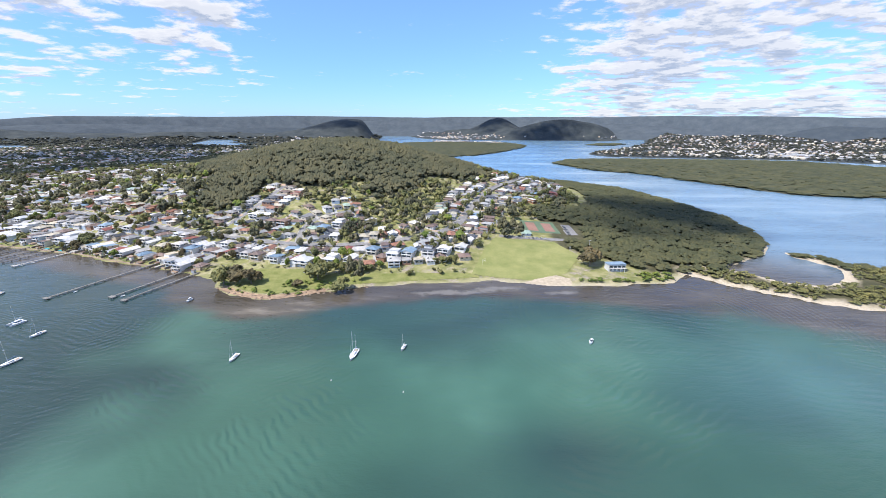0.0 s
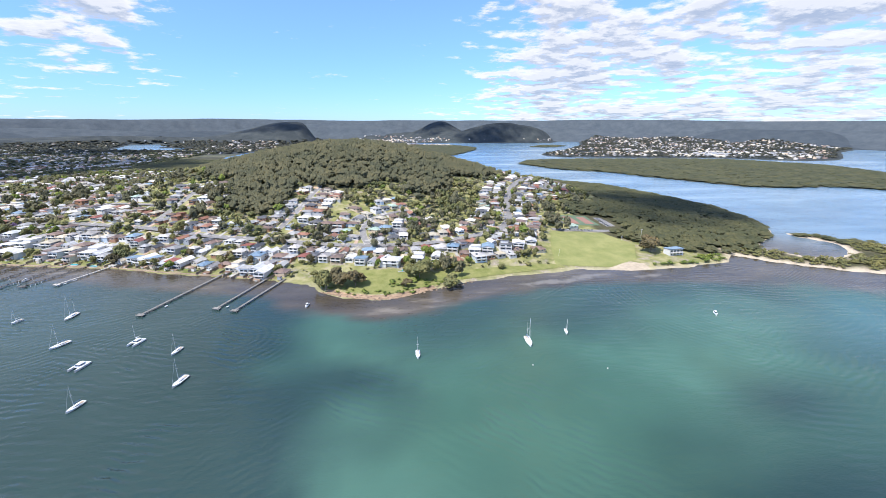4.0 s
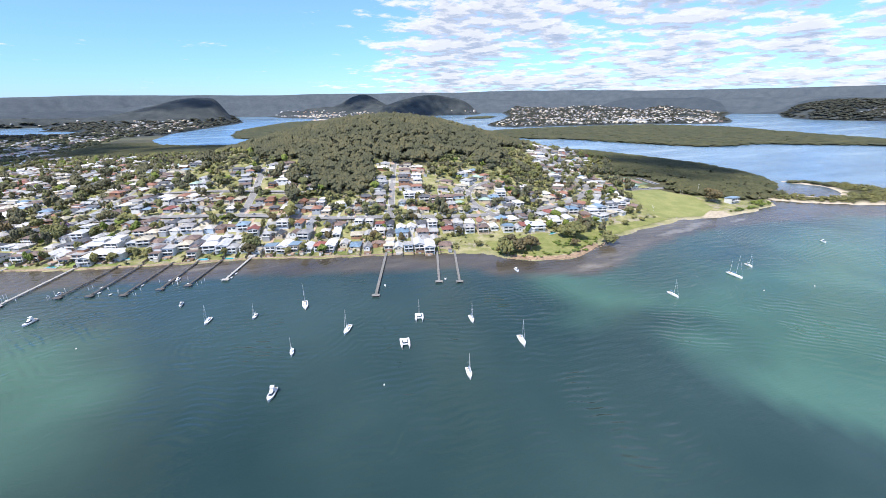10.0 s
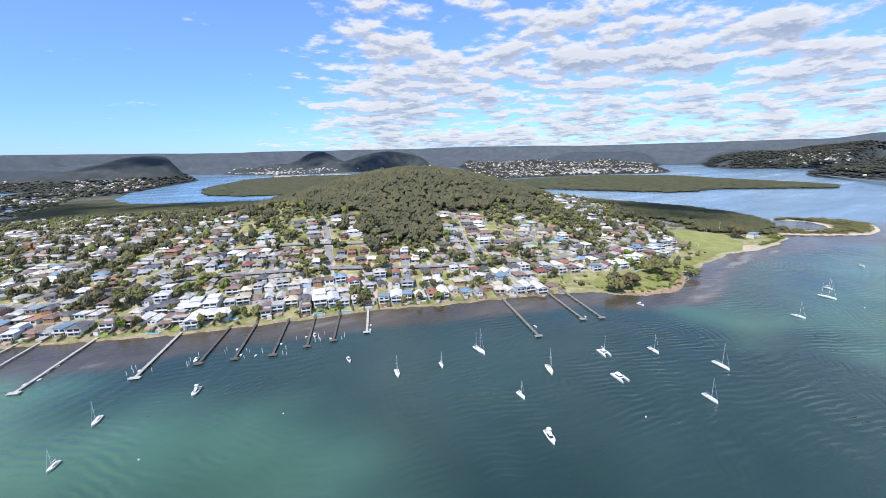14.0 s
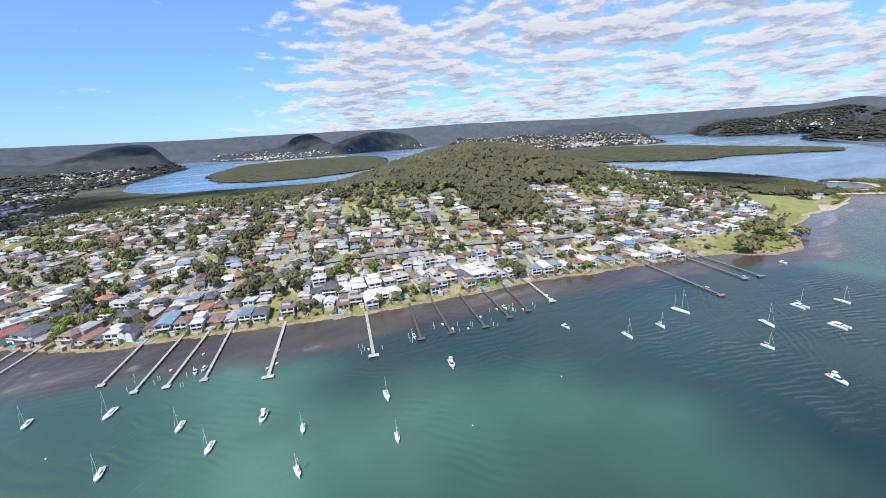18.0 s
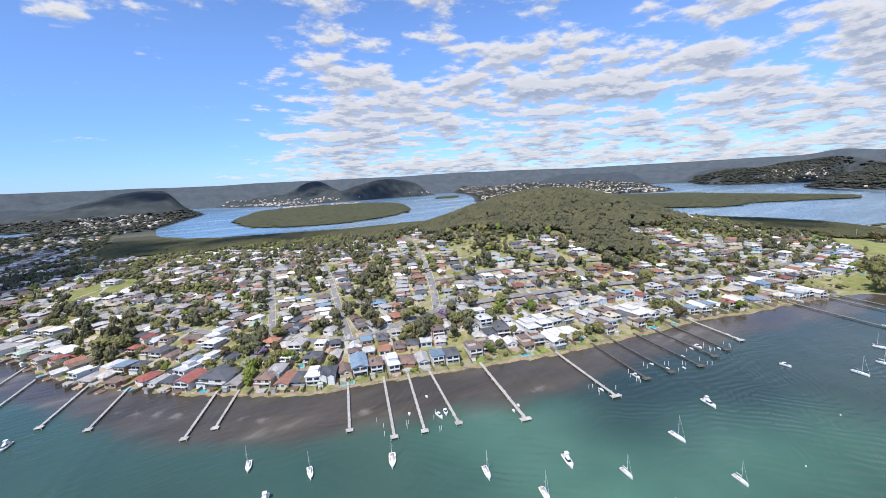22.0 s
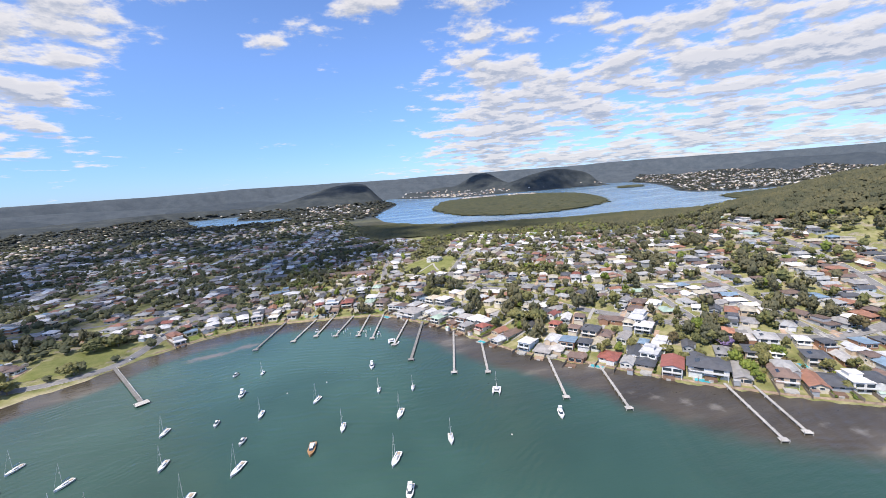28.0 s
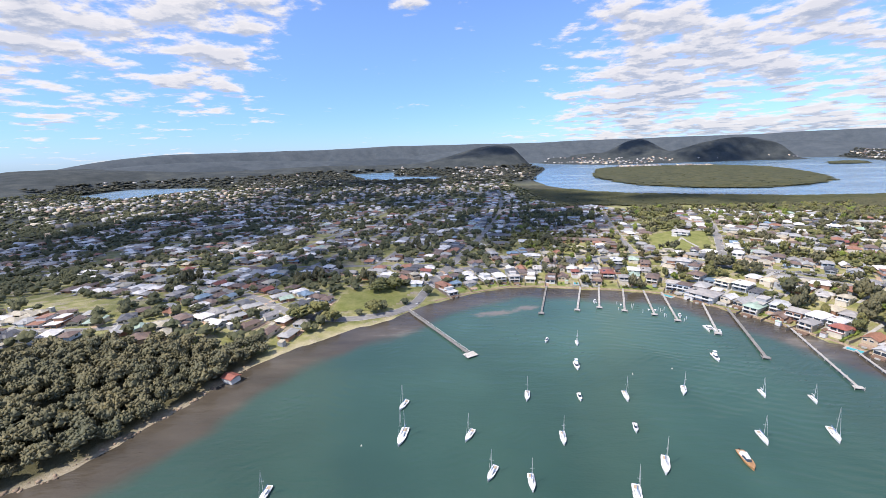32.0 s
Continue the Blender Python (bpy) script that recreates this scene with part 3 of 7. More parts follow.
def relief(x, y):
    h = lump(x, y, -195, 712, 77, 200, 142) + lump(x, y, -120, 900, 30, 160, 160) + lump(x, y, -690, 930, 17, 220, 190) + lump(x, y, -430, 640, 7, 90, 80)
    h = h + lump(x, y, -20, 430, 8, 60, 50) + lump(x, y, 150, 720, 6, 80, 90) + lump(x, y, -1500, 640, 22, 200, 110)
    h = h + lump(x, y, -740, 3440, 150, 300, 240) + lump(x, y, 590, 4020, 106, 130, 130) + lump(x, y, 430, 4080, 90, 160, 120) + lump(x, y, 930, 3500, 150, 290, 200, -0.3) + lump(x, y, 1330, 3700, 80, 200, 160)
    h = h + lump(x, y, 2320, 640, 58, 430, 190) + lump(x, y, 2760, 1490, 66, 250, 200) + lump(x, y, 3350, 1150, 92, 420, 300) + lump(x, y, -1900, 3300, 50, 500, 300) + lump(x, y, -3300, 2700, 90, 600, 400)
    r = np.hypot(x - CENTRE[0], y - CENTRE[1])
    az = np.arctan2(x - CENTRE[0], y - CENTRE[1])
    crest = 44 + 18 * np.sin(az * 5 + 1) + 13 * np.sin(az * 13) + 8 * np.sin(az * 31 + 2)
    sea = np.exp(-((az + 0.95) / 0.13) ** 2)
    gap = np.exp(-((az - 0.33) / 0.09) ** 2)
    h = h + 24 * smooth(2800, 4300, r) * smooth(0.50, 0.62, az) * (1 - smooth(1.02, 1.10, az))
    h = h + smooth(3700, 4250, r) * crest * (1 - 0.80 * sea) * (1 - 0.8 * gap) + smooth(3300, 4000, r) * 10 * waves(x, y, 160, 2)
    return h


def ground(x, y, d=None):
    """The height of the ground, and below the water of its bed."""
    x, y = np.asarray(x, float), np.asarray(y, float)
    d = shore_dist(x, y) if d is None else d
    low = np.minimum(np.maximum(d, 0) * 0.10, 1.3) + np.clip(d - 14, 0, 160) * 0.018
    return np.where(d > 0, 0.05 + low + relief(x, y) * smooth(0, 1, (d - 5) / (70 + 380 * smooth(1800, 2400, y) * (1 - 0.8 * smooth(3000, 3250, y)))) + 0.15 * waves(x, y, 9, 1) * smooth(4, 20, d), np.maximum(d * 0.03, -5) - 0.05)


def ground1(x, y):
    return float(ground(np.array([x]), np.array([y]))[0])


def axis_steps(lo, a, b, hi, fine, coarse):
    left = a - np.cumsum(np.geomspace(fine, coarse, 24))
    right = b + np.cumsum(np.geomspace(fine, coarse, 24))
    mid = np.arange(a, b, fine)
    return np.concatenate([np.arange(left[-1] - coarse, lo, -coarse)[::-1], left[::-1], mid, [b], right, np.arange(right[-1] + coarse, hi, coarse)])


GX, GY = axis_steps(-5400, -1440, 470, 4400, 7.4, 66.0), axis_steps(-4700, 285, 1400, 5200, 7.4, 66.0)


def grid_faces(nx, ny):
    i = (np.arange(ny - 1)[:, None] * nx + np.arange(nx - 1)[None, :]).ravel()
    return np.stack([i, i + 1, i + nx + 1, i + nx], 1)


def hill_wood(x, y):
    """1 where the tall hill forest stands."""
    h = relief(x, y)
    e = np.hypot((x + 175) / 262, (y - 745) / 205) + 0.10 * waves(x, y, 45, 8)
    finger = np.hypot((x + 285) / 42, (y - 575) / 75)
    return ((e < 0.93) & (h > 30)) | (finger < 1) | (np.hypot((x + 90) / 190, (y - 1010) / 190) < 1) | (np.hypot((x + 235) / 165, (y - 1090) / 150) + 0.1 * waves(x, y, 40, 3) < 1)


def marsh_wood(x, y):
    """1 where low mangrove stands."""
    e = (x > 126 + 5 * waves(x, y, 30, 2)) & (y > 352 + np.clip(200 - x, 0, 60)) & (np.hypot((x - 150) / 95, (y - 735) / 165) > 1) & (x > 40)
    belt = (y > 1225 + 35 * waves(x, y, 60, 4) + np.clip(-x - 500, 0, 400) * 0.25) & (y < 1900) & (x > -860) & (x < 60)
    return e | belt


def build_ground():
    xx, yy = np.meshgrid(GX, GY)
    d = shore_dist(xx, yy)
    z = ground(xx, yy, d)
    me = array_mesh("ground", np.stack([xx.ravel(), yy.ravel(), z.ravel()], 1), grid_faces(len(GX), len(GY)), MAT["ground"])
    # the haze-tinted bush colour takes over with distance
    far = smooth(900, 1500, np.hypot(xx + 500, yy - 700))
    spit = poly_dist(xx, yy, SPIT) > -6
    zone_attr(me, "wood", (hill_wood(xx, yy) | marsh_wood(xx, yy) | ((xx < -1215) & (yy < 690)) | (poly_dist(xx, yy, SPIT) > 6)).astype(float).ravel())
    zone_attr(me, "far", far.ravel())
    beach = (1 - smooth(1.5, 5.0, d)) * np.where(xx < -1130, 0.5, 0.30 * smooth(-215, -200, xx) + 0.4 * smooth(20, 70, xx)) * (yy < 900)
    zone_attr(me, "sand", (np.maximum(beach, spit * (1 - smooth(5, 11, d))) * (xx > -1400) * (xx < 470)).ravel())
    me.polygons.foreach_set("use_smooth", np.ones(len(me.polygons), bool))
    tagged(new("ground", me), "grassed and wooded peninsula, hills and bed of the estuary", "ground", kind="structure")


# sandbanks showing through the shallows, the first three painted cloud reflection on wet silt: centre, half length,
# half width, bearing
SHOALS_AND_SHEEN = [(-10, 308, 34, 9, 0.12), (45, 318, 36, 9, 0.2), (100, 312, 26, 9, 0.1), (-1060, 747, 26, 9, 0.2), (-1024, 762, 18, 8, 0.4), (-772, 552, 36, 8, -0.85), (-668, 467, 18, 7, -0.4), (-722, 503, 18, 7, -0.65), (-577, 423, 15, 7, -0.38)]


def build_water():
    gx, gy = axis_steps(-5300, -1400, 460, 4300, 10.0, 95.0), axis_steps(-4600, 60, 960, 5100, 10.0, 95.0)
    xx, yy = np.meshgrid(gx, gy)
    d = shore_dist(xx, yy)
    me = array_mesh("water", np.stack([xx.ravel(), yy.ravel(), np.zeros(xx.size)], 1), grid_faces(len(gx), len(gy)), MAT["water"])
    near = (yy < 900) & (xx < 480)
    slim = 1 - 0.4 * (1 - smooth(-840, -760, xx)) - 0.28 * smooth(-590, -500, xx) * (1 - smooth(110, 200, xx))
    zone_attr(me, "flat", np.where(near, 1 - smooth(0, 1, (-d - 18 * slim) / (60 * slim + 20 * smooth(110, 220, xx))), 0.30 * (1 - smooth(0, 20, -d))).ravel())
    # how dark the open water is, in bands and spots
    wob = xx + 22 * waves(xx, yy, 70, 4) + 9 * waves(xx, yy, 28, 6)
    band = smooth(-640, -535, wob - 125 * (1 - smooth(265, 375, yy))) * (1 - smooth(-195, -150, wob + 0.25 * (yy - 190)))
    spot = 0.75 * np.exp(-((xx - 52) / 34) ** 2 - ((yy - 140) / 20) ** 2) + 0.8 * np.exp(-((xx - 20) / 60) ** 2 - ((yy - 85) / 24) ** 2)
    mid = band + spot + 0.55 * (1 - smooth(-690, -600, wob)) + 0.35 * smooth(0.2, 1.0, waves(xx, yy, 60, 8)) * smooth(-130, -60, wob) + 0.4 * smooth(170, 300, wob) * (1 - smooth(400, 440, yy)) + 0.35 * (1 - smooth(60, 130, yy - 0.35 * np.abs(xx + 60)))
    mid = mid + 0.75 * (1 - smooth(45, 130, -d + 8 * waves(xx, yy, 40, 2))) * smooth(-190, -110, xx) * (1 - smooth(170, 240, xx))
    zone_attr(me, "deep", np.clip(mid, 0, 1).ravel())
    # eastern stretch whose colour carries reflected sky
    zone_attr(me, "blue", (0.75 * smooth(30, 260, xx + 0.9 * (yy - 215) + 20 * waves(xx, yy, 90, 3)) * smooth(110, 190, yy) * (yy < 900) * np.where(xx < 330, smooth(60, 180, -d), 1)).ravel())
    # where the channel's painted sky reflection lies
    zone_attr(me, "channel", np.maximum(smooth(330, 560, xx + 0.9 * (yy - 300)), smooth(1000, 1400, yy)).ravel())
    shoal_sheen = sum(np.exp(-(((xx - cx) * math.cos(a) + (yy - cy) * math.sin(a)) / lx) ** 2 - ((-(xx - cx) * math.sin(a) + (yy - cy) * math.cos(a)) / ly) ** 2) for cx, cy, lx, ly, a in SHOALS_AND_SHEEN)
    zone_attr(me, "shoal_sheen", np.clip(shoal_sheen, 0, 1).ravel())
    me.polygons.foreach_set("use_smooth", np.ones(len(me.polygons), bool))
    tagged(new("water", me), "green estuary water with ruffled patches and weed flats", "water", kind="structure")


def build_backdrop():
    """The long sandstone plateaus on the horizon, one behind the other, haze and cloud shade in their colours."""
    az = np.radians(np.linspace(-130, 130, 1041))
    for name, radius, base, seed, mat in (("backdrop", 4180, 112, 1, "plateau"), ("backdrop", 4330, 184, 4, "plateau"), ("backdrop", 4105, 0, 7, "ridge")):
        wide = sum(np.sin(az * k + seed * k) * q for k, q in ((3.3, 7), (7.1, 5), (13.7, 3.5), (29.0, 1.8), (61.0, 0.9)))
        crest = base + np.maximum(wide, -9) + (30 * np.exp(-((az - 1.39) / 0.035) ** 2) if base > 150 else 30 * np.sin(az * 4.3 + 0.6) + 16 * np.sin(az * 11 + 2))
        # low spurs before the plateau, cloud shade painted into their colour
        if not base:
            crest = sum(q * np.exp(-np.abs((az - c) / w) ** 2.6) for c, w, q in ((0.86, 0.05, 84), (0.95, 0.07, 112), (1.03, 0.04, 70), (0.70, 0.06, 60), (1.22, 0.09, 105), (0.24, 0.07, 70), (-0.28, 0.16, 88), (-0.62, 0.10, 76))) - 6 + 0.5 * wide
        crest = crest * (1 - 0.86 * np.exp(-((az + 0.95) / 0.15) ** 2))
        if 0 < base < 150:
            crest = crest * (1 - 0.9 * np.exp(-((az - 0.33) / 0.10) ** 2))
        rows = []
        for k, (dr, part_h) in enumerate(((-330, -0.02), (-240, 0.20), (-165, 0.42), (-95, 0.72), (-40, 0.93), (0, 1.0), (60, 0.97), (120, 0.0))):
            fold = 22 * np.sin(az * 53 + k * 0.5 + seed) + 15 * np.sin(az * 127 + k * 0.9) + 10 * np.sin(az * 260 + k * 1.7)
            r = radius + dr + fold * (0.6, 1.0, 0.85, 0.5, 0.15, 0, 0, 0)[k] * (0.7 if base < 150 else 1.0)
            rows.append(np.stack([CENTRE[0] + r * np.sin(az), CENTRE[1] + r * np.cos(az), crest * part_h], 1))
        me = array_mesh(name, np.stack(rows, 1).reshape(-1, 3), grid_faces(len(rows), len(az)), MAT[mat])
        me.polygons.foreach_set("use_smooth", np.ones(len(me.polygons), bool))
        tagged(new(name, me), "long wooded plateau on the horizon, tinted blue-grey for haze", "hills", kind="structure")


build_ground()
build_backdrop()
build_water()


# ---- roads ----
ROADS = {
    "foreshore": (9.6, [(-559, 556), (-512, 540), (-456, 516), (-384, 487), (-315, 453), (-258, 438), (-199, 418), (-128, 404), (-71, 403), (-22, 418), (8, 445), (22, 480), (38, 545), (75, 630), (120, 700), (150, 790)]),
    "foreshore_west": (7.5, [(-559, 556), (-618, 557), (-648, 563), (-682, 598), (-716, 641), (-754, 692), (-764, 735), (-777, 762), (-804, 786), (-825, 812), (-852, 842), (-879, 858), (-905, 866), (-961, 882), (-1030, 872), (-1093, 856)]),
    "rise_a": (6.2, [(-556, 557), (-524, 610), (-496, 672), (-455, 765), (-420, 850)]),
    "rise_b": (5.2, [(-640, 560), (-619, 636), (-590, 737), (-573, 800)]),
    "rise_c": (5.2, [(-690, 607), (-676, 655), (-655, 745), (-630, 850)]),
    "rise_d": (7.0, [(-828, 815), (-802, 868), (-755, 950), (-682, 1103), (-655, 1170)]),
    "cross_e": (5.4, [(-806, 800), (-747, 758), (-668, 700), (-606, 668)]),
    "rise_f": (7.0, [(-400, 494), (-386, 540), (-372, 605)]),
    "rise_g": (6.0, [(-258, 438), (-240, 490), (-222, 545), (-204, 585)]),
    "cross_h": (6.0, [(-330, 520), (-386, 545), (-450, 575), (-524, 610)]),
}
ROADS.update({
    "cross_k": (5.4, [(-770, 920), (-700, 850), (-630, 800), (-573, 770), (-478, 712)]),
    "cross_l": (5.4, [(-740, 985), (-660, 920), (-590, 880), (-500, 830), (-440, 800)]),
    "cross_m": (5.4, [(-700, 1062), (-610, 1000), (-520, 950), (-440, 910)]),
    "cross_n": (6.0, [(-676, 1115), (-590, 1070), (-500, 1030)]),
    "cross_o": (6.0, [(-150, 404), (-160, 445), (-150, 480), (-100, 500)]),
    "east_loop": (6.0, [(60, 600), (110, 610), (150, 660), (185, 740), (150, 790), (120, 860)]),
})
ROADS.update({
    "bridge_road": (9.0, [(-1114, 792), (-1107, 820), (-1093, 863), (-1047, 996), (-1002, 1179), (-965, 1400), (-940, 1650)]),
    "bay_road": (7.5, [(-1114, 792), (-1120, 772), (-1134, 754), (-1156, 744), (-1188, 738), (-1226, 748), (-1262, 784), (-1330, 810), (-1440, 830)]),
    "north_street": (6.0, [(-890, 872), (-873, 960), (-842, 1080), (-800, 1210)]),
    "lane_p": (5.4, [(-1040, 1032), (-960, 1024), (-862, 1002)]),
    "lane_q": (5.4, [(-1020, 1098), (-940, 1088), (-838, 1068)]),
    "west_lane": (5.5, [(-1262, 784), (-1290, 720), (-1342, 692), (-1430, 690)]),
})
WEST_GRID = [(5.5, [(-1110 - 74 * k, 835 + 4 * k), (-1068 - 72 * k, 1010), (-1020 - 72 * k, 1250), (-985 - 72 * k, 1500)]) for k in range(1, 10)]
WEST_CROSS = [(5.5, [(-1740, 905 + 150 * k), (-1400, 890 + 152 * k), (-1075 + 33 * k, 880 + 152 * k), (-830 + 22 * k, 960 + 150 * k)]) for k in range(0, 4)]
WEST_CROSS[0] = (5.5, WEST_CROSS[0][1][:3])


def along(points, step):
    """Places and directions at even steps along a line."""
    p = np.array(points, float)
    seg = np.hypot(*np.diff(p, axis=0).T)
    s = np.concatenate([[0], np.cumsum(seg)])
    t = np.arange(0, s[-1] + 0.01, step)
    x, y = np.interp(t, s, p[:, 0]), np.interp(t, s, p[:, 1])
    x2, y2 = np.interp(t + 1, s, p[:, 0]), np.interp(t + 1, s, p[:, 1])
    x1, y1 = np.interp(t - 1, s, p[:, 0]), np.interp(t - 1, s, p[:, 1])
    dx, dy = x2 - x1, y2 - y1
    n = np.hypot(dx, dy) + 1e-9
    return x, y, dx / n, dy / n


def rounded(points, passes=2):
    p = [tuple(map(float, q)) for q in points]
    for _ in range(passes):
        q = [p[0]]
        for a, b in zip(p, p[1:]):
            q += [(0.75 * a[0] + 0.25 * b[0], 0.75 * a[1] + 0.25 * b[1]), (0.25 * a[0] + 0.75 * b[0], 0.25 * a[1] + 0.75 * b[1])]
        p = q + [p[-1]]
    return p


def ribbon(name, points, offsets, lift, mat, label, category):
    """A strip laid on the ground along a line."""
    x, y, dx, dy = along(points, 4.0)
    cols = []
    for o in offsets:
        px, py = x - dy * o, y + dx * o
        cols.append(np.stack([px, py, ground(px, py)], 1))
    z = np.max([c[:, 2] for c in cols], axis=0)
    for c in cols:
        c[:, 2] = np.maximum(c[:, 2], z - 0.6) + lift
    v = np.stack(cols, 1).reshape(-1, 3)
    me = array_mesh(name, v, grid_faces(len(offsets), len(x)), mat)
    return tagged(new(name, me), label, category, kind="structure")


ALL_ROADS = [(w, rounded(p)) for w, p in list(ROADS.values()) + WEST_GRID + WEST_CROSS]
for w, p in ALL_ROADS:
    ribbon("road", p, (-w / 2, -w / 4, 0, w / 4, w / 2), 0.22, MAT["asphalt"], "grey asphalt suburban street", "road")
for w, p in [(w, rounded(p)) for w, p in ROADS.values()]:
    for side in (-1, 1):
        ribbon("pavement", p, tuple(sorted((side * (w / 2 + 0.1), side * (w / 2 + 0.6)))), 0.27, MAT["kerb"], "pale concrete kerb and gutter strip", "kerb")
ROAD_PTS = np.concatenate([np.stack(along(p, 6.0)[:2], 1) for w, p in ALL_ROADS])


def road_gap(x, y):
    x, y = np.atleast_1d(x), np.atleast_1d(y)
    out = np.empty(len(x))
    for k in range(0, len(x), 2000):
        out[k:k + 2000] = np.sqrt(((x[k:k + 2000, None] - ROAD_PTS[None, :, 0]) ** 2 + (y[k:k + 2000, None] - ROAD_PTS[None, :, 1]) ** 2).min(1))
    return out


def draped(name, poly, lift, mat, label, category, step=2.5):
    """A thin sheet of turf or paving laid on the ground inside an outline."""
    p = np.array(poly, float)
    gx, gy = np.arange(p[:, 0].min(), p[:, 0].max() + step, step), np.arange(p[:, 1].min(), p[:, 1].max() + step, step)
    xx, yy = np.meshgrid(gx, gy)
    z = ground(xx, yy) + lift
    f = grid_faces(len(gx), len(gy))
    c = np.stack([xx.ravel(), yy.ravel()], 1)[f].mean(1)
    me = array_mesh(name, np.stack([xx.ravel(), yy.ravel(), z.ravel()], 1), f[poly_dist(c[:, 0], c[:, 1], poly) > 0], mat)
    return tagged(new(name, me), label, category, kind="structure")


FIELD = [(26, 349), (77, 336), (113, 350), (140, 394), (124, 436), (59, 437), (42, 398)]
PARK = [(-192, 338), (-165, 312), (-138, 303), (-112, 312), (-76, 326), (-40, 332), (5, 339), (36, 343), (24, 352), (-60, 347), (-108, 342), (-128, 352), (-190, 356)]
BAY_GREEN = [(-1186, 754), (-1158, 757), (-1138, 768), (-1130, 785), (-1122, 808), (-1150, 808), (-1185, 788)]
draped("lawn", FIELD, 0.25, MAT["turf"], "sunlit yellow-green sports field by the shore", "playing field", 1.2)
draped("lawn", PARK, 0.22, MAT["lawn"], "green foreshore reserve lawn", "lawn", 1.3)
draped("lawn", BAY_GREEN, 0.2, MAT["lawn"], "green park lawn beside the bridge road", "lawn")
draped("court", [(98, 466), (140, 466), (140, 508), (98, 508)], 0.24, MAT["court_green"], "green tennis court surround", "court", 2.0)
for cx in (109, 129):
    draped("court", [(cx - 6, 472), (cx + 6, 472), (cx + 6, 502), (cx - 6, 502)], 0.3, MAT["court"], "dull red tennis court", "court", 1.5)
draped("car_park", [(146, 462), (161, 464), (161, 502), (148, 502)], 0.28, MAT["asphalt"], "asphalt car park behind the field", "car park", 2.0)
draped("car_park", [(64, 440), (150, 441), (150, 449), (64, 447)], 0.26, MAT["asphalt"], "asphalt parking strip along the field", "car park", 2.0)


MAT["shelf"] = plain("weathered orange sandstone", (0.40, 0.28, 0.18), 0.9, 0.35, 0.35, bump=0.5)
ribbon("shore_shelf", rounded([(-96, 312), (-114, 303), (-137, 294), (-167, 303), (-188, 317)], 1), (-6.5, -4, -1.5, 1.0), 0.12, MAT["shelf"], "orange-brown sandstone shelf round the grassed point", "rock shelf")
draped("beach", [(70, 331), (92, 325), (112, 326), (114, 338), (96, 352), (84, 343)], 0.2, MAT["sand"], "pale trodden sand between the field and the water", "beach", 1.2)


# ---- sea walls along the waterfront gardens ----
def sea_wall(points):
    x, y, dx, dy = along(points, 3.0)
    rows = []
    for o, z in ((-0.9, -0.5), (-0.75, 0.95), (0.0, 1.0), (0.6, 0.9)):
        rows.append(np.stack([x - dy * o, y + dx * o, np.full(len(x), z)], 1))
    me = array_mesh("seawall", np.stack(rows, 1).reshape(-1, 3), grid_faces(4, len(x)), MAT["rock"])
    tagged(new("seawall", me), "low pale stone sea wall along the gardens", "sea wall", kind="structure")


WATERFRONT = [(-232, 354)] + SHORE_EAST[15:] + SHORE_MID + SHORE_WEST[:5]
sea_wall([(x, y + 1) for x, y in WATERFRONT[::-1]])


# ---- houses ----
def window_mesh(w, h):
    """A frame standing proud of the wall with the pane set back in it."""
    s, b = Shape(), 0.10
    o = [(-w / 2, -h / 2), (w / 2, -h / 2), (w / 2, h / 2), (-w / 2, h / 2)]
    i = [(-w / 2 + b, -h / 2 + b), (w / 2 - b, -h / 2 + b), (w / 2 - b, h / 2 - b), (-w / 2 + b, h / 2 - b)]
    v = [(x, 0.03, z) for x, z in o] + [(x, -0.10, z) for x, z in o] + [(x, -0.10, z) for x, z in i] + [(x, -0.04, z) for x, z in i]
    f = [(a + k, a + (k + 1) % 4, a + 4 + (k + 1) % 4, a + 4 + k) for a in (0, 4, 8) for k in range(4)]
    s.add(v, f + [(12, 13, 14, 15)])
    s.s[-1] = 1
    return s.mesh("window", MAT["frame"], MAT["glass"])


WIN, SLIDER = window_mesh(2.0, 1.35), window_mesh(3.4, 2.15)


def roof_hip(w, d, z, rise, over=0.85):
    s = Shape()
    a, b = w / 2 + over, d / 2 + over
    k = min(a, b)
    ends = [(0, -(b - k)), (0, b - k)] if b >= a else [(-(a - k), 0), (a - k, 0)]
    if abs(a - b) < 0.6:
        ends = [(0, -0.4), (0, 0.4)]
    r = [(ends[0][0], ends[0][1], z + rise), (ends[1][0], ends[1][1], z + rise)]
    v = [(-a, -b, z), (a, -b, z), (a, b, z), (-a, b, z), *r, (-a, -b, z - 0.22), (a, -b, z - 0.22), (a, b, z - 0.22), (-a, b, z - 0.22)]
    if b >= a or abs(a - b) < 0.6:
        f = [(0, 1, 4), (1, 2, 5, 4), (2, 3, 5), (3, 0, 4, 5)]
    else:
        f = [(0, 1, 5, 4), (1, 2, 5), (2, 3, 4, 5), (3, 0, 4)]
    return s.add(v, f + [(0, 6, 7, 1), (1, 7, 8, 2), (2, 8, 9, 3), (3, 9, 6, 0), (6, 9, 8, 7)])


def roof_gable(w, d, z, rise, over=0.7):
    """Ridge along the house's depth."""
    a, b = w / 2 + over, d / 2 + over
    t = 0.18
    v = [(-a, -b, z), (0, -b, z + rise), (a, -b, z), (a, -b, z - t), (0, -b, z + rise - t), (-a, -b, z - t)]
    v += [(x, b, zz) for x, _, zz in v]
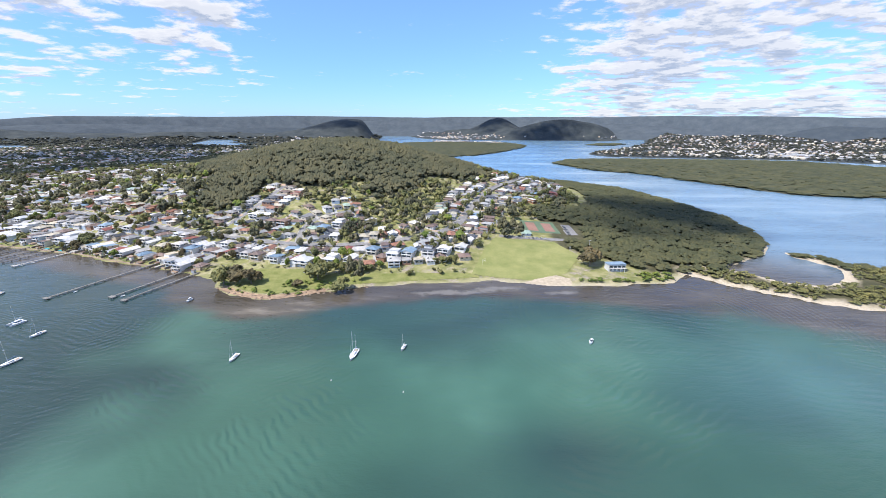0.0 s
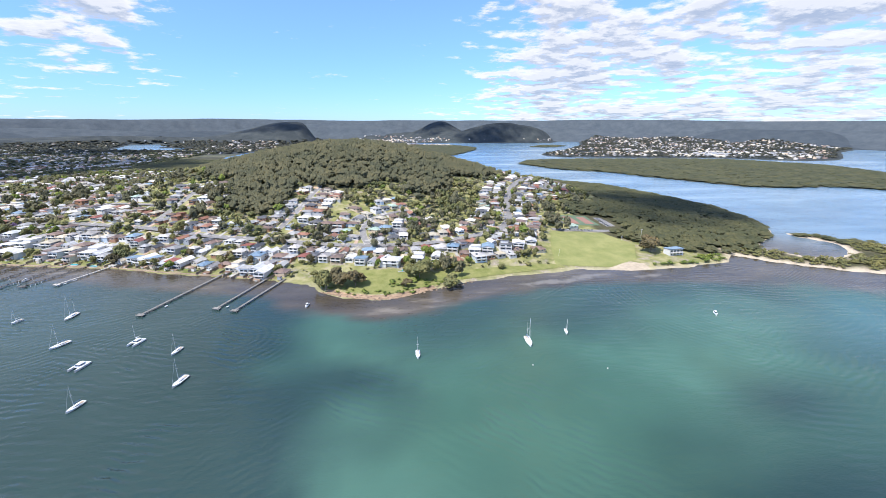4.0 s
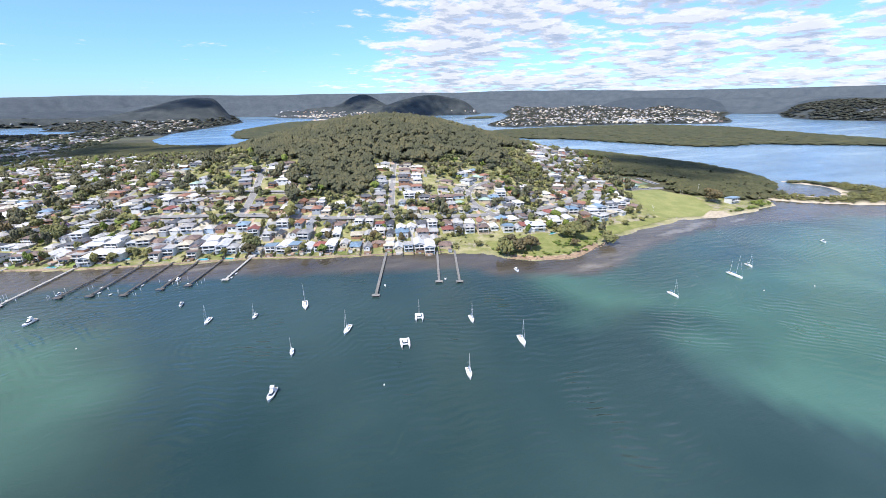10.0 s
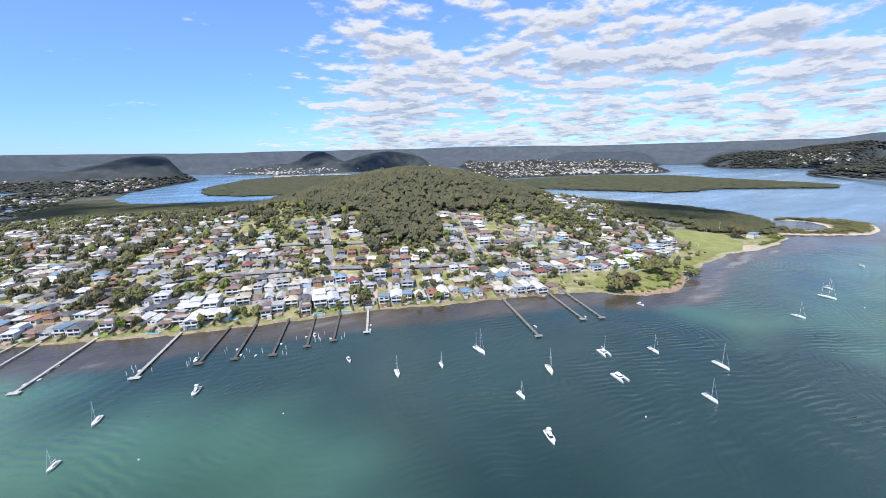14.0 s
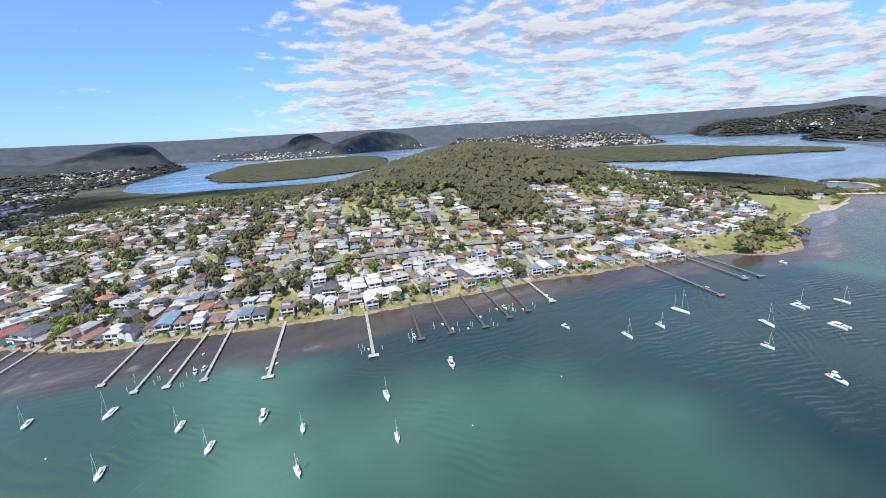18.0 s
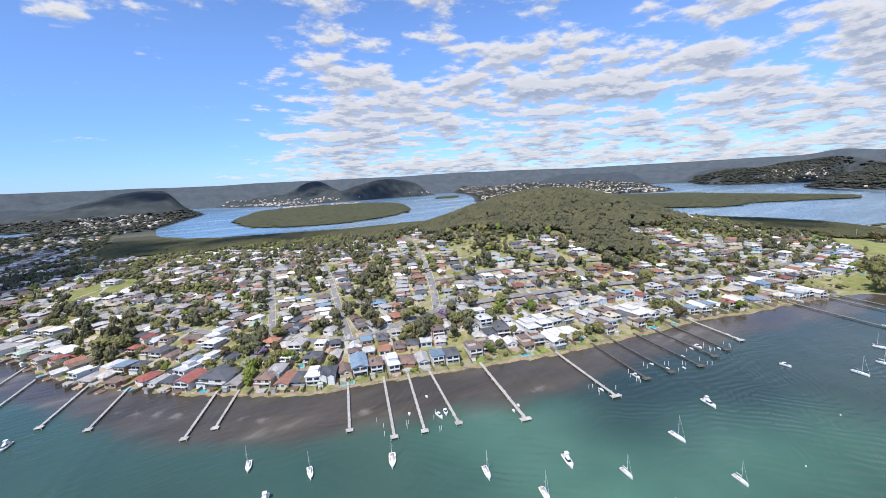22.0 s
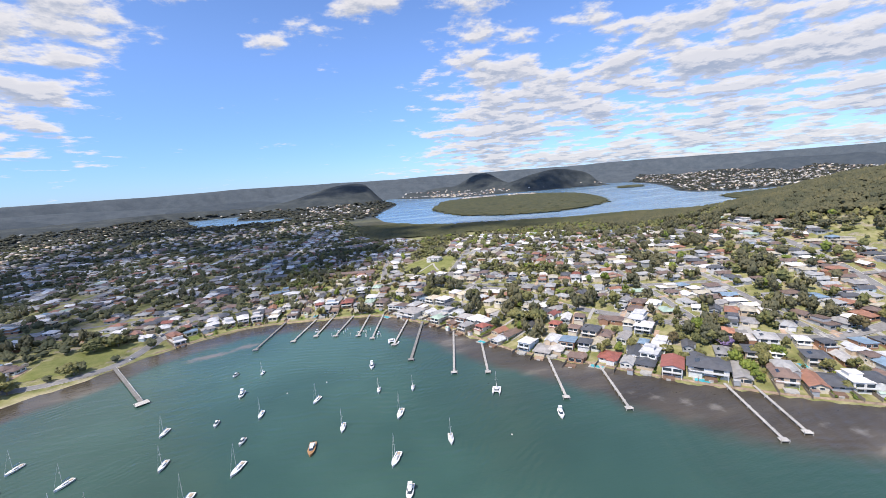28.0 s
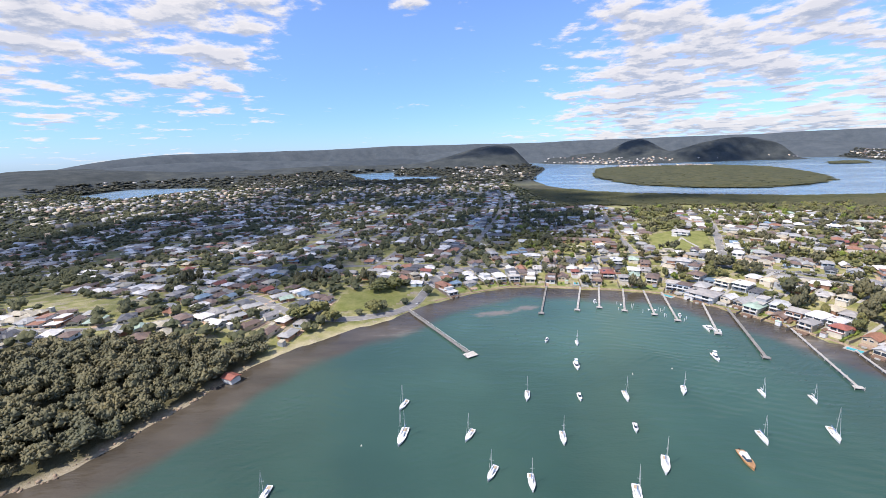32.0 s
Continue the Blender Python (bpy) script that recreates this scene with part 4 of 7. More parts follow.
    f = [(0, 1, 7, 6), (1, 2, 8, 7), (2, 3, 9, 8), (3, 4, 10, 9), (4, 5, 11, 10), (5, 0, 6, 11), (0, 5, 4, 1), (1, 4, 3, 2), (6, 7, 10, 11), (7, 8, 9, 10)]
    return Shape().add(v, f)


def roof_skillion(w, d, z, rise, over=0.7):
    a, b = w / 2 + over, d / 2 + over
    v = [(-a, -b, z + rise), (a, -b, z + rise), (a, b, z), (-a, b, z)]
    v += [(x, y, q - 0.25) for x, y, q in v]
    return Shape().add(v, [(0, 1, 2, 3), (4, 7, 6, 5), (0, 4, 5, 1), (1, 5, 6, 2), (2, 6, 7, 3), (3, 7, 4, 0)])


# kind: width, depth, storeys, roof form, rise, balcony on the front, garage
KINDS = {
    "bungalow": (11.0, 12.5, 1, "hip", 2.2, False, True), "long_bungalow": (14.0, 9.0, 1, "hip", 2.0, False, True), "small_bungalow": (9.4, 10.5, 1, "hip", 1.9, False, False),
    "gable_cottage": (7.4, 12.5, 1, "gable", 2.1, False, False), "long_cottage": (7.4, 17.0, 1, "gable", 1.9, True, False), "villa": (9.6, 11.5, 2, "hip", 2.1, True, False),
    "narrow_villa": (7.8, 16.0, 2, "gable", 2.0, True, False), "deep_villa": (8.8, 14.0, 2, "hip", 2.1, True, False), "modern": (8.8, 15.0, 2, "skillion", 0.6, True, False),
    "terrace": (8.0, 14.0, 2, "skillion", 0.4, True, False), "beach_house": (8.6, 12.5, 2, "skillion", 1.0, True, False), "low_modern": (9.4, 13.0, 1, "skillion", 0.7, True, True),
    "gabled_villa": (9.6, 12.0, 2, "hip", 2.2, False, True), "split_modern": (9.0, 14.5, 1, "skillion", 0.4, True, True), "corner_house": (8.6, 15.5, 1, "hip", 1.9, False, True),
    "great_villa": (13.0, 15.0, 2, "hip", 2.5, True, True), "pavilion": (8.4, 8.8, 2, "hip", 2.0, True, False), "cross_cottage": (7.2, 14.0, 1, "gable", 1.9, False, False),
}
# wings: centre x, y, width, depth, storeys, roof form, rise
WINGS = {
    "bungalow": [(2.3, -5.6, 5.0, 5.6, 1, "hip", 1.5)], "long_bungalow": [(-3.6, -4.2, 5.2, 6.0, 1, "gable", 1.5), (3.0, 4.6, 5.0, 4.4, 1, "skillion", 0.4)],
    "gable_cottage": [(3.4, 3.2, 5.0, 5.4, 1, "skillion", 0.4)], "long_cottage": [(-3.6, 4.0, 3.6, 6.5, 1, "skillion", 0.4)], "villa": [(1.6, 7.0, 6.0, 5.0, 1, "hip", 1.4)],
    "deep_villa": [(1.0, 8.6, 5.8, 4.5, 1, "skillion", 0.5)], "modern": [(1.2, 9.0, 5.4, 5.0, 1, "skillion", 0.3), (-0.9, 2.0, 5.4, 6.5, 3, "skillion", 0.4)],
    "terrace": [(0.4, 1.8, 6.6, 8.0, 3, "skillion", 0.3)], "beach_house": [(-2.2, 7.0, 4.2, 4.0, 1, "skillion", 0.3)], "low_modern": [(3.4, 2.5, 4.6, 6.5, 1, "hip", 1.2)],
    "gabled_villa": [(-2.5, -6.4, 4.3, 4.6, 2, "gable", 1.6), (2.6, -7.0, 4.0, 5.4, 2, "gable", 1.5)], "split_modern": [(0.7, 2.6, 7.0, 8.4, 2, "skillion", 0.5)],
    "corner_house": [(3.2, 3.6, 7.0, 6.6, 1, "hip", 1.7)], "great_villa": [(-4.2, -7.4, 4.4, 5.0, 1, "hip", 1.3), (4.0, 8.2, 6.0, 6.0, 1, "hip", 1.5), (-3.6, 8.4, 4.6, 5.4, 2, "gable", 1.5)],
    "pavilion": [(0.6, 6.4, 6.6, 6.0, 1, "hip", 1.5), (0.0, -5.6, 7.4, 3.4, 1, "skillion", 0.4)], "cross_cottage": [(0.0, 2.0, 12.4, 5.6, 1, "hip", 1.5)],
}
# the waterfront houses run deep into their narrow lots
for name, stretch in (("deep_villa", 1.3), ("modern", 1.35), ("terrace", 1.45), ("narrow_villa", 1.2), ("beach_house", 1.3), ("gabled_villa", 1.25), ("split_modern", 1.25), ("villa", 1.2)):
    w, d, *rest = KINDS[name]
    KINDS[name] = (w, d * stretch, *rest)
    WINGS[name] = [(cx, cy * stretch, ww, wd * (stretch if ws > 1 else 1.1), ws, form, rise) for cx, cy, ww, wd, ws, form, rise in WINGS.get(name, [])]
ROOF_FORM = {}
HOUSE_PROTO = {}


def wall_shape(w, d, top, form, rise):
    s = Shape().box(-w / 2, w / 2, -d / 2, d / 2, -3.0, top)
    if form == "gable":
        for y in (-d / 2, d / 2):
            s.add([(-w / 2, y, top - 0.02), (w / 2, y, top - 0.02), (0, y, top + rise * (w / 2) / (w / 2 + 0.7) - 0.12)], [(0, 1, 2) if y < 0 else (0, 2, 1)])
    elif form == "skillion":
        s.add([(-w / 2, -d / 2, top), (w / 2, -d / 2, top), (w / 2, -d / 2, top + rise * 0.93), (-w / 2, -d / 2, top + rise * 0.93), (-w / 2, d / 2, top), (w / 2, d / 2, top)],
              [(0, 1, 2, 3), (0, 3, 4), (1, 5, 2)])
    return s


ROOF_FORM.update(hip=roof_hip, gable=roof_gable, skillion=roof_skillion)


def house_shapes(kind):
    """The walls and the roof of a house with its wings."""
    w, d, storeys, form, rise, *_ = KINDS[kind]
    top = 0.35 + 2.45 * storeys
    wall, roof = wall_shape(w, d, top, form, rise), ROOF_FORM[form](w, d, top + 0.12, rise)
    for k, (cx, cy, ww, wd, ws, wform, wrise) in enumerate(WINGS.get(kind, ())):
        wtop = 0.31 + 2.45 * ws - 0.05 * k
        for big, small in ((wall, wall_shape(ww, wd, wtop, wform, wrise)), (roof, ROOF_FORM[wform](ww, wd, wtop + 0.12, wrise, 0.4))):
            big.add([(x + cx, y + cy, z) for x, y, z in small.v], small.f)
    return wall, roof


def build_house(kind, full):
    """A house with its front to local -y, standing on z = 0."""
    w, d, storeys, form, rise, balcony, garage = KINDS[kind]
    top = 0.35 + 2.45 * storeys
    root = new("house")
    wall, roof = house_shapes(kind)
    part("wall", wall, MAT["wall white"], root)
    part("roof", roof, MAT["roof white"], root)
    if not full:
        for y, turn in ((-d / 2 - 0.01, 0),):
            for x in (-w * 0.26, w * 0.26):
                part("window", WIN, None, root, m=pose(x, y, top - 1.5, 0, 0, turn))
        return root
    for k in range(storeys):
        z = 0.35 + 2.45 * k
        if balcony:
            part("sliding_door", SLIDER, None, root, m=pose(-w * 0.24, -d / 2 - 0.01, z + 1.2))
            part("sliding_door", SLIDER, None, root, m=pose(w * 0.24, -d / 2 - 0.01, z + 1.2))
        else:
            part("window", WIN, None, root, m=pose(-w * 0.30, -d / 2 - 0.01, z + 1.5))
            part("window", WIN, None, root, m=pose(w * 0.12, -d / 2 - 0.01, z + 1.5))
        part("window", WIN, None, root, m=pose(-w / 2 - 0.01, -d * 0.18, z + 1.5, 0, 0, -90))
        part("window", WIN, None, root, m=pose(w / 2 + 0.01, d * 0.12, z + 1.5, 0, 0, 90))
        if balcony and k > 0:
            part("balcony", Shape().box(-w / 2 + 0.2, w / 2 - 0.2, -d / 2 - 2.3, -d / 2 + 0.05, z - 0.18, z), MAT["concrete"], root)
            r = Shape()
            for x in np.linspace(-w / 2 + 0.3, w / 2 - 0.3, 6):
                r.box(x - 0.04, x + 0.04, -d / 2 - 2.28, -d / 2 - 2.2, z, z + 1.0)
            r.box(-w / 2 + 0.22, w / 2 - 0.22, -d / 2 - 2.3, -d / 2 - 2.18, z + 0.98, z + 1.06)
            r.box(-w / 2 + 0.3, w / 2 - 0.3, -d / 2 - 2.26, -d / 2 - 2.24, z + 0.1, z + 0.95)
            part("railing", r, MAT["frame"], root)
            for x in (-w / 2 + 0.4, w / 2 - 0.4):
                part("post", Shape().box(x - 0.09, x + 0.09, -d / 2 - 2.2, -d / 2 - 2.02, z - 4.0, z - 0.18), MAT["frame"], root)
    if garage:
        part("garage_door", Shape().box(-1.4, 1.4, -0.06, 0.02, 0, 2.2), MAT["frame"], root, m=pose(w * 0.27, d / 2 + 0.02, 0.3, 0, 0, 180))
    part("door", Shape().box(-0.45, 0.45, -0.05, 0.02, 0, 2.1), MAT["timber_red"], root, m=pose(-w * 0.37, d / 2 + 0.02, 0.4, 0, 0, 180))
    if kind in ("villa", "corner_house", "great_villa"):
        pitch = math.degrees(math.atan2(rise, w / 2 + 0.55))
        part("solar_panel", Shape().box(-2.2, 2.2, -0.85, 0.85, 0, 0.07), MAT["glass"], root, m=pose(-w * 0.27, -d * 0.1, top + 0.17 + rise * 0.5, 0, -pitch, 0) @ pose(0, 0, 0.02, 0, 0, 90))
    if storeys == 1 and not balcony:
        v = Shape().add([(-w / 2, d / 2 - 0.1, top - 0.1), (w * 0.1, d / 2 - 0.1, top - 0.1), (w * 0.1, d / 2 + 2.4, top - 0.6), (-w / 2, d / 2 + 2.4, top - 0.6),
                         (-w / 2, d / 2 - 0.1, top - 0.2), (w * 0.1, d / 2 - 0.1, top - 0.2), (w * 0.1, d / 2 + 2.4, top - 0.7), (-w / 2, d / 2 + 2.4, top - 0.7)],
                        [(0, 1, 2, 3), (7, 6, 5, 4), (0, 4, 5, 1), (1, 5, 6, 2), (2, 6, 7, 3), (3, 7, 4, 0)])
        part("verandah_roof", v, MAT["roof pale grey"], root)
    return root


STREET_PLAN = Matrix.Diagonal((0.88, 0.88, 0.95, 1))  # the houses on the back streets are smaller


def put_house(x, y, turn, kind, roof, wall, full, z=None, small=False, size=()):
    m = pose(x, y, ground1(x, y) if z is None else z, 0, 0, turn)
    key = (kind, full, small)
    if key in HOUSE_PROTO:
        ob = copy_thing(HOUSE_PROTO[key], m)
    else:
        ob = HOUSE_PROTO[key] = build_house(kind, full)
        ob.matrix_basis = m @ STREET_PLAN if small else m
    if size:
        span = np.ptp(np.array(house_shapes(kind)[0].v), axis=0)
        ob.matrix_basis = m @ Matrix.Diagonal((min(1.6, size[0] / span[0]), min(1.4, size[1] / span[1]), 1, 1))
    for c in ob.children:
        base = c.name.split(".")[0]
        if base in ("roof", "wall"):
            c.material_slots[0].link = "OBJECT"
            c.material_slots[0].material = MAT[("roof " if base == "roof" else "wall ") + (roof if base == "roof" else wall)]
    storeys = {1: "single-storey", 2: "two-storey", 3: "three-storey"}[KINDS[kind][2]]
    form = {"hip": "hipped", "gable": "gabled", "skillion": "low-pitched"}[KINDS[kind][3]]
    return tagged(ob, f"{storeys} {wall} house with a {form} {roof} roof", "house", "houses of the suburb")


# stands of tall trees left between the houses
GROVES_MID = [(-519, 818), (-538, 765), (-620, 730), (-599, 627), (-612, 585), (-467, 594), (-334, 528), (-347, 512), (-567, 507), (-596, 531), (-796, 706), (-829, 796), (-661, 717), (-740, 687), (-338, 561), (-398, 543)]
GROVES_WEST = [(-639, 718), (-618, 757), (-476, 861), (-466, 806), (-788, 724), (-923, 797), (-842, 812), (-574, 663), (-628, 600), (-697, 590), (-443, 712), (-1169, 823), (-1231, 821), (-1213, 880), (-1130, 951), (-1181, 1123), (-1349, 831), (-1299, 972), (-969, 932), (-765, 1032)]
GROVES_EAST = [(-340, 558), (-286, 545), (-302, 544), (-425, 644), (-365, 565), (-80, 349), (-652, 772), (-207, 443), (-100, 440), (-40, 520), (60, 520), (85, 470), (75, 455), (95, 520)]
GROVES_HILL = [(-823, 741), (-790, 690), (-800, 660), (-607, 744), (-590, 782), (-671, 701), (-457, 851), (-434, 845), (-413, 843), (-703, 588), (-557, 672),
               (-552, 985), (-540, 950), (-560, 1010), (-515, 890), (-460, 984), (-450, 958), (-380, 900), (-400, 930)]
GROVES = np.array(GROVES_HILL + GROVES_MID + GROVES_WEST + GROVES_EAST, float)


def grove_gap(x, y):
    return np.sqrt(((np.asarray(x)[:, None] - GROVES[None, :, 0]) ** 2 + (np.asarray(y)[:, None] - GROVES[None, :, 1]) ** 2).min(1))


# lots: waterfront first, then along both sides of each street
LOTS = []
TAKEN = {}


def free(x, y, r=12.0):
    cx, cy = int(x // 16), int(y // 16)
    for i in (-1, 0, 1):
        for j in (-1, 0, 1):
            for px, py in TAKEN.get((cx + i, cy + j), ()):
                if (px - x) ** 2 + (py - y) ** 2 < r * r:
                    return False
    return True


def claim(x, y, turn, row):
    TAKEN.setdefault((int(x // 16), int(y // 16)), []).append((x, y))
    LOTS.append((x, y, turn, row))


RNG = random.Random(7)


def line_lots(points, step, offset, row, gap=8.0, flip=1, r=12.0, clear=11.0):
    x, y, dx, dy = along(points, step)
    for px, py, ux, uy in zip(x, y, dx, dy):
        o = offset + RNG.uniform(-1.5, 1.5) * (2.4 if row == "water" else 1.3)
        if row == "street" and RNG.random() < 0.10:
            continue
        hx, hy = px - uy * o * flip, py + ux * o * flip
        cand.append((hx, hy, math.degrees(math.atan2(uy, ux)) + (0 if flip > 0 else 180), row, r, clear))


cand = []
front = rounded(WATERFRONT, 1)[::-1]
# long low buildings: two ends, depth, storeys, roof, wall, name, label
BLOCKS = [((-1035, 992), (-1004, 986), 13, 2, "charcoal", "cream", "motel", "long motel block with a dark panelled roof"), ((-1001, 1008), (-966, 1000), 12, 2, "charcoal", "tan", "motel", "long motel block with a dark panelled roof"),
          ((-1034, 958), (-1010, 951), 12, 1, "charcoal", "brick", "motel", "low motel office with a dark roof"), ((-956, 950), (-893, 933), 11, 1, "brown", "brick", "row_house", "long row of brick units under one brown roof"),
          ((-1000, 956), (-978, 951), 10, 1, "white", "white", "row_house", "white row of units behind the motel")]
VILLA_LAWN = [(-862, 884), (-842, 945), (-800, 965), (-772, 945), (-800, 885), (-822, 868)]
BLOCK_PTS = np.array([(a[0] + (b[0] - a[0]) * t, a[1] + (b[1] - a[1]) * t) for a, b, *_ in BLOCKS for t in np.linspace(0, 1, 9)])


def block_gap(x, y):
    x, y = np.asarray(x), np.asarray(y)
    return np.sqrt(((x[:, None] - BLOCK_PTS[None, :, 0]) ** 2 + (y[:, None] - BLOCK_PTS[None, :, 1]) ** 2).min(1))


# houses that stand out along the water: x, y, kind, roof, wall, and where known their width and depth
STANDOUT_EAST = [
    (28, 414, "long_cottage", "white", "white"), (-469, 457, "villa", "mid grey", "white", 11.1, 16), (-457, 449, "beach_house", "pale grey", "pale blue", 10.0, 16),
    (-445, 453, "villa", "cream", "cream", 10.8, 16), (-435, 450, "gabled_villa", "charcoal", "grey", 9.8, 18), (-423, 447, "terrace", "white", "white", 10.8, 26),
    (-413, 441, "narrow_villa", "white", "white", 9.3, 24), (-397, 469, "villa", "blue-grey", "white", 9.9, 16), (-388, 458, "narrow_villa", "red", "white", 9.5, 14),
    (-386, 423, "gable_cottage", "cream", "white", 9.8, 12), (-374, 420, "beach_house", "blue-grey", "white", 9.0, 13), (-363, 417, "narrow_villa", "white", "white", 8.8, 18),
    (-354, 414, "beach_house", "blue-grey", "tan", 7.8, 16), (-343, 409, "long_cottage", "white", "white", 9.0, 18), (-334, 404, "villa", "red", "white", 8.2, 14),
    (-324, 402, "narrow_villa", "white", "white", 8.2, 18), (-312, 404, "gable_cottage", "pale grey", "cream", 8.4, 12), (-303, 396, "bungalow", "blue-grey", "cream", 9.2, 14),
    (-294, 389, "gable_cottage", "mid grey", "white", 7.3, 12), (-283, 391, "long_bungalow", "brown", "brick", 11.2, 10), (-277, 412, "villa", "pale grey", "white", 11.2, 12),
    (-268, 378, "gable_cottage", "white", "cream", 8.9, 13), (-260, 373, "beach_house", "pale grey", "pale blue", 7.9, 14), (-250, 373, "narrow_villa", "white", "white", 8.9, 18),
    (-243, 365, "narrow_villa", "white", "white", 9.0, 20), (-228, 364, "bungalow", "brown", "tan", 10.5, 11), (-212, 395, "small_bungalow", "red", "cream", 10.4, 12),
    (-203, 389, "villa", "charcoal", "grey", 8.0, 13), (-193, 385, "villa", "mid grey", "white", 9.0, 13), (-181, 380, "villa", "brown", "tan", 10.4, 13),
    (-168, 381, "long_cottage", "white", "white", 8.9, 14), (-158, 371, "beach_house", "blue-grey", "white", 9.7, 14), (-148, 367, "gable_cottage", "pale grey", "white", 8.1, 12),
    (-138, 371, "small_bungalow", "red", "white", 8.9, 12), (-131, 363, "great_villa", "white", "white", 17.8, 18), (-105, 367, "terrace", "white", "white", 10.1, 16),
    (-87, 368, "narrow_villa", "white", "white", 8.5, 14), (-255, 412, "gable_cottage", "white", "white", 9.2, 13), (-245, 410, "gable_cottage", "white", "white", 8.8, 13),
    (-223, 408, "villa", "pale grey", "white", 9.4, 14), (-68, 385, "villa", "blue-grey", "cream", 10.9, 14), (-58, 376, "bungalow", "brown", "brick", 9.3, 12),
    (-47, 378, "terrace", "white", "white", 10.8, 14), (-33, 381, "narrow_villa", "blue-grey", "white", 10.9, 14), (-13, 385, "modern", "charcoal", "white", 12.5, 14),
    (2, 388, "narrow_villa", "white", "white", 11.2, 14), (19, 398, "long_cottage", "white", "white", 12.5, 14), (-144, 445, "bungalow", "pale green", "tan", 12.5, 12),
    (-133, 443, "villa", "blue-grey", "white", 10.9, 14), (-118, 454, "terrace", "white", "white", 10.4, 14), (-100, 451, "bungalow", "terracotta", "brick", 12.5, 14),
    (-81, 458, "villa", "pale grey", "white", 12.5, 12), (-163, 476, "gable_cottage", "mid grey", "cream", 12.5, 16), (-198, 461, "villa", "brown", "cream", 12.5, 12),
    (-184, 460, "villa", "brown", "brick", 12.5, 13), (-210, 465, "villa", "charcoal", "cream", 11.7, 12), (-223, 478, "villa", "white", "white", 12.5, 13),
]
STANDOUT_MID = [
    (-825, 671, "long_cottage", "white", "cream"), (-848, 724, "gable_cottage", "brown", "brick"), (-842, 707, "villa", "mid grey", "tan"),
    (-831, 696, "pavilion", "red", "cream"), (-821, 684, "gable_cottage", "terracotta", "tan"), (-808, 934, "great_villa", "pale grey", "white"),
    (-641, 512, "villa", "brown", "white", 8.4, 17), (-631, 506, "terrace", "white", "pale blue", 7.5, 18), (-620, 505, "bungalow", "brown", "brick", 10.4, 16),
    (-610, 499, "long_cottage", "pale grey", "white", 9.0, 16), (-601, 494, "beach_house", "blue-grey", "white", 8.3, 17), (-592, 489, "deep_villa", "charcoal", "white", 9.6, 18),
    (-562, 482, "villa", "brown", "brick", 9.3, 11), (-551, 484, "gable_cottage", "white", "cream", 9.0, 14), (-526, 489, "long_cottage", "white", "white", 11.3, 22),
    (-516, 483, "terrace", "white", "white", 10.3, 22), (-503, 481, "terrace", "white", "white", 10.4, 20), (-482, 465, "modern", "charcoal", "grey", 15.0, 18),
    
    (-773, 609, "bungalow", "red", "white", 11.7, 15), (-767, 598, "gable_cottage", "pale grey", "white", 9.5, 13), (-758, 592, "small_bungalow", "charcoal", "tan", 10.4, 14),
    (-749, 580, "narrow_villa", "red", "white", 11.1, 18), (-732, 570, "great_villa", "charcoal", "white", 23.4, 24), (-721, 558, "long_cottage", "mid grey", "tan", 10.3, 22),
    (-707, 544, "great_villa", "brown", "tan", 11.7, 18), (-697, 535, "gable_cottage", "terracotta", "cream", 11.2, 17), (-688, 531, "small_bungalow", "charcoal", "grey", 10.6, 15),
    (-680, 525, "modern", "white", "white", 9.9, 18), (-672, 522, "gabled_villa", "charcoal", "white", 10.0, 16), (-661, 521, "gable_cottage", "brown", "tan", 10.2, 13),
    (-650, 521, "narrow_villa", "blue-grey", "grey", 10.2, 24), (-812, 651, "beach_house", "white", "pale blue", 9.1, 18), (-806, 639, "small_bungalow", "mid grey", "cream", 11.0, 14),
    (-796, 636, "bungalow", "pale grey", "tan", 9.3, 16), (-792, 619, "low_modern", "brown", "brick", 11.3, 10), (-766, 629, "long_cottage", "cream", "white", 8.5, 26),
    (-692, 593, "great_villa", "terracotta", "tan", 12.0, 14), (-711, 610, "cross_cottage", "blue-grey", "white", 13.4, 12), (-723, 639, "terrace", "white", "white", 9.4, 20),
    (-739, 650, "long_bungalow", "brown", "brick", 17.7, 14), (-742, 612, "small_bungalow", "blue-grey", "cream", 5.9, 9), (-735, 605, "split_modern", "white", "white", 8.9, 18),
    (-604, 608, "villa", "blue-grey", "white", 14.0, 14), (-593, 600, "villa", "blue-grey", "white", 12.1, 14), (-579, 524, "villa", "brown", "brick", 9.7, 16),
    (-549, 515, "gable_cottage", "mid grey", "white", 7.1, 18), (-535, 524, "beach_house", "white", "white", 8.3, 14), (-532, 501, "bungalow", "charcoal", "tan", 8.6, 14),
]
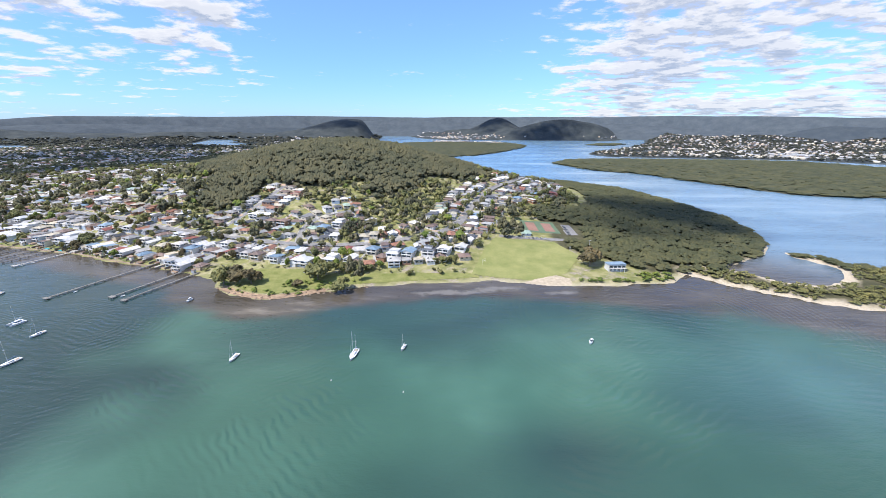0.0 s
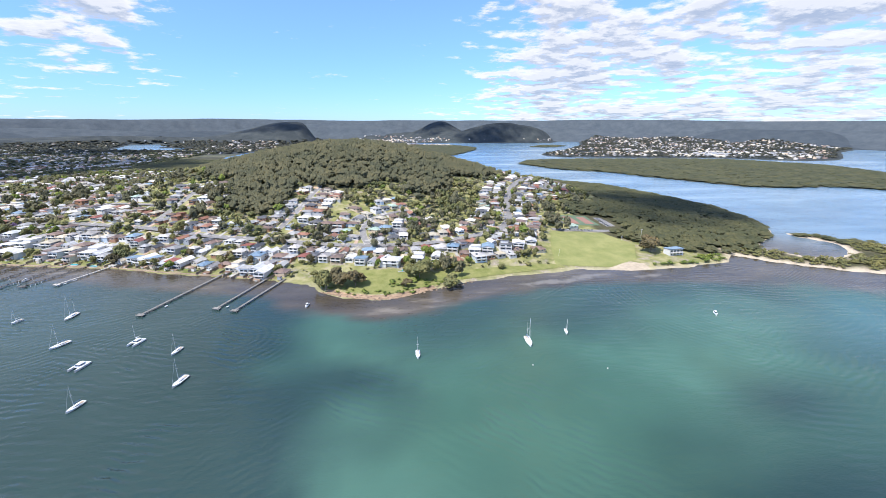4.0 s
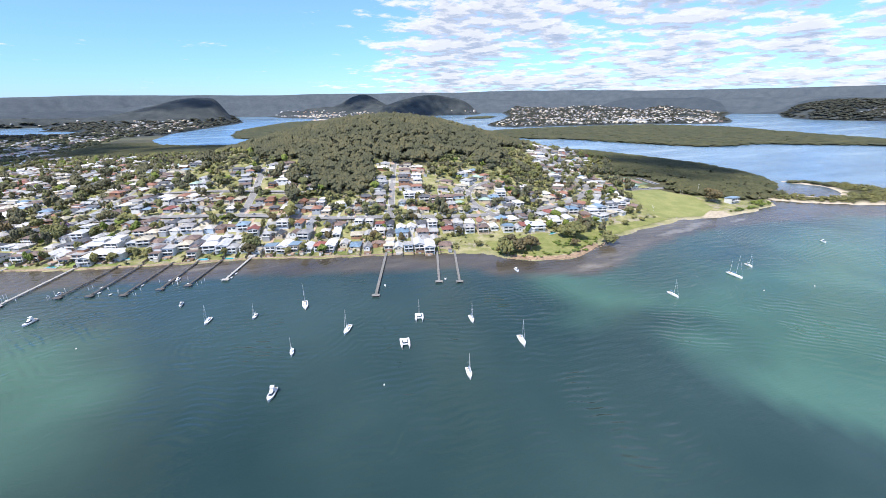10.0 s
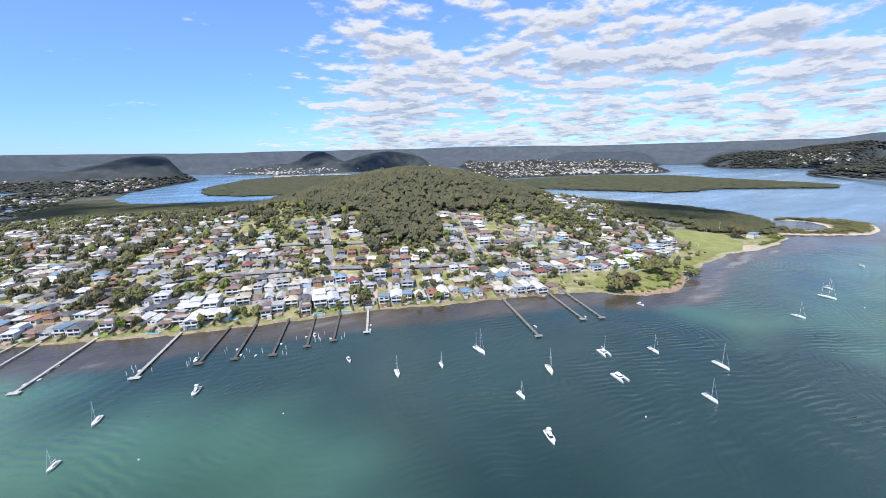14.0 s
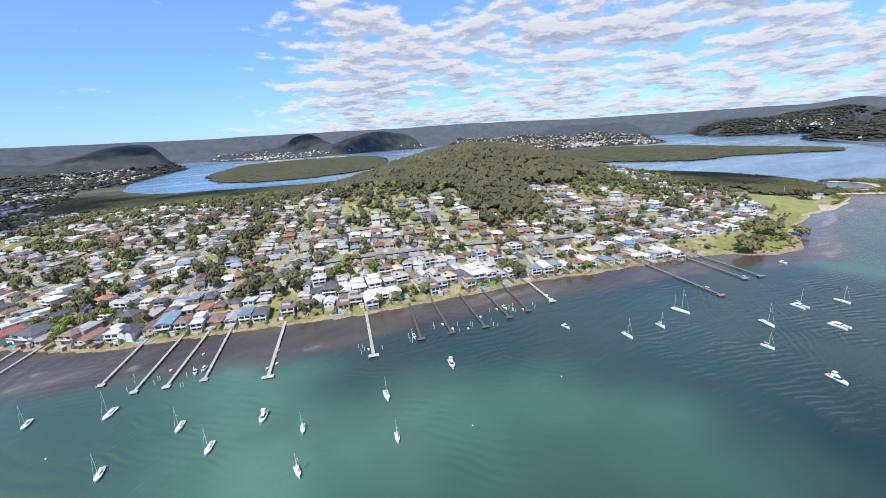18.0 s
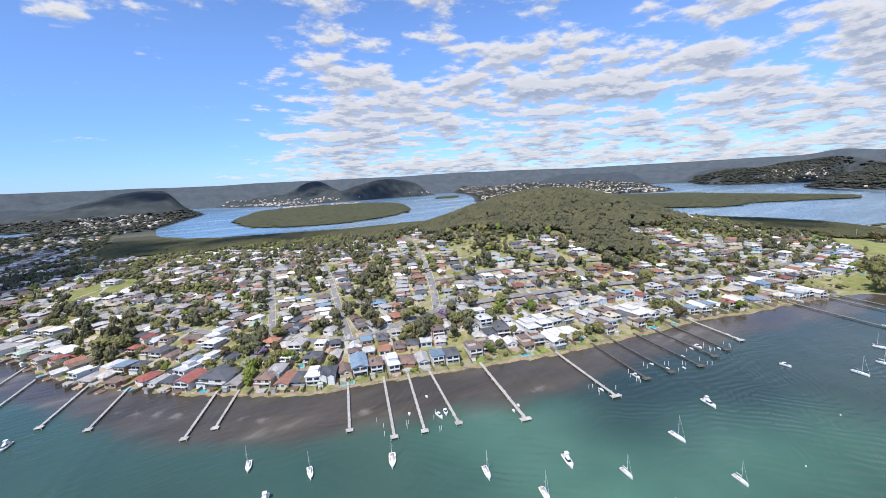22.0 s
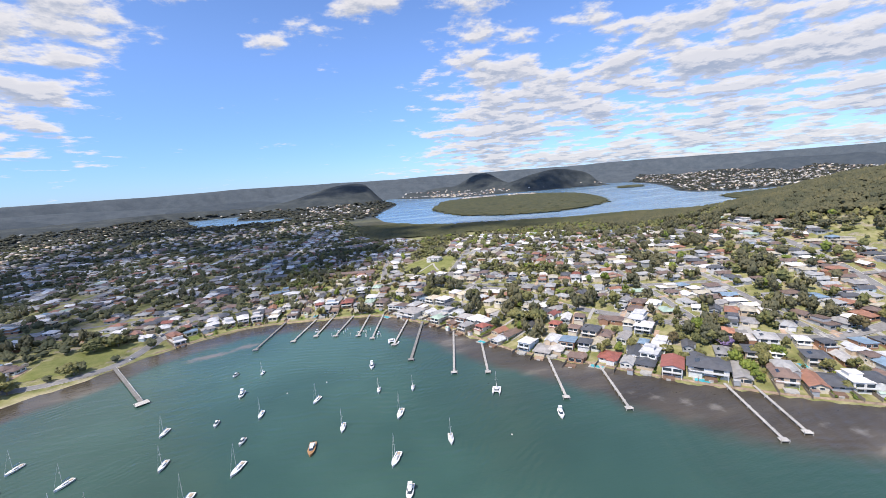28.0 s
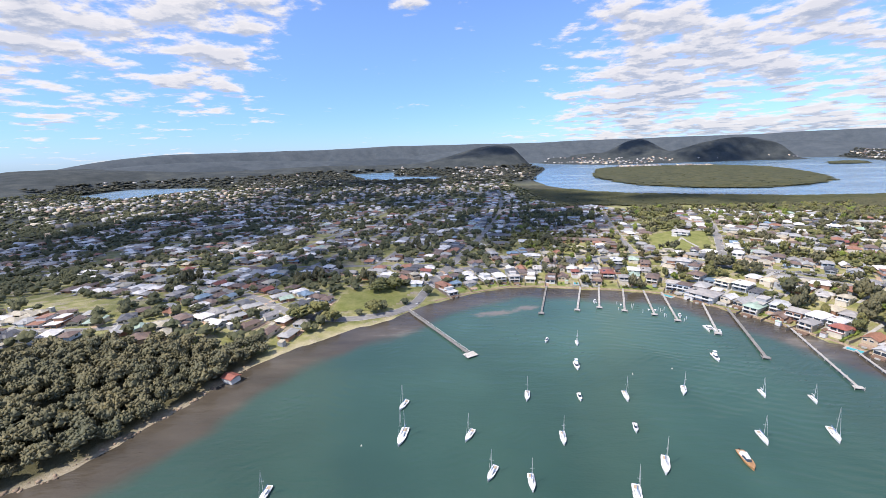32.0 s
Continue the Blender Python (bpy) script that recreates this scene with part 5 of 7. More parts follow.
STANDOUT_BAY = [
    (-1070, 818, "long_bungalow", "mid grey", "white"), (-1054, 830, "split_modern", "white", "white"), (-1027, 840, "gabled_villa", "charcoal", "grey"), (-1010, 830, "split_modern", "white", "cream"),
    (-979, 828, "gable_cottage", "brown", "tan"), (-965, 833, "pavilion", "red", "white"), (-951, 831, "modern", "white", "pale blue"), (-936, 826, "villa", "red", "brick"),
    (-925, 814, "pavilion", "mid grey", "cream"), (-912, 822, "bungalow", "pale green", "cream"), (-900, 809, "deep_villa", "brown", "tan"), (-889, 794, "beach_house", "pale grey", "white"),
    (-877, 769, "great_villa", "mid grey", "white"), (-857, 738, "deep_villa", "pale green", "cream"), (-1091, 799, "split_modern", "white", "white"), (-1085, 817, "low_modern", "blue-grey", "white"),
    (-1060, 875, "long_bungalow", "brown", "white"), (-997, 889, "long_bungalow", "white", "white"), (-900, 852, "bungalow", "pale green", "cream"), (-876, 828, "bungalow", "cream", "white"),
]
STANDOUT = STANDOUT_EAST + STANDOUT_MID + STANDOUT_BAY
fx, fy, fu, fv = along(front, 4.0)
FORCED = {}
for hx, hy, kind, roof, wall, *size in STANDOUT:
    k = int(np.argmin((fx - hx) ** 2 + (fy - hy) ** 2))
    FORCED[(hx, hy)] = (kind, roof, wall, size)
    cand.append((hx, hy, math.degrees(math.atan2(fv[k], fu[k])), "water" if math.hypot(fx[k] - hx, fy[k] - hy) < 27 else "second", 4.5, -9))
    if size and size[0] > 13:
        for side in (-0.3, 0.3):
            wx, wy = hx + fu[k] * side * size[0], hy + fv[k] * side * size[0]
            TAKEN.setdefault((int(wx // 16), int(wy // 16)), []).append((wx, wy))
line_lots(front, 10.6, 20.5, "water", r=9.6, clear=9)
line_lots(front, 10.6, 41, "second", r=9.5, clear=7.5)
line_lots(front, 10.6, 58, "second", r=9.5, clear=8)
line_lots([(25, 384), (-20, 372), (-80, 360)][::-1], 11.5, 0, "second", r=10, clear=9)
line_lots([(50, 402), (10, 396), (-60, 384)][::-1], 12.0, 2, "second", r=10.5, clear=9)
for w, p in ALL_ROADS:
    for o in (w / 2 + 10.5, w / 2 + 27.5):
        for flip in (1, -1):
            line_lots(p, 11.2, o, "street", flip=flip, r=9.8, clear=7.6)
cx, cy = np.array([c[0] for c in cand]), np.array([c[1] for c in cand])
cd, cr = shore_dist(cx, cy), road_gap(cx, cy)
c_ok = (cd > 12) & ~hill_wood(cx, cy) & ~marsh_wood(cx, cy) & (poly_dist(cx, cy, FIELD) < -9) & (poly_dist(cx, cy, BAY_GREEN) < -8)
c_ok &= (grove_gap(cx, cy) > 10.5) & (block_gap(cx, cy) > 15) & (poly_dist(cx, cy, VILLA_LAWN) < -5)
c_ok &= np.hypot(cx + 986, cy - 843) > 5
c_ok &= ~((cx > -205) & (cy < 352)) & ~((cx > 60) & (cy < 520)) & (cx < 215) & (cy < 1800)
c_ok &= ~((cx < -1190) & (cy < 702 + (cx + 1215) * 0.25)) & ~((cx < -1040) & (cy > 860) & (waves(cx, cy, 38, 9) > 0.12)) & ~((waves(cx, cy, 46, 6) > 0.92) & (cd > 70))
c_ok[:len(STANDOUT)] = True
for (hx, hy, turn, row, r, clear), ok, gap in zip(cand, c_ok, cr):
    if ok and gap > clear + 1.8 and free(hx, hy, r):
        claim(hx, hy, turn, row)
lot_x, lot_y = np.array([l[0] for l in LOTS]), np.array([l[1] for l in LOTS])
lot_d, lot_z = shore_dist(lot_x, lot_y), ground(lot_x, lot_y)
ROOF_MIX = ["white"] * 8 + ["pale grey"] * 9 + ["mid grey"] * 5 + ["charcoal"] * 6 + ["terracotta"] * 4 + ["brown"] * 9 + ["red", "blue-grey", "pale green"] + ["cream"] * 5
WALL_MIX = ["white"] * 5 + ["cream"] * 4 + ["grey"] * 5 + ["brick"] * 4 + ["tan"] * 4 + ["pale blue"]
rank = np.where([l[3] != "street" for l in LOTS], 0, 40) + lot_d + np.where((lot_x < -1060) | (lot_x > 60), 400, 0)
FULL = set(np.argsort(rank)[:285].tolist())
FULL |= {i for i, l in enumerate(LOTS) if (l[0], l[1]) in FORCED}
far_v, far_f, far_n = {}, {}, {}
for li, ((hx, hy, turn, row), d, z) in enumerate(zip(LOTS, lot_d, lot_z)):
    turn += RNG.uniform(-6, 6) * (0.35 if (hx, hy) in FORCED else 1)
    roof, wall = RNG.choice(ROOF_MIX), RNG.choice(WALL_MIX)
    if row == "water":
        kind = RNG.choice(["villa", "narrow_villa", "deep_villa", "modern", "gabled_villa", "terrace", "beach_house", "pavilion", "gable_cottage", "long_cottage", "split_modern", "deep_villa"])
        if RNG.random() < 0.35:
            roof, wall = RNG.choice(["white", "white", "pale grey", "charcoal", "brown"]), RNG.choice(["white", "white", "white", "cream"])
    elif row == "second":
        kind = RNG.choice(["bungalow", "small_bungalow", "gable_cottage", "long_cottage", "villa", "low_modern", "corner_house", "pavilion"])
    else:
        kind = RNG.choice(["bungalow", "bungalow", "long_bungalow", "cross_cottage", "small_bungalow", "gable_cottage", "corner_house", "villa", "split_modern", "corner_house", "long_bungalow"])
    kind, roof, wall, size = FORCED.get((hx, hy), (kind, roof, wall, ()))
    if li in FULL:
        put_house(hx, hy, turn, kind, roof, wall, True, float(z), row != "water", size)
    else:
        w, dd, st, form, rise, *_ = KINDS[kind]
        top = 0.35 + 2.45 * st
        m = pose(hx, hy, float(z), 0, 0, turn) @ STREET_PLAN
        panes = Shape()
        for px, py, vertical in ((-w * 0.27, -dd / 2 - 0.04, False), (w * 0.25, -dd / 2 - 0.04, False), (w / 2 + 0.04, -dd * 0.2, True), (w / 2 + 0.04, dd * 0.25, True), (-w / 2 - 0.04, -dd * 0.15, True), (w * 0.2, dd / 2 + 0.04, False)):
            a, b = (0.04, 1.4) if vertical else (1.7, 0.04)
            panes.box(px - a, px + a, py - b, py + b, top - 2.1, top - 0.7)
        walls, roofs = house_shapes(kind)
        pieces = [(panes, "glass"), (walls, "wall " + wall), (roofs, "roof " + roof)]
        if RNG.random() < 0.6:
            ox, oy, ow = RNG.choice((-1, 1)) * RNG.uniform(2, 4.5), dd / 2 + RNG.uniform(4.5, 6.5), RNG.uniform(2.6, 4.6)
            if road_gap(np.array([(m @ Vector((ox, oy, 0))).x]), np.array([(m @ Vector((ox, oy, 0))).y]))[0] > 6:
                shed, lid = wall_shape(ow, 4.2, 2.3, "skillion", 0.4), roof_skillion(ow, 4.2, 2.4, 0.4, 0.2)
                for q in (shed, lid):
                    q.v = [(x + ox, y + oy, zz) for x, y, zz in q.v]
                pieces += [(shed, "wall " + RNG.choice(["grey", "tan", "cream"])), (lid, "roof " + RNG.choice(["pale grey", "mid grey", "cream", "white"]))]
        for s, key in pieces:
            k = far_n.get(key, 0)
            far_v.setdefault(key, []).extend(tuple(m @ Vector(p)) for p in s.v)
            far_f.setdefault(key, []).extend(tuple(i + k for i in f) for f in s.f)
            far_n[key] = k + len(s.v)


def put_block(a, b, depth, storeys, roof, wall, name, label):
    """A long building under one gabled roof, with a row of windows and doors on its front."""
    length = math.hypot(b[0] - a[0], b[1] - a[1])
    top = 0.35 + 2.45 * storeys
    x, y = (a[0] + b[0]) / 2, (a[1] + b[1]) / 2
    root = tagged(new(name), label, "building", "long buildings behind the bay")
    root.matrix_basis = pose(x, y, ground1(x, y), 0, 0, math.degrees(math.atan2(b[1] - a[1], b[0] - a[0])))
    side = pose(0, 0, 0, 0, 0, 90)
    part("wall", wall_shape(depth, length, top, "gable", 1.9), MAT["wall " + wall], root, m=side)
    part("roof", roof_gable(depth, length, top + 0.12, 1.9, 0.9), MAT["roof " + roof], root, m=side)
    for k in range(storeys):
        for i in range(int(length / 4.5)):
            part("window", SLIDER if i % 2 else WIN, None, root, m=pose(-length / 2 + 2.6 + i * 4.5, -depth / 2 - 0.02, 0.35 + 2.45 * k + (1.2 if i % 2 else 1.5)))
    if storeys == 2:
        part("walkway", Shape().box(-length / 2, length / 2, -depth / 2 - 1.6, -depth / 2 + 0.02, 2.75, 2.93), MAT["concrete"], root)
        part("railing", Shape().box(-length / 2, length / 2, -depth / 2 - 1.6, -depth / 2 - 1.54, 2.93, 3.9), MAT["frame"], root)


for block in BLOCKS:
    put_block(*block)
draped("lawn", VILLA_LAWN, 0.22, MAT["lawn"], "open lawn round the white villa", "lawn")
for pts, w, mat, label in (([(-813, 922), (-828, 903), (-843, 885)], 2.4, "concrete", "pale straight garden path across the lawn"), ([(-813, 922), (-817, 900), (-818, 876)], 2.4, "concrete", "pale straight garden path across the lawn"),
                           ([(-999, 810), (-987, 842), (-973, 880)], 4.2, "terrace", "tan paved lane leading down to the jetty")):
    ribbon("path", rounded(pts, 1), (-w / 2, w / 2), 0.34, MAT[mat], label, "path")


def stuff_mesh(name, verts, faces, mat, label, category):
    me = bpy.data.meshes.new(name)
    me.from_pydata(verts, [], faces)
    me.materials.append(mat)
    me.update()
    return tagged(new(name, me), label, category, kind="stuff")


for key in far_v:
    kind = "windows" if key == "glass" else "walls" if key.startswith("wall") else "roofs"
    stuff_mesh("distant_houses", far_v[key], far_f[key], MAT[key], f"distant suburban houses, {key.split(' ')[-1]} {kind}", "houses")


# ---- driveways and yard paving of the street lots, fences and terraces of the waterfront lots ----
def yard_strips():
    """Concrete drives from each street to its house, in one sheet a colour."""
    v, f = {0: [], 1: [], 2: []}, {0: [], 1: [], 2: []}
    rng = random.Random(41)
    spots = [(l[0], l[1], l[2]) for l in LOTS if l[3] == "street" and l[1] < 1350 and l[0] > -1750]
    for hx, hy, turn in spots:
        k = int(rng.random() < 0.35)
        a = radians(turn)
        side = rng.choice((-1, 1)) * rng.uniform(3.0, 5.5)
        w, y0, y1 = rng.uniform(1.4, 2.2), -rng.uniform(11.5, 13.5), rng.uniform(-4, 5)
        n = len(v[k])
        for y in np.linspace(y0, y1, 4):
            for x in (side - w, side + w):
                v[k].append((hx + x * math.cos(a) - y * math.sin(a), hy + x * math.sin(a) + y * math.cos(a)))
        f[k] += [(n + 2 * i, n + 2 * i + 1, n + 2 * i + 3, n + 2 * i + 2) for i in range(3)]
    # long drives beside the waterfront houses, and their lawns towards the water
    for hx, hy, turn, row in LOTS:
        if row == "street":
            continue
        a = radians(turn)
        plans = [(int(rng.random() < 0.35), rng.choice((-1, 1)) * rng.uniform(5.2, 6.2), rng.uniform(1.1, 1.8), 4.0, rng.uniform(20, 34), 7)] if rng.random() < 0.6 else []
        if row == "water":
            plans.append((2, rng.uniform(-1.5, 1.5), rng.uniform(3.0, 4.8), -rng.uniform(15.5, 17.5), -9.0, 4))
        for k, side, w, y0, y1, steps in plans:
            n = len(v[k])
            ex, ey = hx + side * math.cos(a) - y0 * math.sin(a), hy + side * math.sin(a) + y0 * math.cos(a)
            if k == 2 and shore_dist(np.array([ex - w * math.cos(a), ex, ex + w * math.cos(a)]), np.array([ey - w * math.sin(a), ey, ey + w * math.sin(a)])).min() < 2.6:
                continue
            for y in np.linspace(y0, y1, steps):
                for x in (side - w, side + w):
                    v[k].append((hx + x * math.cos(a) - y * math.sin(a), hy + x * math.sin(a) + y * math.cos(a)))
            f[k] += [(n + 2 * i, n + 2 * i + 1, n + 2 * i + 3, n + 2 * i + 2) for i in range(steps - 1)]
    for k, mat in ((0, MAT["concrete"]), (1, MAT["terrace"]), (2, MAT["lawn_bright"])):
        p = np.array(v[k])
        z = ground(p[:, 0], p[:, 1]) + 0.26
        me = array_mesh("driveway", np.column_stack([p, z]), np.array(f[k]), mat)
        tagged(new(("driveway", "driveway", "lawn")[k], me), ("pale concrete driveways beside the houses", "tan paved driveways beside the houses", "bright green lawns before the waterfront houses")[k], ("driveway", "driveway", "lawn")[k], kind="structure")


MAT["fence"] = plain("timber fence", (0.30, 0.25, 0.20), 0.9, 0.25, 1.5, per_object=0.3)
yard_strips()
yrng = random.Random(43)
for hx, hy, turn, row in LOTS:
    if row != "water":
        continue
    z = ground1(hx, hy)
    m = pose(hx, hy, z, 0, 0, turn)
    fence = tagged(new("fence"), "low timber side fence between waterfront gardens", "fence", "garden fences")
    fence.matrix_basis = m @ pose(-5.6, -4, 0)
    part("panel", Shape().box(-0.04, 0.04, -12, 14, -0.8, 1.3), MAT["fence"], fence)
    for y in (-12, -3.4, 5.2, 14):
        part("post", Shape().box(-0.09, 0.09, y - 0.09, y + 0.09, -0.8, 1.45), MAT["fence"], fence)
    if yrng.random() < 0.6:
        t = tagged(new("terrace"), "paved garden terrace facing the water", "terrace", "garden terraces")
        t.matrix_basis = m @ pose(yrng.uniform(-1.5, 1.5), -11.0, 0)
        part("paving", Shape().box(-3.2, 3.2, -2.2, 2.4, -1.2, 0.18), MAT[yrng.choice(["terrace", "concrete", "timber_red"])], t)
        part("step", Shape().box(-1.2, 1.2, -3.0, -2.2, -1.2, -0.05), MAT["concrete"], t)
    elif yrng.random() < 0.6:
        sh = tagged(new("garden_shed"), "small metal garden shed by the sea wall", "shed", "garden sheds")
        sh.matrix_basis = m @ pose(yrng.choice((-3.5, 3.5)), -12.0, 0, 0, 0, 90)
        part("wall", Shape().box(-1.3, 1.3, -1.6, 1.6, -1.0, 2.1), MAT[yrng.choice(["wall cream", "wall grey", "wall white"])], sh)
        part("roof", roof_gable(2.6, 3.2, 2.2, 0.6, 0.2), MAT[yrng.choice(["roof pale grey", "roof pale green", "roof brown"])], sh)
        part("door", Shape().box(-0.5, 0.5, -1.65, -1.59, -0.1, 1.8), MAT["frame"], sh)


# far towns across the water: small pitched boxes
def far_town(poly, n, seed, mats, zmax=60, size=0.72):
    n = int(n * 1.7)
    rng = np.random.default_rng(seed)
    p = np.array(poly, float)
    x, y = rng.uniform(p[:, 0].min(), p[:, 0].max(), n * 4), rng.uniform(p[:, 1].min(), p[:, 1].max(), n * 4)
    r = np.hypot(x - CENTRE[0], y - CENTRE[1])
    g = ground(x, y)
    keep = np.where((poly_dist(x, y, poly) > 0) & (shore_dist(x, y) > 40) & (r < 4150) & (g < zmax) & (waves(x, y, 210, seed) < 0.55))[0][:n]
    x, y, g = x[keep], y[keep], g[keep]
    for j, mat in enumerate(mats):
        sel = np.arange(len(x)) % len(mats) == j
        xs, ys, gs = x[sel], y[sel], g[sel]
        m = len(xs)
        if not m:
            continue
        w, d, h, a = rng.uniform(5, 9, m) * size, rng.uniform(6, 12, m) * size, rng.uniform(3.5, 7.5, m), rng.uniform(0, 3.14, m)
        base = np.array([(-1, -1, 0), (1, -1, 0), (1, 1, 0), (-1, 1, 0), (-1, -1, 1), (1, -1, 1), (1, 1, 1), (-1, 1, 1), (0, -1, 1.35), (0, 1, 1.35)], float)
        u, v = base[None, :, 0] * w[:, None], base[None, :, 1] * d[:, None]
        vx, vy = u * np.cos(a)[:, None] - v * np.sin(a)[:, None] + xs[:, None], u * np.sin(a)[:, None] + v * np.cos(a)[:, None] + ys[:, None]
        vz = base[None, :, 2] * h[:, None] + gs[:, None] - 0.5
        tri = np.array([(0, 1, 5), (0, 5, 4), (1, 2, 6), (1, 6, 5), (2, 3, 7), (2, 7, 6), (3, 0, 4), (3, 4, 7), (4, 5, 8), (7, 9, 6), (4, 8, 9), (4, 9, 7), (8, 5, 6), (8, 6, 9)])
        f = (np.arange(m)[:, None, None] * 10 + tri[None]).reshape(-1, 3)
        me = array_mesh("distant_town", np.stack([vx, vy, vz], 2).reshape(-1, 3), f, mat)
        tagged(new("distant_town", me), "distant town of small pale houses across the water", "town", kind="stuff")


TOWN_MATS = [MAT["roof pale grey"], MAT["wall grey"], MAT["roof mid grey"], MAT["roof brown"], MAT["wall tan"], MAT["roof charcoal"], MAT["wall cream"]]
PALE_MATS = [MAT["roof pale grey"], MAT["wall grey"], MAT["wall cream"], MAT["roof mid grey"]]
far_town(TOWN, 1900, 3, TOWN_MATS, 105)
far_town([(1000, 1740), (1750, 1500), (1950, 1640), (1500, 2100), (1000, 2000)], 110, 13, PALE_MATS, size=1.35)
far_town([(-120, 3040), (60, 2880), (330, 2760), (440, 2850), (300, 3040), (100, 3080)], 220, 5, TOWN_MATS)
far_town(NORTH, 380, 6, TOWN_MATS, 40)
far_town([(-2300, 1500), (-960, 1500), (-820, 2150), (-1300, 2330), (-2000, 2500)], 620, 7, TOWN_MATS)
far_town([(-800, 3050), (-560, 2650), (-760, 2250), (-1100, 2350), (-1050, 3000)], 200, 8, TOWN_MATS, 30)
far_town([(-3600, 2300), (-1800, 3300), (-800, 3900), (-800, 3100), (-1800, 2500)], 140, 9, TOWN_MATS, 28)
far_town(HEAD_A, 30, 10, TOWN_MATS, 40, 0.6)
far_town([(2340, 1240), (2440, 1040), (2600, 950), (3100, 980), (2900, 1260)], 75, 11, TOWN_MATS, 75, 0.65)
far_town([(-2600, 700), (-1750, 780), (-1750, 1500), (-2600, 1900)], 260, 12, TOWN_MATS)


# ---- trees ----
def ico(sub=0):
    g = (1 + 5 ** 0.5) / 2
    v = [Vector(p).normalized() for p in ((-1, g, 0), (1, g, 0), (-1, -g, 0), (1, -g, 0), (0, -1, g), (0, 1, g), (0, -1, -g), (0, 1, -g), (g, 0, -1), (g, 0, 1), (-g, 0, -1), (-g, 0, 1))]
    f = [(0, 11, 5), (0, 5, 1), (0, 1, 7), (0, 7, 10), (0, 10, 11), (1, 5, 9), (5, 11, 4), (11, 10, 2), (10, 7, 6), (7, 1, 8), (3, 9, 4), (3, 4, 2), (3, 2, 6), (3, 6, 8), (3, 8, 9), (4, 9, 5), (2, 4, 11), (6, 2, 10), (8, 6, 7), (9, 8, 1)]
    for _ in range(sub):
        mid, f2 = {}, []
        for a, b, c in f:
            k = []
            for i, j in ((a, b), (b, c), (c, a)):
                e = (min(i, j), max(i, j))
                if e not in mid:
                    mid[e] = len(v)
                    v.append((v[i] + v[j]).normalized())
                k.append(mid[e])
            f2 += [(a, k[0], k[2]), (b, k[1], k[0]), (c, k[2], k[1]), (k[0], k[1], k[2])]
        f = f2
    return np.array([tuple(p) for p in v]), np.array(f)


OCTA_V = np.array([(1, 0, 0), (-1, 0, 0), (0, 1, 0), (0, -1, 0), (0, 0, 1), (0, 0, -1)], float)
OCTA_F = np.array([(0, 2, 4), (2, 1, 4), (1, 3, 4), (3, 0, 4), (2, 0, 5), (1, 2, 5), (3, 1, 5), (0, 3, 5)])


def crown(seed, lobes, clumps, size, sub=0, flat=0.75, spread=0.55, tuft=5):
    """An uneven crown of about radius 1: a few ragged lobes, each covered with tufts of leaves. Base at z = 0."""
    rng = np.random.default_rng(seed)
    iv, jf = (OCTA_V * 1.1, OCTA_F) if tuft == 4 else ico(sub)
    vs, fs, n = [], [], 0
    for k in range(lobes):
        a, r = 2 * math.pi * (k + rng.uniform(-0.3, 0.3)) / lobes, spread * rng.uniform(0.5, 1.05) * (k > 0 or lobes < 3)
        c = np.array([r * math.cos(a), r * math.sin(a), rng.uniform(0.42, 0.95)])
        rad = rng.uniform(0.36, 0.55) if lobes > 1 else 0.8
        v = iv * rad * rng.uniform(0.72, 1.06, (len(iv), 1)) * (1, 1, flat) + c
        vs.append(v), fs.append(jf + n)
        n += len(v)
        for _ in range(clumps):
            q = rng.normal(size=3)
            q /= np.linalg.norm(q)
            q[2] = abs(q[2]) * 1.1 - 0.35
            p = c + q * rad * (1, 1, flat) * rng.uniform(0.85, 1.2)
            if tuft == 5:
                s = size * rng.uniform(0.6, 1.35)
                v = OCTA_V * s * (1, 1, 0.62) * rng.uniform(0.55, 1.3, (6, 1)) + rng.normal(size=(6, 3)) * s * 0.22 + p
                vs.append(v), fs.append(OCTA_F + n)
                n += 6
            else:
                s = size * rng.uniform(0.6, 1.35)
                v = np.array([(1, 0, 0), (-0.5, 0.87, 0), (-0.5, -0.87, 0), (0, 0, 0.9)]) * s + rng.normal(size=(4, 3)) * s * 0.35 + p
                vs.append(v), fs.append(np.array([(0, 1, 3), (1, 2, 3), (2, 0, 3), (0, 2, 1)]) + n)
                n += 4
    v = np.concatenate(vs)
    v[:, 2] -= v[:, 2].min()
    return v, np.concatenate(fs)


def wood(name, x, y, z, radius, height, templates, mat, label, category="trees", seed=1):
    """A stand of trees too many to count, in one mesh."""
    rng = np.random.default_rng(seed)
    pick = rng.integers(0, len(templates), len(x))
    vs, fs, n = [], [], 0
    for k, (tv, tf) in enumerate(templates):
        s = np.where(pick == k)[0]
        if not len(s):
            continue
        a = rng.uniform(0, 2 * math.pi, len(s))
        r, h = radius[s] * rng.uniform(0.85, 1.2, len(s)), height[s]
        ca, sa = np.cos(a)[:, None], np.sin(a)[:, None]
        zt = tv[:, 2] / tv[:, 2].max()
        vx = (tv[None, :, 0] * ca - tv[None, :, 1] * sa) * r[:, None] + x[s][:, None]
        vy = (tv[None, :, 0] * sa + tv[None, :, 1] * ca) * r[:, None] + y[s][:, None]
        vz = (0.18 + 0.82 * zt)[None, :] * h[:, None] + z[s][:, None]
        vs.append(np.stack([vx, vy, vz], 2).reshape(-1, 3))
        fs.append((np.arange(len(s))[:, None, None] * len(tv) + tf[None]).reshape(-1, 3) + n)
        n += len(vs[-1])
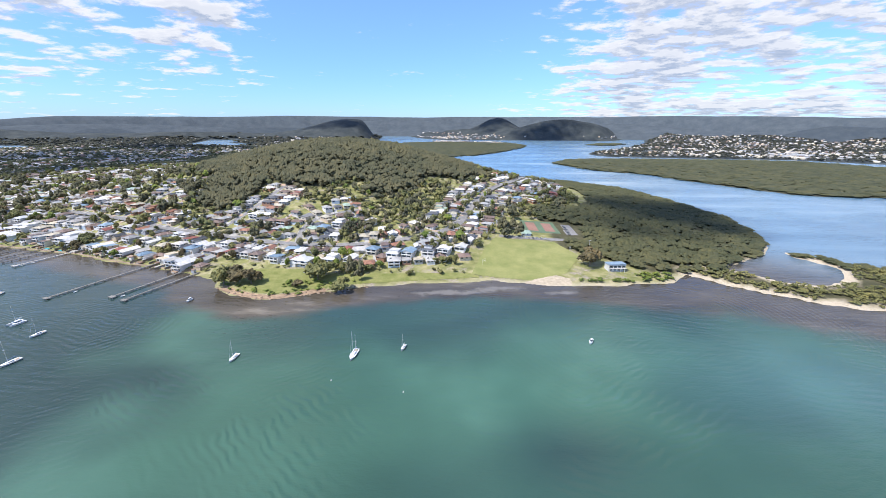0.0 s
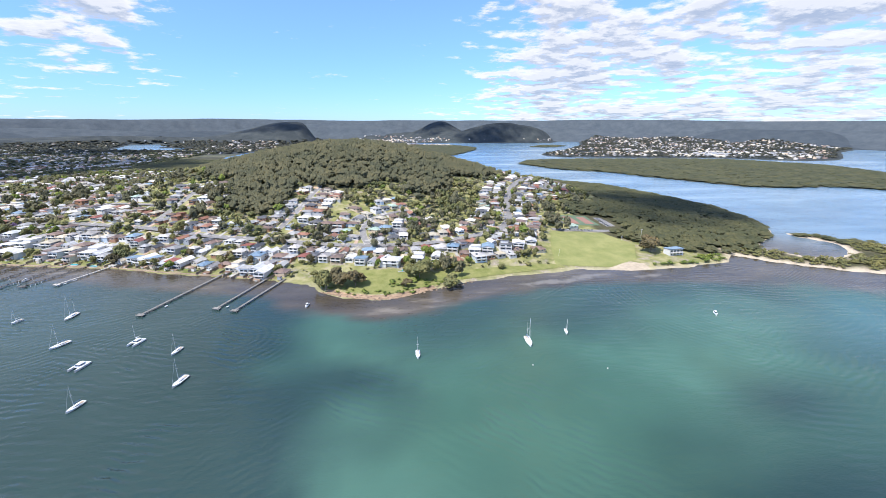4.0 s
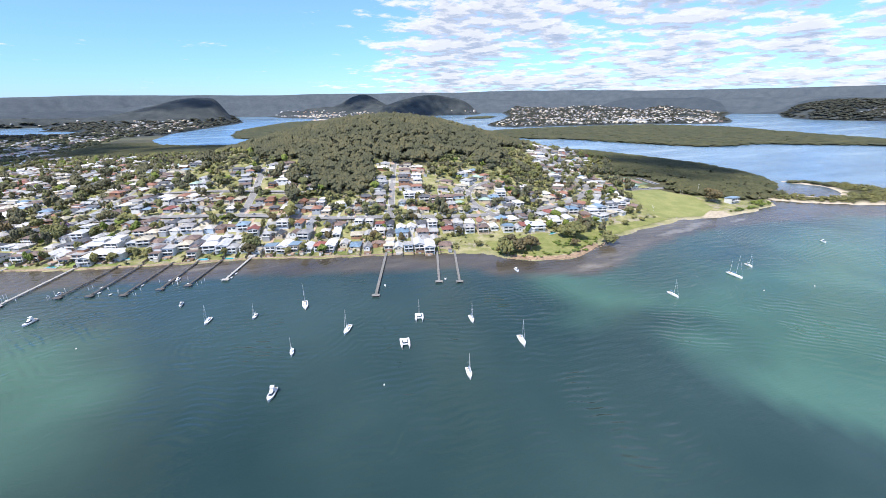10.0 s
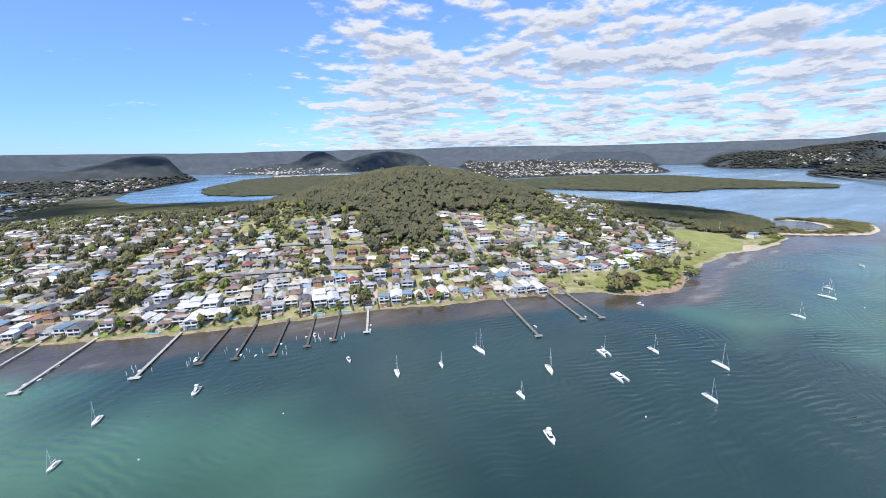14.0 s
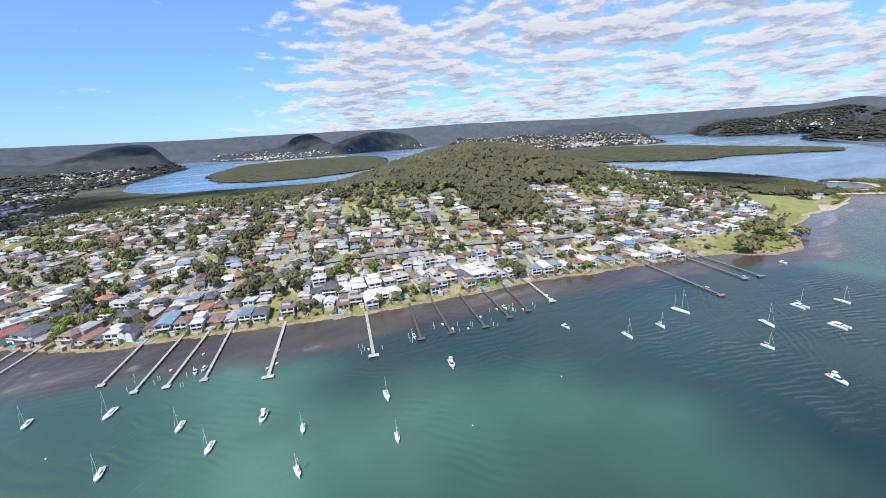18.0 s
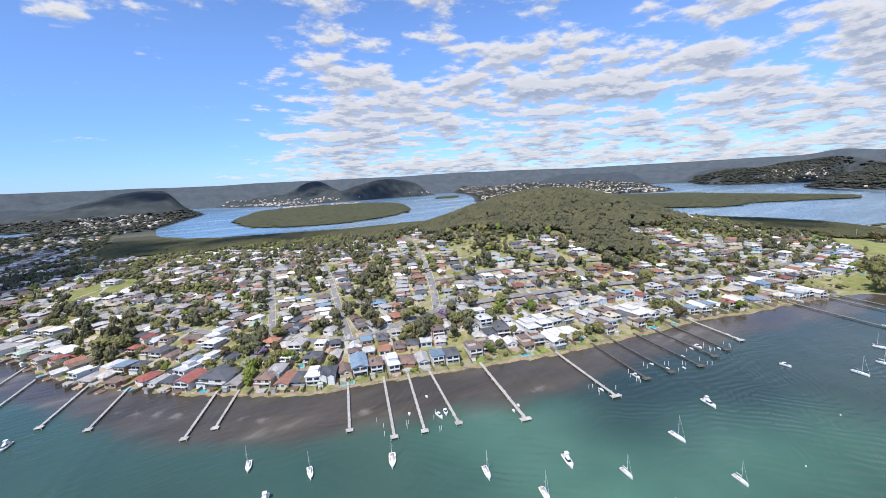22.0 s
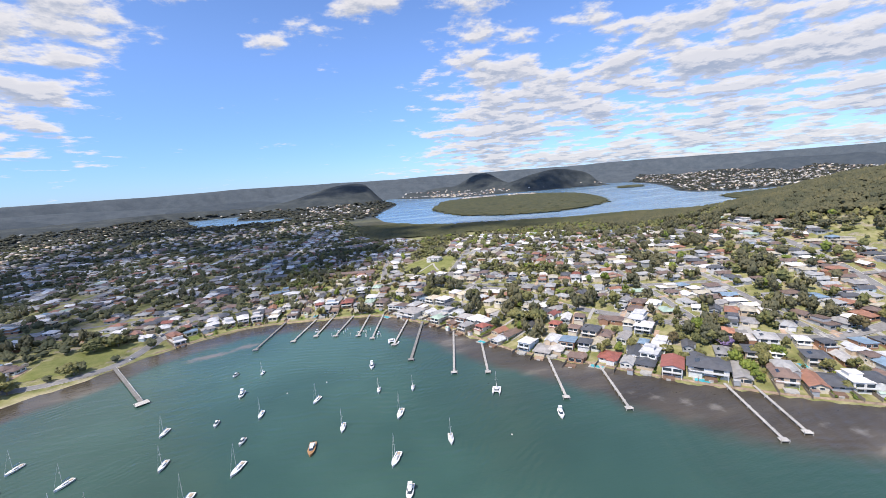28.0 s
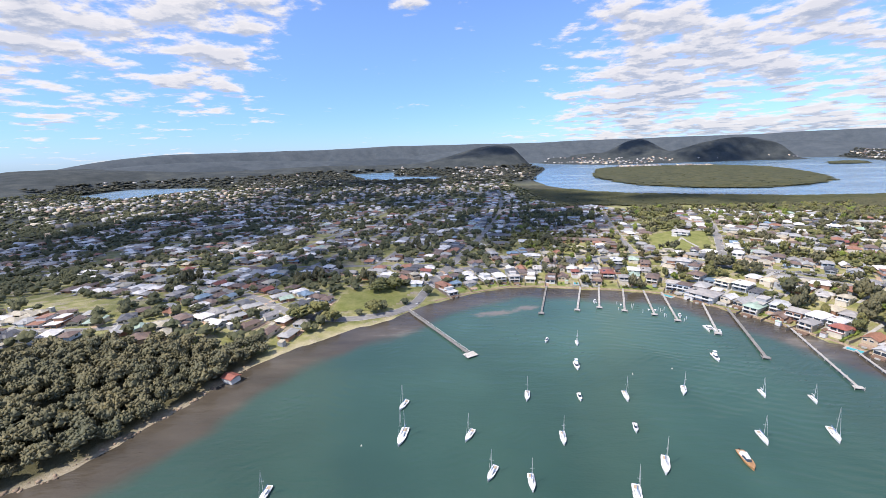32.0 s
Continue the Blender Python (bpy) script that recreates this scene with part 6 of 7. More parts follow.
    me = array_mesh(name, np.concatenate(vs), np.concatenate(fs), mat)
    me.polygons.foreach_set("use_smooth", np.ones(len(me.polygons), bool))
    return tagged(new(name, me), label, category, kind="stuff")


def scatter(x0, x1, y0, y1, step, seed, jitter=0.45):
    rng = np.random.default_rng(seed)
    xx, yy = np.meshgrid(np.arange(x0, x1, step), np.arange(y0, y1, step))
    x, y = xx.ravel() + rng.uniform(-jitter, jitter, xx.size) * step, yy.ravel() + rng.uniform(-jitter, jitter, xx.size) * step
    return x, y, rng


def canopy(seed, lobes, flat=0.62, size=0.30):
    """A closed rounded crown of about radius 1 for woods seen from above: one broad core with many small leafy domes on it."""
    rng = np.random.default_rng(seed)
    iv, jf = ico(0)
    jf = jf[iv[jf][:, :, 2].max(1) > -0.2]
    vs, fs = [iv * 0.80 * rng.uniform(0.80, 1.14, (len(iv), 1)) * (1, 1, flat * 0.8) + (0, 0, 0.36)], [jf]
    n = len(iv)
    ring = np.arange(6) * math.pi / 3
    for k in range(lobes):
        a, r = k * 2.4 + rng.uniform(-0.6, 0.6), 0.80 * math.sqrt((k + 0.4) / lobes)
        rad = size * rng.uniform(0.65, 1.35)
        c = np.array([r * math.cos(a), r * math.sin(a), 0.34 + 0.34 * (1 - r * r) + rng.uniform(-0.06, 0.12)])
        q = ring + rng.uniform(0, 1)
        w = rad * rng.uniform(0.75, 1.2, 6)
        low = np.stack([w * np.cos(q), w * np.sin(q), rng.uniform(-0.25, 0.1, 6) * rad], 1) + c
        top = c + np.array([rng.uniform(-0.2, 0.2) * rad, rng.uniform(-0.2, 0.2) * rad, rad * flat * rng.uniform(0.9, 1.3)])
        vs += [low, top[None]]
        fs.append(np.array([(i, (i + 1) % 6, 6) for i in range(6)]) + n)
        n += 7
    v = np.concatenate(vs)
    v[:, 2] -= v[:, 2].min()
    return v, np.concatenate(fs)


FOREST_T = [canopy(s, 17) for s in range(8)]
HILL_T = [canopy(90 + s, 12, 0.66, 0.33) for s in range(8)]
THICKET_T = [canopy(110 + s, 9, 0.55, 0.36) for s in range(6)]
FLAT_T = [canopy(130 + s, 5, 0.5, 0.45) for s in range(6)]
MID_T = [crown(20 + s, 2, 6, 0.34, tuft=4) for s in range(5)]
LOW_T = [crown(40 + s, 1, 4, 0.42, tuft=4, flat=0.8) for s in range(5)]
HOUSE_XY = np.concatenate([np.stack([lot_x, lot_y], 1), BLOCK_PTS])


def lot_gap(x, y):
    out = np.empty(len(x))
    for k in range(0, len(x), 2000):
        out[k:k + 2000] = np.sqrt(((x[k:k + 2000, None] - HOUSE_XY[None, :, 0]) ** 2 + (y[k:k + 2000, None] - HOUSE_XY[None, :, 1]) ** 2).min(1))
    return out


# the hill forest
x, y, rng = scatter(-520, 130, 470, 1220, 6.3, 11, 0.8)
k = hill_wood(x, y) & (y < 1250) & (shore_dist(x, y) > 6) & (lot_gap(x, y) > 9)
x, y = x[k], y[k]
wood("hill_forest", x, y, ground(x, y), rng.uniform(3.6, 6.0, len(x)), rng.uniform(9.5, 12.5, len(x)) + 2.5 * (rng.random(len(x)) < 0.06), HILL_T, MAT["leaf_hill"], "dense olive-green eucalypt forest covering the hill", "forest", 2)
# mangroves on the point and along the back channel
x, y, rng = scatter(-870, 440, 366, 1700, 8.2, 12, 0.9)
d = shore_dist(x, y)
k = marsh_wood(x, y) & (d > 2) & (poly_dist(x, y, FIELD) < -5) & ~((x > 56) & (x < 165) & (y > 438) & (y < 512)) & (lot_gap(x, y) > 10) & ~hill_wood(x, y)
k &= np.hypot(x - 162, y - 361) > 14
x, y, d = x[k], y[k], d[k]
tall = np.where((x < 300) & (x > 100) & (y < 600), 1.4 + 0.25 * waves(x, y, 40, 5), 1.0)
wood("mangroves", x, y, ground(x, y, d) - 1.3, rng.uniform(5.6, 8.0, len(x)), rng.uniform(4.8, 6.8, len(x)) * tall, THICKET_T, MAT["mangrove"], "low dark green mangrove thicket on the tidal flats", "mangroves", 3)
# scrub of the sand spit
x, y, rng = scatter(220, 446, 272, 430, 5.2, 13)
d = poly_dist(x, y, SPIT)
k = (d > 5.5) & (waves(x, y, 20, 4) > -0.6)
x, y = x[k], y[k]
wood("spit_scrub", x, y, ground(x, y), rng.uniform(2.0, 4.0, len(x)), rng.uniform(1.6, 4.2, len(x)), MID_T, MAT["leaf_thing"], "low green scrub along the sand spit", "scrub", 4)
# marsh and islands across the channels
for name, poly, step, seed in (("marsh_mangroves", MARSH, 15.0, 14), ("island_mangroves", ISLAND, 19.0, 15), ("islet_mangroves", ISLET, 16.0, 16)):
    p = np.array(poly)
    x, y, rng = scatter(p[:, 0].min(), p[:, 0].max(), p[:, 1].min(), p[:, 1].max(), step, seed)
    d = poly_dist(x, y, poly)
    k = (d > 4) & ~((y > 2880) & (x > -150) & (name == "island_mangroves"))
    x, y = x[k], y[k]
    wood(name, x, y, ground(x, y) - 1.4, rng.uniform(0.95, 1.35, len(x)) * step, rng.uniform(4, 7, len(x)), FLAT_T, MAT["mangrove"], "flat olive-green mangrove island across the channel", "mangroves", seed)
# bush and garden trees of the western suburb and the far shores
for x0, x1, y0, y1, step, templates, seed in ((-1900, -830, 640, 1420, 11.0, THICKET_T, 17), (-2700, -1900, 640, 1420, 21.0, LOW_T, 27), (-2700, -830, 1420, 2350, 22.0, LOW_T, 28)):
    x, y, rng = scatter(x0, x1, y0, y1, step, seed)
    d = shore_dist(x, y)
    k = (d > 8) & (lot_gap(x, y) > 8.2) & (road_gap(x, y) > 5.0) & ~((x > -1010) & (y < 1090)) & (waves(x, y, 75, 9) > -0.75) & (poly_dist(x, y, BAY_GREEN) < -6) & ~marsh_wood(x, y) & ~((x < -1190) & (y < 702 + (x + 1215) * 0.25))
    x, y, d = x[k], y[k], d[k]
    wood("suburb_trees", x, y, ground(x, y, d), rng.uniform(0.28, 0.52, len(x)) * step, rng.uniform(5, 11, len(x)), templates, MAT["leaf_shade"], "dark garden and street trees among the western houses", "trees", seed)
x, y, rng = scatter(600, 3300, 1500, 3900, 25.0, 18)
d = shore_dist(x, y)
k = (d > 15) & (np.hypot(x - CENTRE[0], y - CENTRE[1]) < 4100) & (poly_dist(x, y, TOWN) > 5) & (ground(x, y, d) < 95) & (waves(x, y, 150, 3) > -0.7) & (poly_dist(x, y, MARSH) < -5)
x, y, d = x[k], y[k], d[k]
wood("town_trees", x, y, ground(x, y, d), rng.uniform(5, 12, len(x)), rng.uniform(5, 12, len(x)), LOW_T, MAT["farwood"], "dark trees among the houses of the far town", "trees", 7)
x, y, rng = scatter(-3400, -500, 2100, 4000, 40.0, 19)
d = shore_dist(x, y)
k = (d > 10) & (np.hypot(x - CENTRE[0], y - CENTRE[1]) < 4100)
x, y, d = x[k], y[k], d[k]
k = ground(x, y, d) < 26
x, y, d = x[k], y[k], d[k]
wood("far_bush", x, y, ground(x, y, d), rng.uniform(14, 26, len(x)), rng.uniform(8, 16, len(x)), LOW_T, MAT["farwood"], "dark bushland on the far western shores", "bush", 8)
x, y, rng = scatter(1590, 3500, 300, 2300, 22.0, 29)
d = shore_dist(x, y)
k = (d > 8) & (np.maximum(poly_dist(x, y, HEAD_A), poly_dist(x, y, HEAD_B)) > 8) & (waves(x, y, 120, 4) > -0.8)
x, y, d = x[k], y[k], d[k]
wood("head_bush", x, y, ground(x, y, d), rng.uniform(13, 20, len(x)), rng.uniform(7, 12, len(x)), LOW_T, MAT["farwood"], "dark bushland on the far eastern headlands", "bush", 13)
# the wooded headland in the west
x, y, rng = scatter(-1560, -1205, 440, 720, 7.2, 20)
d = shore_dist(x, y)
k = (d > 3.5) & (lot_gap(x, y) > 10) & (road_gap(x, y) > 7) & (y < 696 + (x + 1215) * 0.25)
x, y, d = x[k], y[k], d[k]
HEAD_T = [crown(60 + s, 4, 16, 0.24, 0, tuft=5) for s in range(5)]
FINE_T = [crown(70 + s, 5, 24, 0.17, 0, tuft=4) for s in range(5)]
gap = waves(x, y, 34, 5) > -0.8
x, y, d = x[gap], y[gap], d[gap]
near = x > -1345
for k, templates, lo, hi in ((near, FINE_T, 3.6, 6.6), (~near, FOREST_T, 4.2, 7.0)):
    wood("headland_wood", x[k], y[k], ground(x[k], y[k], d[k]), rng.uniform(lo, hi, int(k.sum())), rng.uniform(8.5, 12.5, int(k.sum())), templates, MAT["leaf_grey"], "grey-green eucalypts crowding the rocky headland", "forest", 9)

# the tall groves between the houses
grng = np.random.default_rng(31)
x, y = np.repeat(GROVES[:, 0], 6) + grng.normal(size=6 * len(GROVES)) * 7.5, np.repeat(GROVES[:, 1], 6) + grng.normal(size=6 * len(GROVES)) * 7.5
k = (shore_dist(x, y) > 5) & (lot_gap(x, y) > 6.5) & (road_gap(x, y) > 4.5)
x, y = x[k], y[k]
wood("grove_trees", x, y, ground(x, y), grng.uniform(3.4, 5.8, len(x)), grng.uniform(10, 17, len(x)), HEAD_T, MAT["leaf"], "tall eucalypts standing in groves between the houses", "trees", 14)

# trees and shrubs of the near gardens
x, y, rng = scatter(-1010, 210, 330, 1200, 9.8, 21)
d = shore_dist(x, y)
k = (d > 7) & (lot_gap(x, y) > 7.0) & (road_gap(x, y) > 4.8) & ~hill_wood(x, y) & ~marsh_wood(x, y) & (poly_dist(x, y, FIELD) < -5) & (poly_dist(x, y, VILLA_LAWN) < -1) & (poly_dist(x, y, PARK) < -2) & ~((x > 60) & (y < 520))
k &= (waves(x, y, 60, 11) + 0.8 * waves(x, y, 24, 12) > -0.55) & ~((d < 48) & (x < -200) & (rng.random(len(x)) < 0.45))
gx, gy, gd = x[k], y[k], d[k]
grove = np.where((gd < 190) & (gx > -960))[0]
order = grove[np.argsort(gd[grove])][:250]
rest = np.setdiff1d(np.arange(len(gx)), order)
gr, gh, tint = rng.uniform(3.0, 6.2, len(rest)), rng.uniform(5, 13, len(rest)), rng.random(len(rest))
for lo, hi, key, look_ in ((0.0, 0.50, "leaf_garden", "mixed green"), (0.50, 0.93, "leaf", "grey-green eucalypt"), (0.93, 1.01, "leaf_bright", "bright green")):
    q = (tint >= lo) & (tint < hi)
    wood("garden_trees", gx[rest][q], gy[rest][q], ground(gx[rest][q], gy[rest][q]), gr[q], gh[q], MID_T + FOREST_T[:2], MAT[key], look_ + " garden trees between the hillside houses", "trees", 10)
x, y, rng = scatter(-1060, 210, 335, 1120, 7.5, 22)
d = shore_dist(x, y)
k = (d > 5) & (lot_gap(x, y) > 8.4) & (road_gap(x, y) > 5.2) & ~hill_wood(x, y) & ~marsh_wood(x, y) & (poly_dist(x, y, FIELD) < -5) & (poly_dist(x, y, VILLA_LAWN) < -1) & (poly_dist(x, y, PARK) < -1) & ~((x > 60) & (y < 520)) & (rng.random(len(x)) < 0.55)
x, y = x[k], y[k]
wood("garden_shrubs", x, y, ground(x, y), rng.uniform(1.1, 2.9, len(x)), rng.uniform(1.2, 4.2, len(x)), LOW_T, MAT["leaf_thing"], "clipped shrubs and hedges in the gardens", "shrubs", 11)
x, y, rng = scatter(-190, 30, 298, 345, 5.0, 23)
d = shore_dist(x, y)
k = (d > 3) & (((d < 12) & (x < -75) & (rng.random(len(x)) < 0.55)) | ((np.hypot((x + 112) / 26, (y - 322) / 11) < 1) & (rng.random(len(x)) < 0.8)))
x, y = x[k], y[k]
x2, y2, rng2 = scatter(112, 218, 322, 352, 5.5, 24)
k2 = (shore_dist(x2, y2) > 3.5) & (rng2.random(len(x2)) < 0.8) & ((x2 > 172) | (y2 < 336)) & ~((x2 > 143) & (x2 < 150))
wood("shore_scrub", x2[k2], y2[k2], ground(x2[k2], y2[k2]), rng2.uniform(2.6, 4.8, int(k2.sum())), rng2.uniform(2.0, 4.4, int(k2.sum())), MID_T, MAT["leaf_bright"], "thick green bushes along the shore by the field", "shrubs", 16)
wood("shore_scrub", x, y, ground(x, y), rng.uniform(1.2, 2.8, len(x)), rng.uniform(1.0, 2.6, len(x)), LOW_T, MAT["leaf_bright"], "bright green scrub on the rocky point", "shrubs", 12)

hx_, hy_ = [], []
hr = random.Random(44)
for lx, ly, turn, row in LOTS:
    if row == "water" and hr.random() < 0.4:
        a = radians(turn)
        for t in np.arange(-13, 12, 1.6):
            hx_.append(lx + 5.2 * math.cos(a) - t * math.sin(a) + hr.uniform(-0.3, 0.3)), hy_.append(ly + 5.2 * math.sin(a) + t * math.cos(a))
x, y = np.array(hx_), np.array(hy_)
k = (shore_dist(x, y) > 3) & (road_gap(x, y) > 5)
x, y = x[k], y[k]
wood("hedges", x, y, ground(x, y) - 0.2, np.full(len(x), 1.15), np.random.default_rng(45).uniform(1.4, 2.6, len(x)), LOW_T, MAT["leaf_bright"], "green garden hedges between the waterfront lots", "hedges", 15)

TREE_T = [crown(80 + s, 5, 30, 0.185, 0, tuft=5) for s in range(6)]
TREE_M = {(i, k): array_mesh("crown", v, f, MAT[k]) for i, (v, f) in enumerate(TREE_T) for k in ("leaf_thing", "leaf_bronze", "leaf_bright", "leaf_purple")}


def trunk_shape(seed):
    rng = random.Random(seed)
    s = Shape().tube((0, 0, -0.8), (0.1, 0.05, 0.45), 0.045, 0.032)
    for i in range(4):
        a = i * 1.6 + rng.uniform(-0.4, 0.4)
        s.tube((0.1, 0.05, 0.40), (0.1 + 0.3 * math.cos(a), 0.05 + 0.3 * math.sin(a), 0.8), 0.026, 0.012, 5)
    return s.mesh("trunk", MAT["bark"])


TRUNK_M = [trunk_shape(i) for i in range(3)]
TREE_LABEL = {"leaf_thing": "spreading dark green tree in a garden", "leaf_bronze": "bronze-green casuarina tree by the shore", "leaf_bright": "light green leafy garden tree", "leaf_purple": "jacaranda tree in purple blossom"}


def put_tree(x, y, radius, height, i, kind, label=""):
    root = tagged(new("tree"), label or TREE_LABEL[kind], "tree", "trees of the gardens and reserve")
    root.matrix_basis = pose(x, y, ground1(x, y), 0, 0, (i * 67) % 360)
    top = float(TREE_T[i % 6][0][:, 2].max())
    part("trunk", TRUNK_M[i % 3], None, root, m=Matrix.Diagonal((radius * 1.2, radius * 1.2, height * 0.62, 1)))
    part("crown", TREE_M[(i % 6, kind)], None, root, m=Matrix.Translation((0, 0, height * 0.2)) @ Matrix.Diagonal((radius, radius, height * 0.8 / top, 1)))
    return root


TRNG = random.Random(5)
for i, j in enumerate(order):
    put_tree(float(gx[j]), float(gy[j]), TRNG.uniform(2.6, 5.4), TRNG.uniform(5, 11.5), i, TRNG.choice(["leaf_thing"] * 4 + ["leaf_bright", "leaf_bronze"]))
# the trees that stand out on the point, the reserve and the waterfront
POINT_TREES = [(-83, 311, 6.5, 11, "leaf_thing"), (-108, 330, 7.5, 16, "leaf_thing"), (-104, 341, 6.0, 13, "leaf_thing"), (-117, 338, 5.5, 12, "leaf_thing"), (-163, 324, 8.0, 13, "leaf_bronze"), (-187, 323, 7.5, 14, "leaf_thing"), (-175, 327, 7.5, 14, "leaf_bronze"), (-121, 316, 4.0, 7, "leaf_bronze"), (-30, 345, 3.0, 4.5, "leaf_thing"), (-2, 349, 2.6, 4, "leaf_thing"), (140, 369, 8.5, 15, "leaf_bronze"), (147, 376, 8.0, 15, "leaf_bronze"), (-389, 428, 5.5, 14, "leaf_thing"), (-395, 438, 5.0, 12, "leaf_thing")]
BAY_TREES = [(-353, 470, 5.8, 13, "leaf_thing"), (-559, 523, 6.4, 12, "leaf_thing"), (-587, 558, 5.5, 10, "leaf_thing"), (-613, 561, 5.0, 10, "leaf_bronze"), (-704, 592, 5.2, 10, "leaf_thing"), (-719, 549, 3.2, 7, "leaf_bright"), (-715, 557, 3.6, 8, "leaf_bright"), (-712, 568, 4.2, 9, "leaf_bright"), (-696, 566, 5.0, 10, "leaf_thing"), (-687, 562, 4.5, 9, "leaf_bright"), (-683, 604, 5.0, 9, "leaf_thing"),
             (-393, 418, 5.5, 11, "leaf_bronze"), (-788, 678, 6.0, 12, "leaf_thing"), (-777, 716, 5.5, 12, "leaf_thing"), (-764, 696, 5.0, 10, "leaf_thing"), (-824, 823, 5.5, 8, "leaf_bright"), (-815, 762, 5.5, 10, "leaf_thing"), (-835, 750, 4.5, 8, "leaf_thing"), (-1150, 755, 6.5, 9, "leaf_thing"), (-1140, 805, 9.0, 12, "leaf_thing"), (-1155, 800, 8.0, 11, "leaf_thing"), (-1195, 745, 8.0, 12, "leaf_thing"), (-1205, 735, 8.5, 13, "leaf_thing"), (-1180, 735, 6.5, 10, "leaf_thing"), (-800, 690, 8.0, 12, "leaf_thing"), (-702, 583, 4.0, 8, "leaf_purple"), (-560, 540, 4.0, 7, "leaf_purple")]
for i, (tx, ty, r, h, kind) in enumerate(POINT_TREES + BAY_TREES):
    put_tree(tx, ty, r * 1.3, h * 1.1, i, kind)

# ---- rocks along the open shores ----
ROCK_M = []
for s in range(4):
    rr = np.random.default_rng(s)
    iv, jf = ico(0)
    ROCK_M.append(array_mesh("rock", iv * rr.uniform(0.6, 1.2, (len(iv), 1)) * (1.2, 0.9, 0.55), jf, MAT["rock"]))
rrng = random.Random(9)
shore_rocks = [along([(-60, 322), (-111, 306), (-137, 296), (-167, 305), (-190, 319)], 2.4), along([(-1217, 672), (-1238, 620), (-1257, 585), (-1275, 569), (-1320, 519)], 2.2)]
for xs, ys, ux, uy in shore_rocks:
    for px, py in zip(xs, ys):
        o = rrng.uniform(-3.0, 4.0)
        r = tagged(new("rock", ROCK_M[rrng.randrange(4)]), "brown sandstone rock at the water's edge", "rock", "rocks of the shore")
        s = rrng.uniform(0.5, 1.5)
        qx, qy = px + rrng.uniform(-1.5, 1.5), py + o
        r.matrix_basis = pose(qx, qy, max(ground1(qx, qy), -0.3) + 0.1 * s, 0, 0, rrng.uniform(0, 360)) @ Matrix.Diagonal((s, s, s, 1))


# ---- jetties ----
POST_M = {k: Shape().tube((0, 0, -2.2), (0, 0, 1.75), 0.16, 0.14, 7).mesh("post", MAT[k]) for k in ("timber_pale", "timber_dark", "timber_grey")}
PILE_M = Shape().tube((0, 0, -2.5), (0, 0, 2.7), 0.17, 0.15, 8).tube((0, 0, 2.7), (0, 0, 2.95), 0.19, 0.06, 8).mesh("mooring_post", MAT["frame"])
JETTY_LABEL = {"timber_pale": "long pale weathered timber jetty over the weed flats", "timber_dark": "long dark timber jetty on stout piles", "timber_grey": "long grey timber jetty with a landing platform"}


def put_jetty(x0, y0, x1, y1, kind, width=1.7, head=5.0, railed=False, pad=""):
    a, b = Vector((x0, y0, 0)), Vector((x1, y1, 0))
    length, ang = (b - a).length + 4, math.degrees(math.atan2(y1 - y0, x1 - x0))
    root = tagged(new("jetty"), JETTY_LABEL[kind], "jetty", "jetties of the bay")
    start = a - (b - a).normalized() * 4
    root.matrix_basis = pose(start.x, start.y, 0, 0, 0, ang)
    deck = Shape()
    n = int(length / 1.2)
    rings = []
    for i in range(n):
        a0, a1 = i * length / n, (i + 1) * length / n
        rings += [[(x, -width / 2, 1.10), (x, width / 2, 1.10), (x, width / 2, z), (x, -width / 2, z)] for x, z in ((a0, 1.2), (a1 - 0.1, 1.2), (a1 - 0.095, 1.15), (a1 - 0.005, 1.15))]
    deck.loft(rings)
    part("deck", deck, MAT[kind], root)
    for side in (-1, 1):
        part("beam", Shape().box(0, length, side * width * 0.36 - 0.09, side * width * 0.36 + 0.09, 0.85, 1.098), MAT["timber_dark" if kind == "timber_dark" else kind], root)
    if head:
        part("platform", Shape().box(length - 0.5, length + (5.5 if pad else 2.6), -head / 2, head / 2, 1.0, 1.17), MAT[pad or kind], root, "pale landing platform" if pad else "")
        for y in (-head / 2 + 0.2, head / 2 - 0.2):
            part("post", POST_M[kind], None, root, m=pose(length + 2.3, y, 0.25))
    for i in range(1, int(length / 6.5) + 1):
        for side in (-1, 1):
            part("post", POST_M[kind], None, root, m=pose(i * 6.5 - 1, side * (width / 2 - 0.05), 0))
    if railed:
        r = Shape()
        for i in range(int(length / 2.5)):
            r.box(i * 2.5, i * 2.5 + 0.1, width / 2 - 0.1, width / 2, 1.2, 2.2)
        r.box(0, length, width / 2 - 0.1, width / 2, 2.15, 2.25).box(0, length, width / 2 - 0.08, width / 2 - 0.03, 1.65, 1.72)
        part("railing", r, MAT["frame"], root)
    return root


JETTY_BAY = [(-842, 671, -855, 628), (-810, 625, -826, 580), (-786, 601, -802, 557), (-738, 552, -758, 509), (-726, 544, -743, 509), (-666, 504, -685, 457),
             (-644, 495, -669, 436), (-629, 488, -654, 430), (-615, 482, -636, 424), (-581, 467, -606, 403), (-527, 445, -549, 385)]
JETTY_EAST = [(-495, 435, -516, 384), (-477, 430, -496, 378), (-454, 424, -474, 370), (-434, 420, -452, 370), (-415, 415, -434, 369), (-392, 411, -409, 369),
              (-282, 370, -310, 295), (-239, 356, -261, 298), (-225, 349, -247, 292)]
JETTY_WEST = [(-999, 808, -1017, 747), (-969, 803, -987, 752), (-953, 800, -968, 756), (-933, 795, -951, 748), (-917, 789, -932, 739), (-904, 783, -921, 727),
              (-884, 758, -906, 704), (-873, 743, -899, 670), (-853, 710, -876, 637)]
JRNG = random.Random(3)
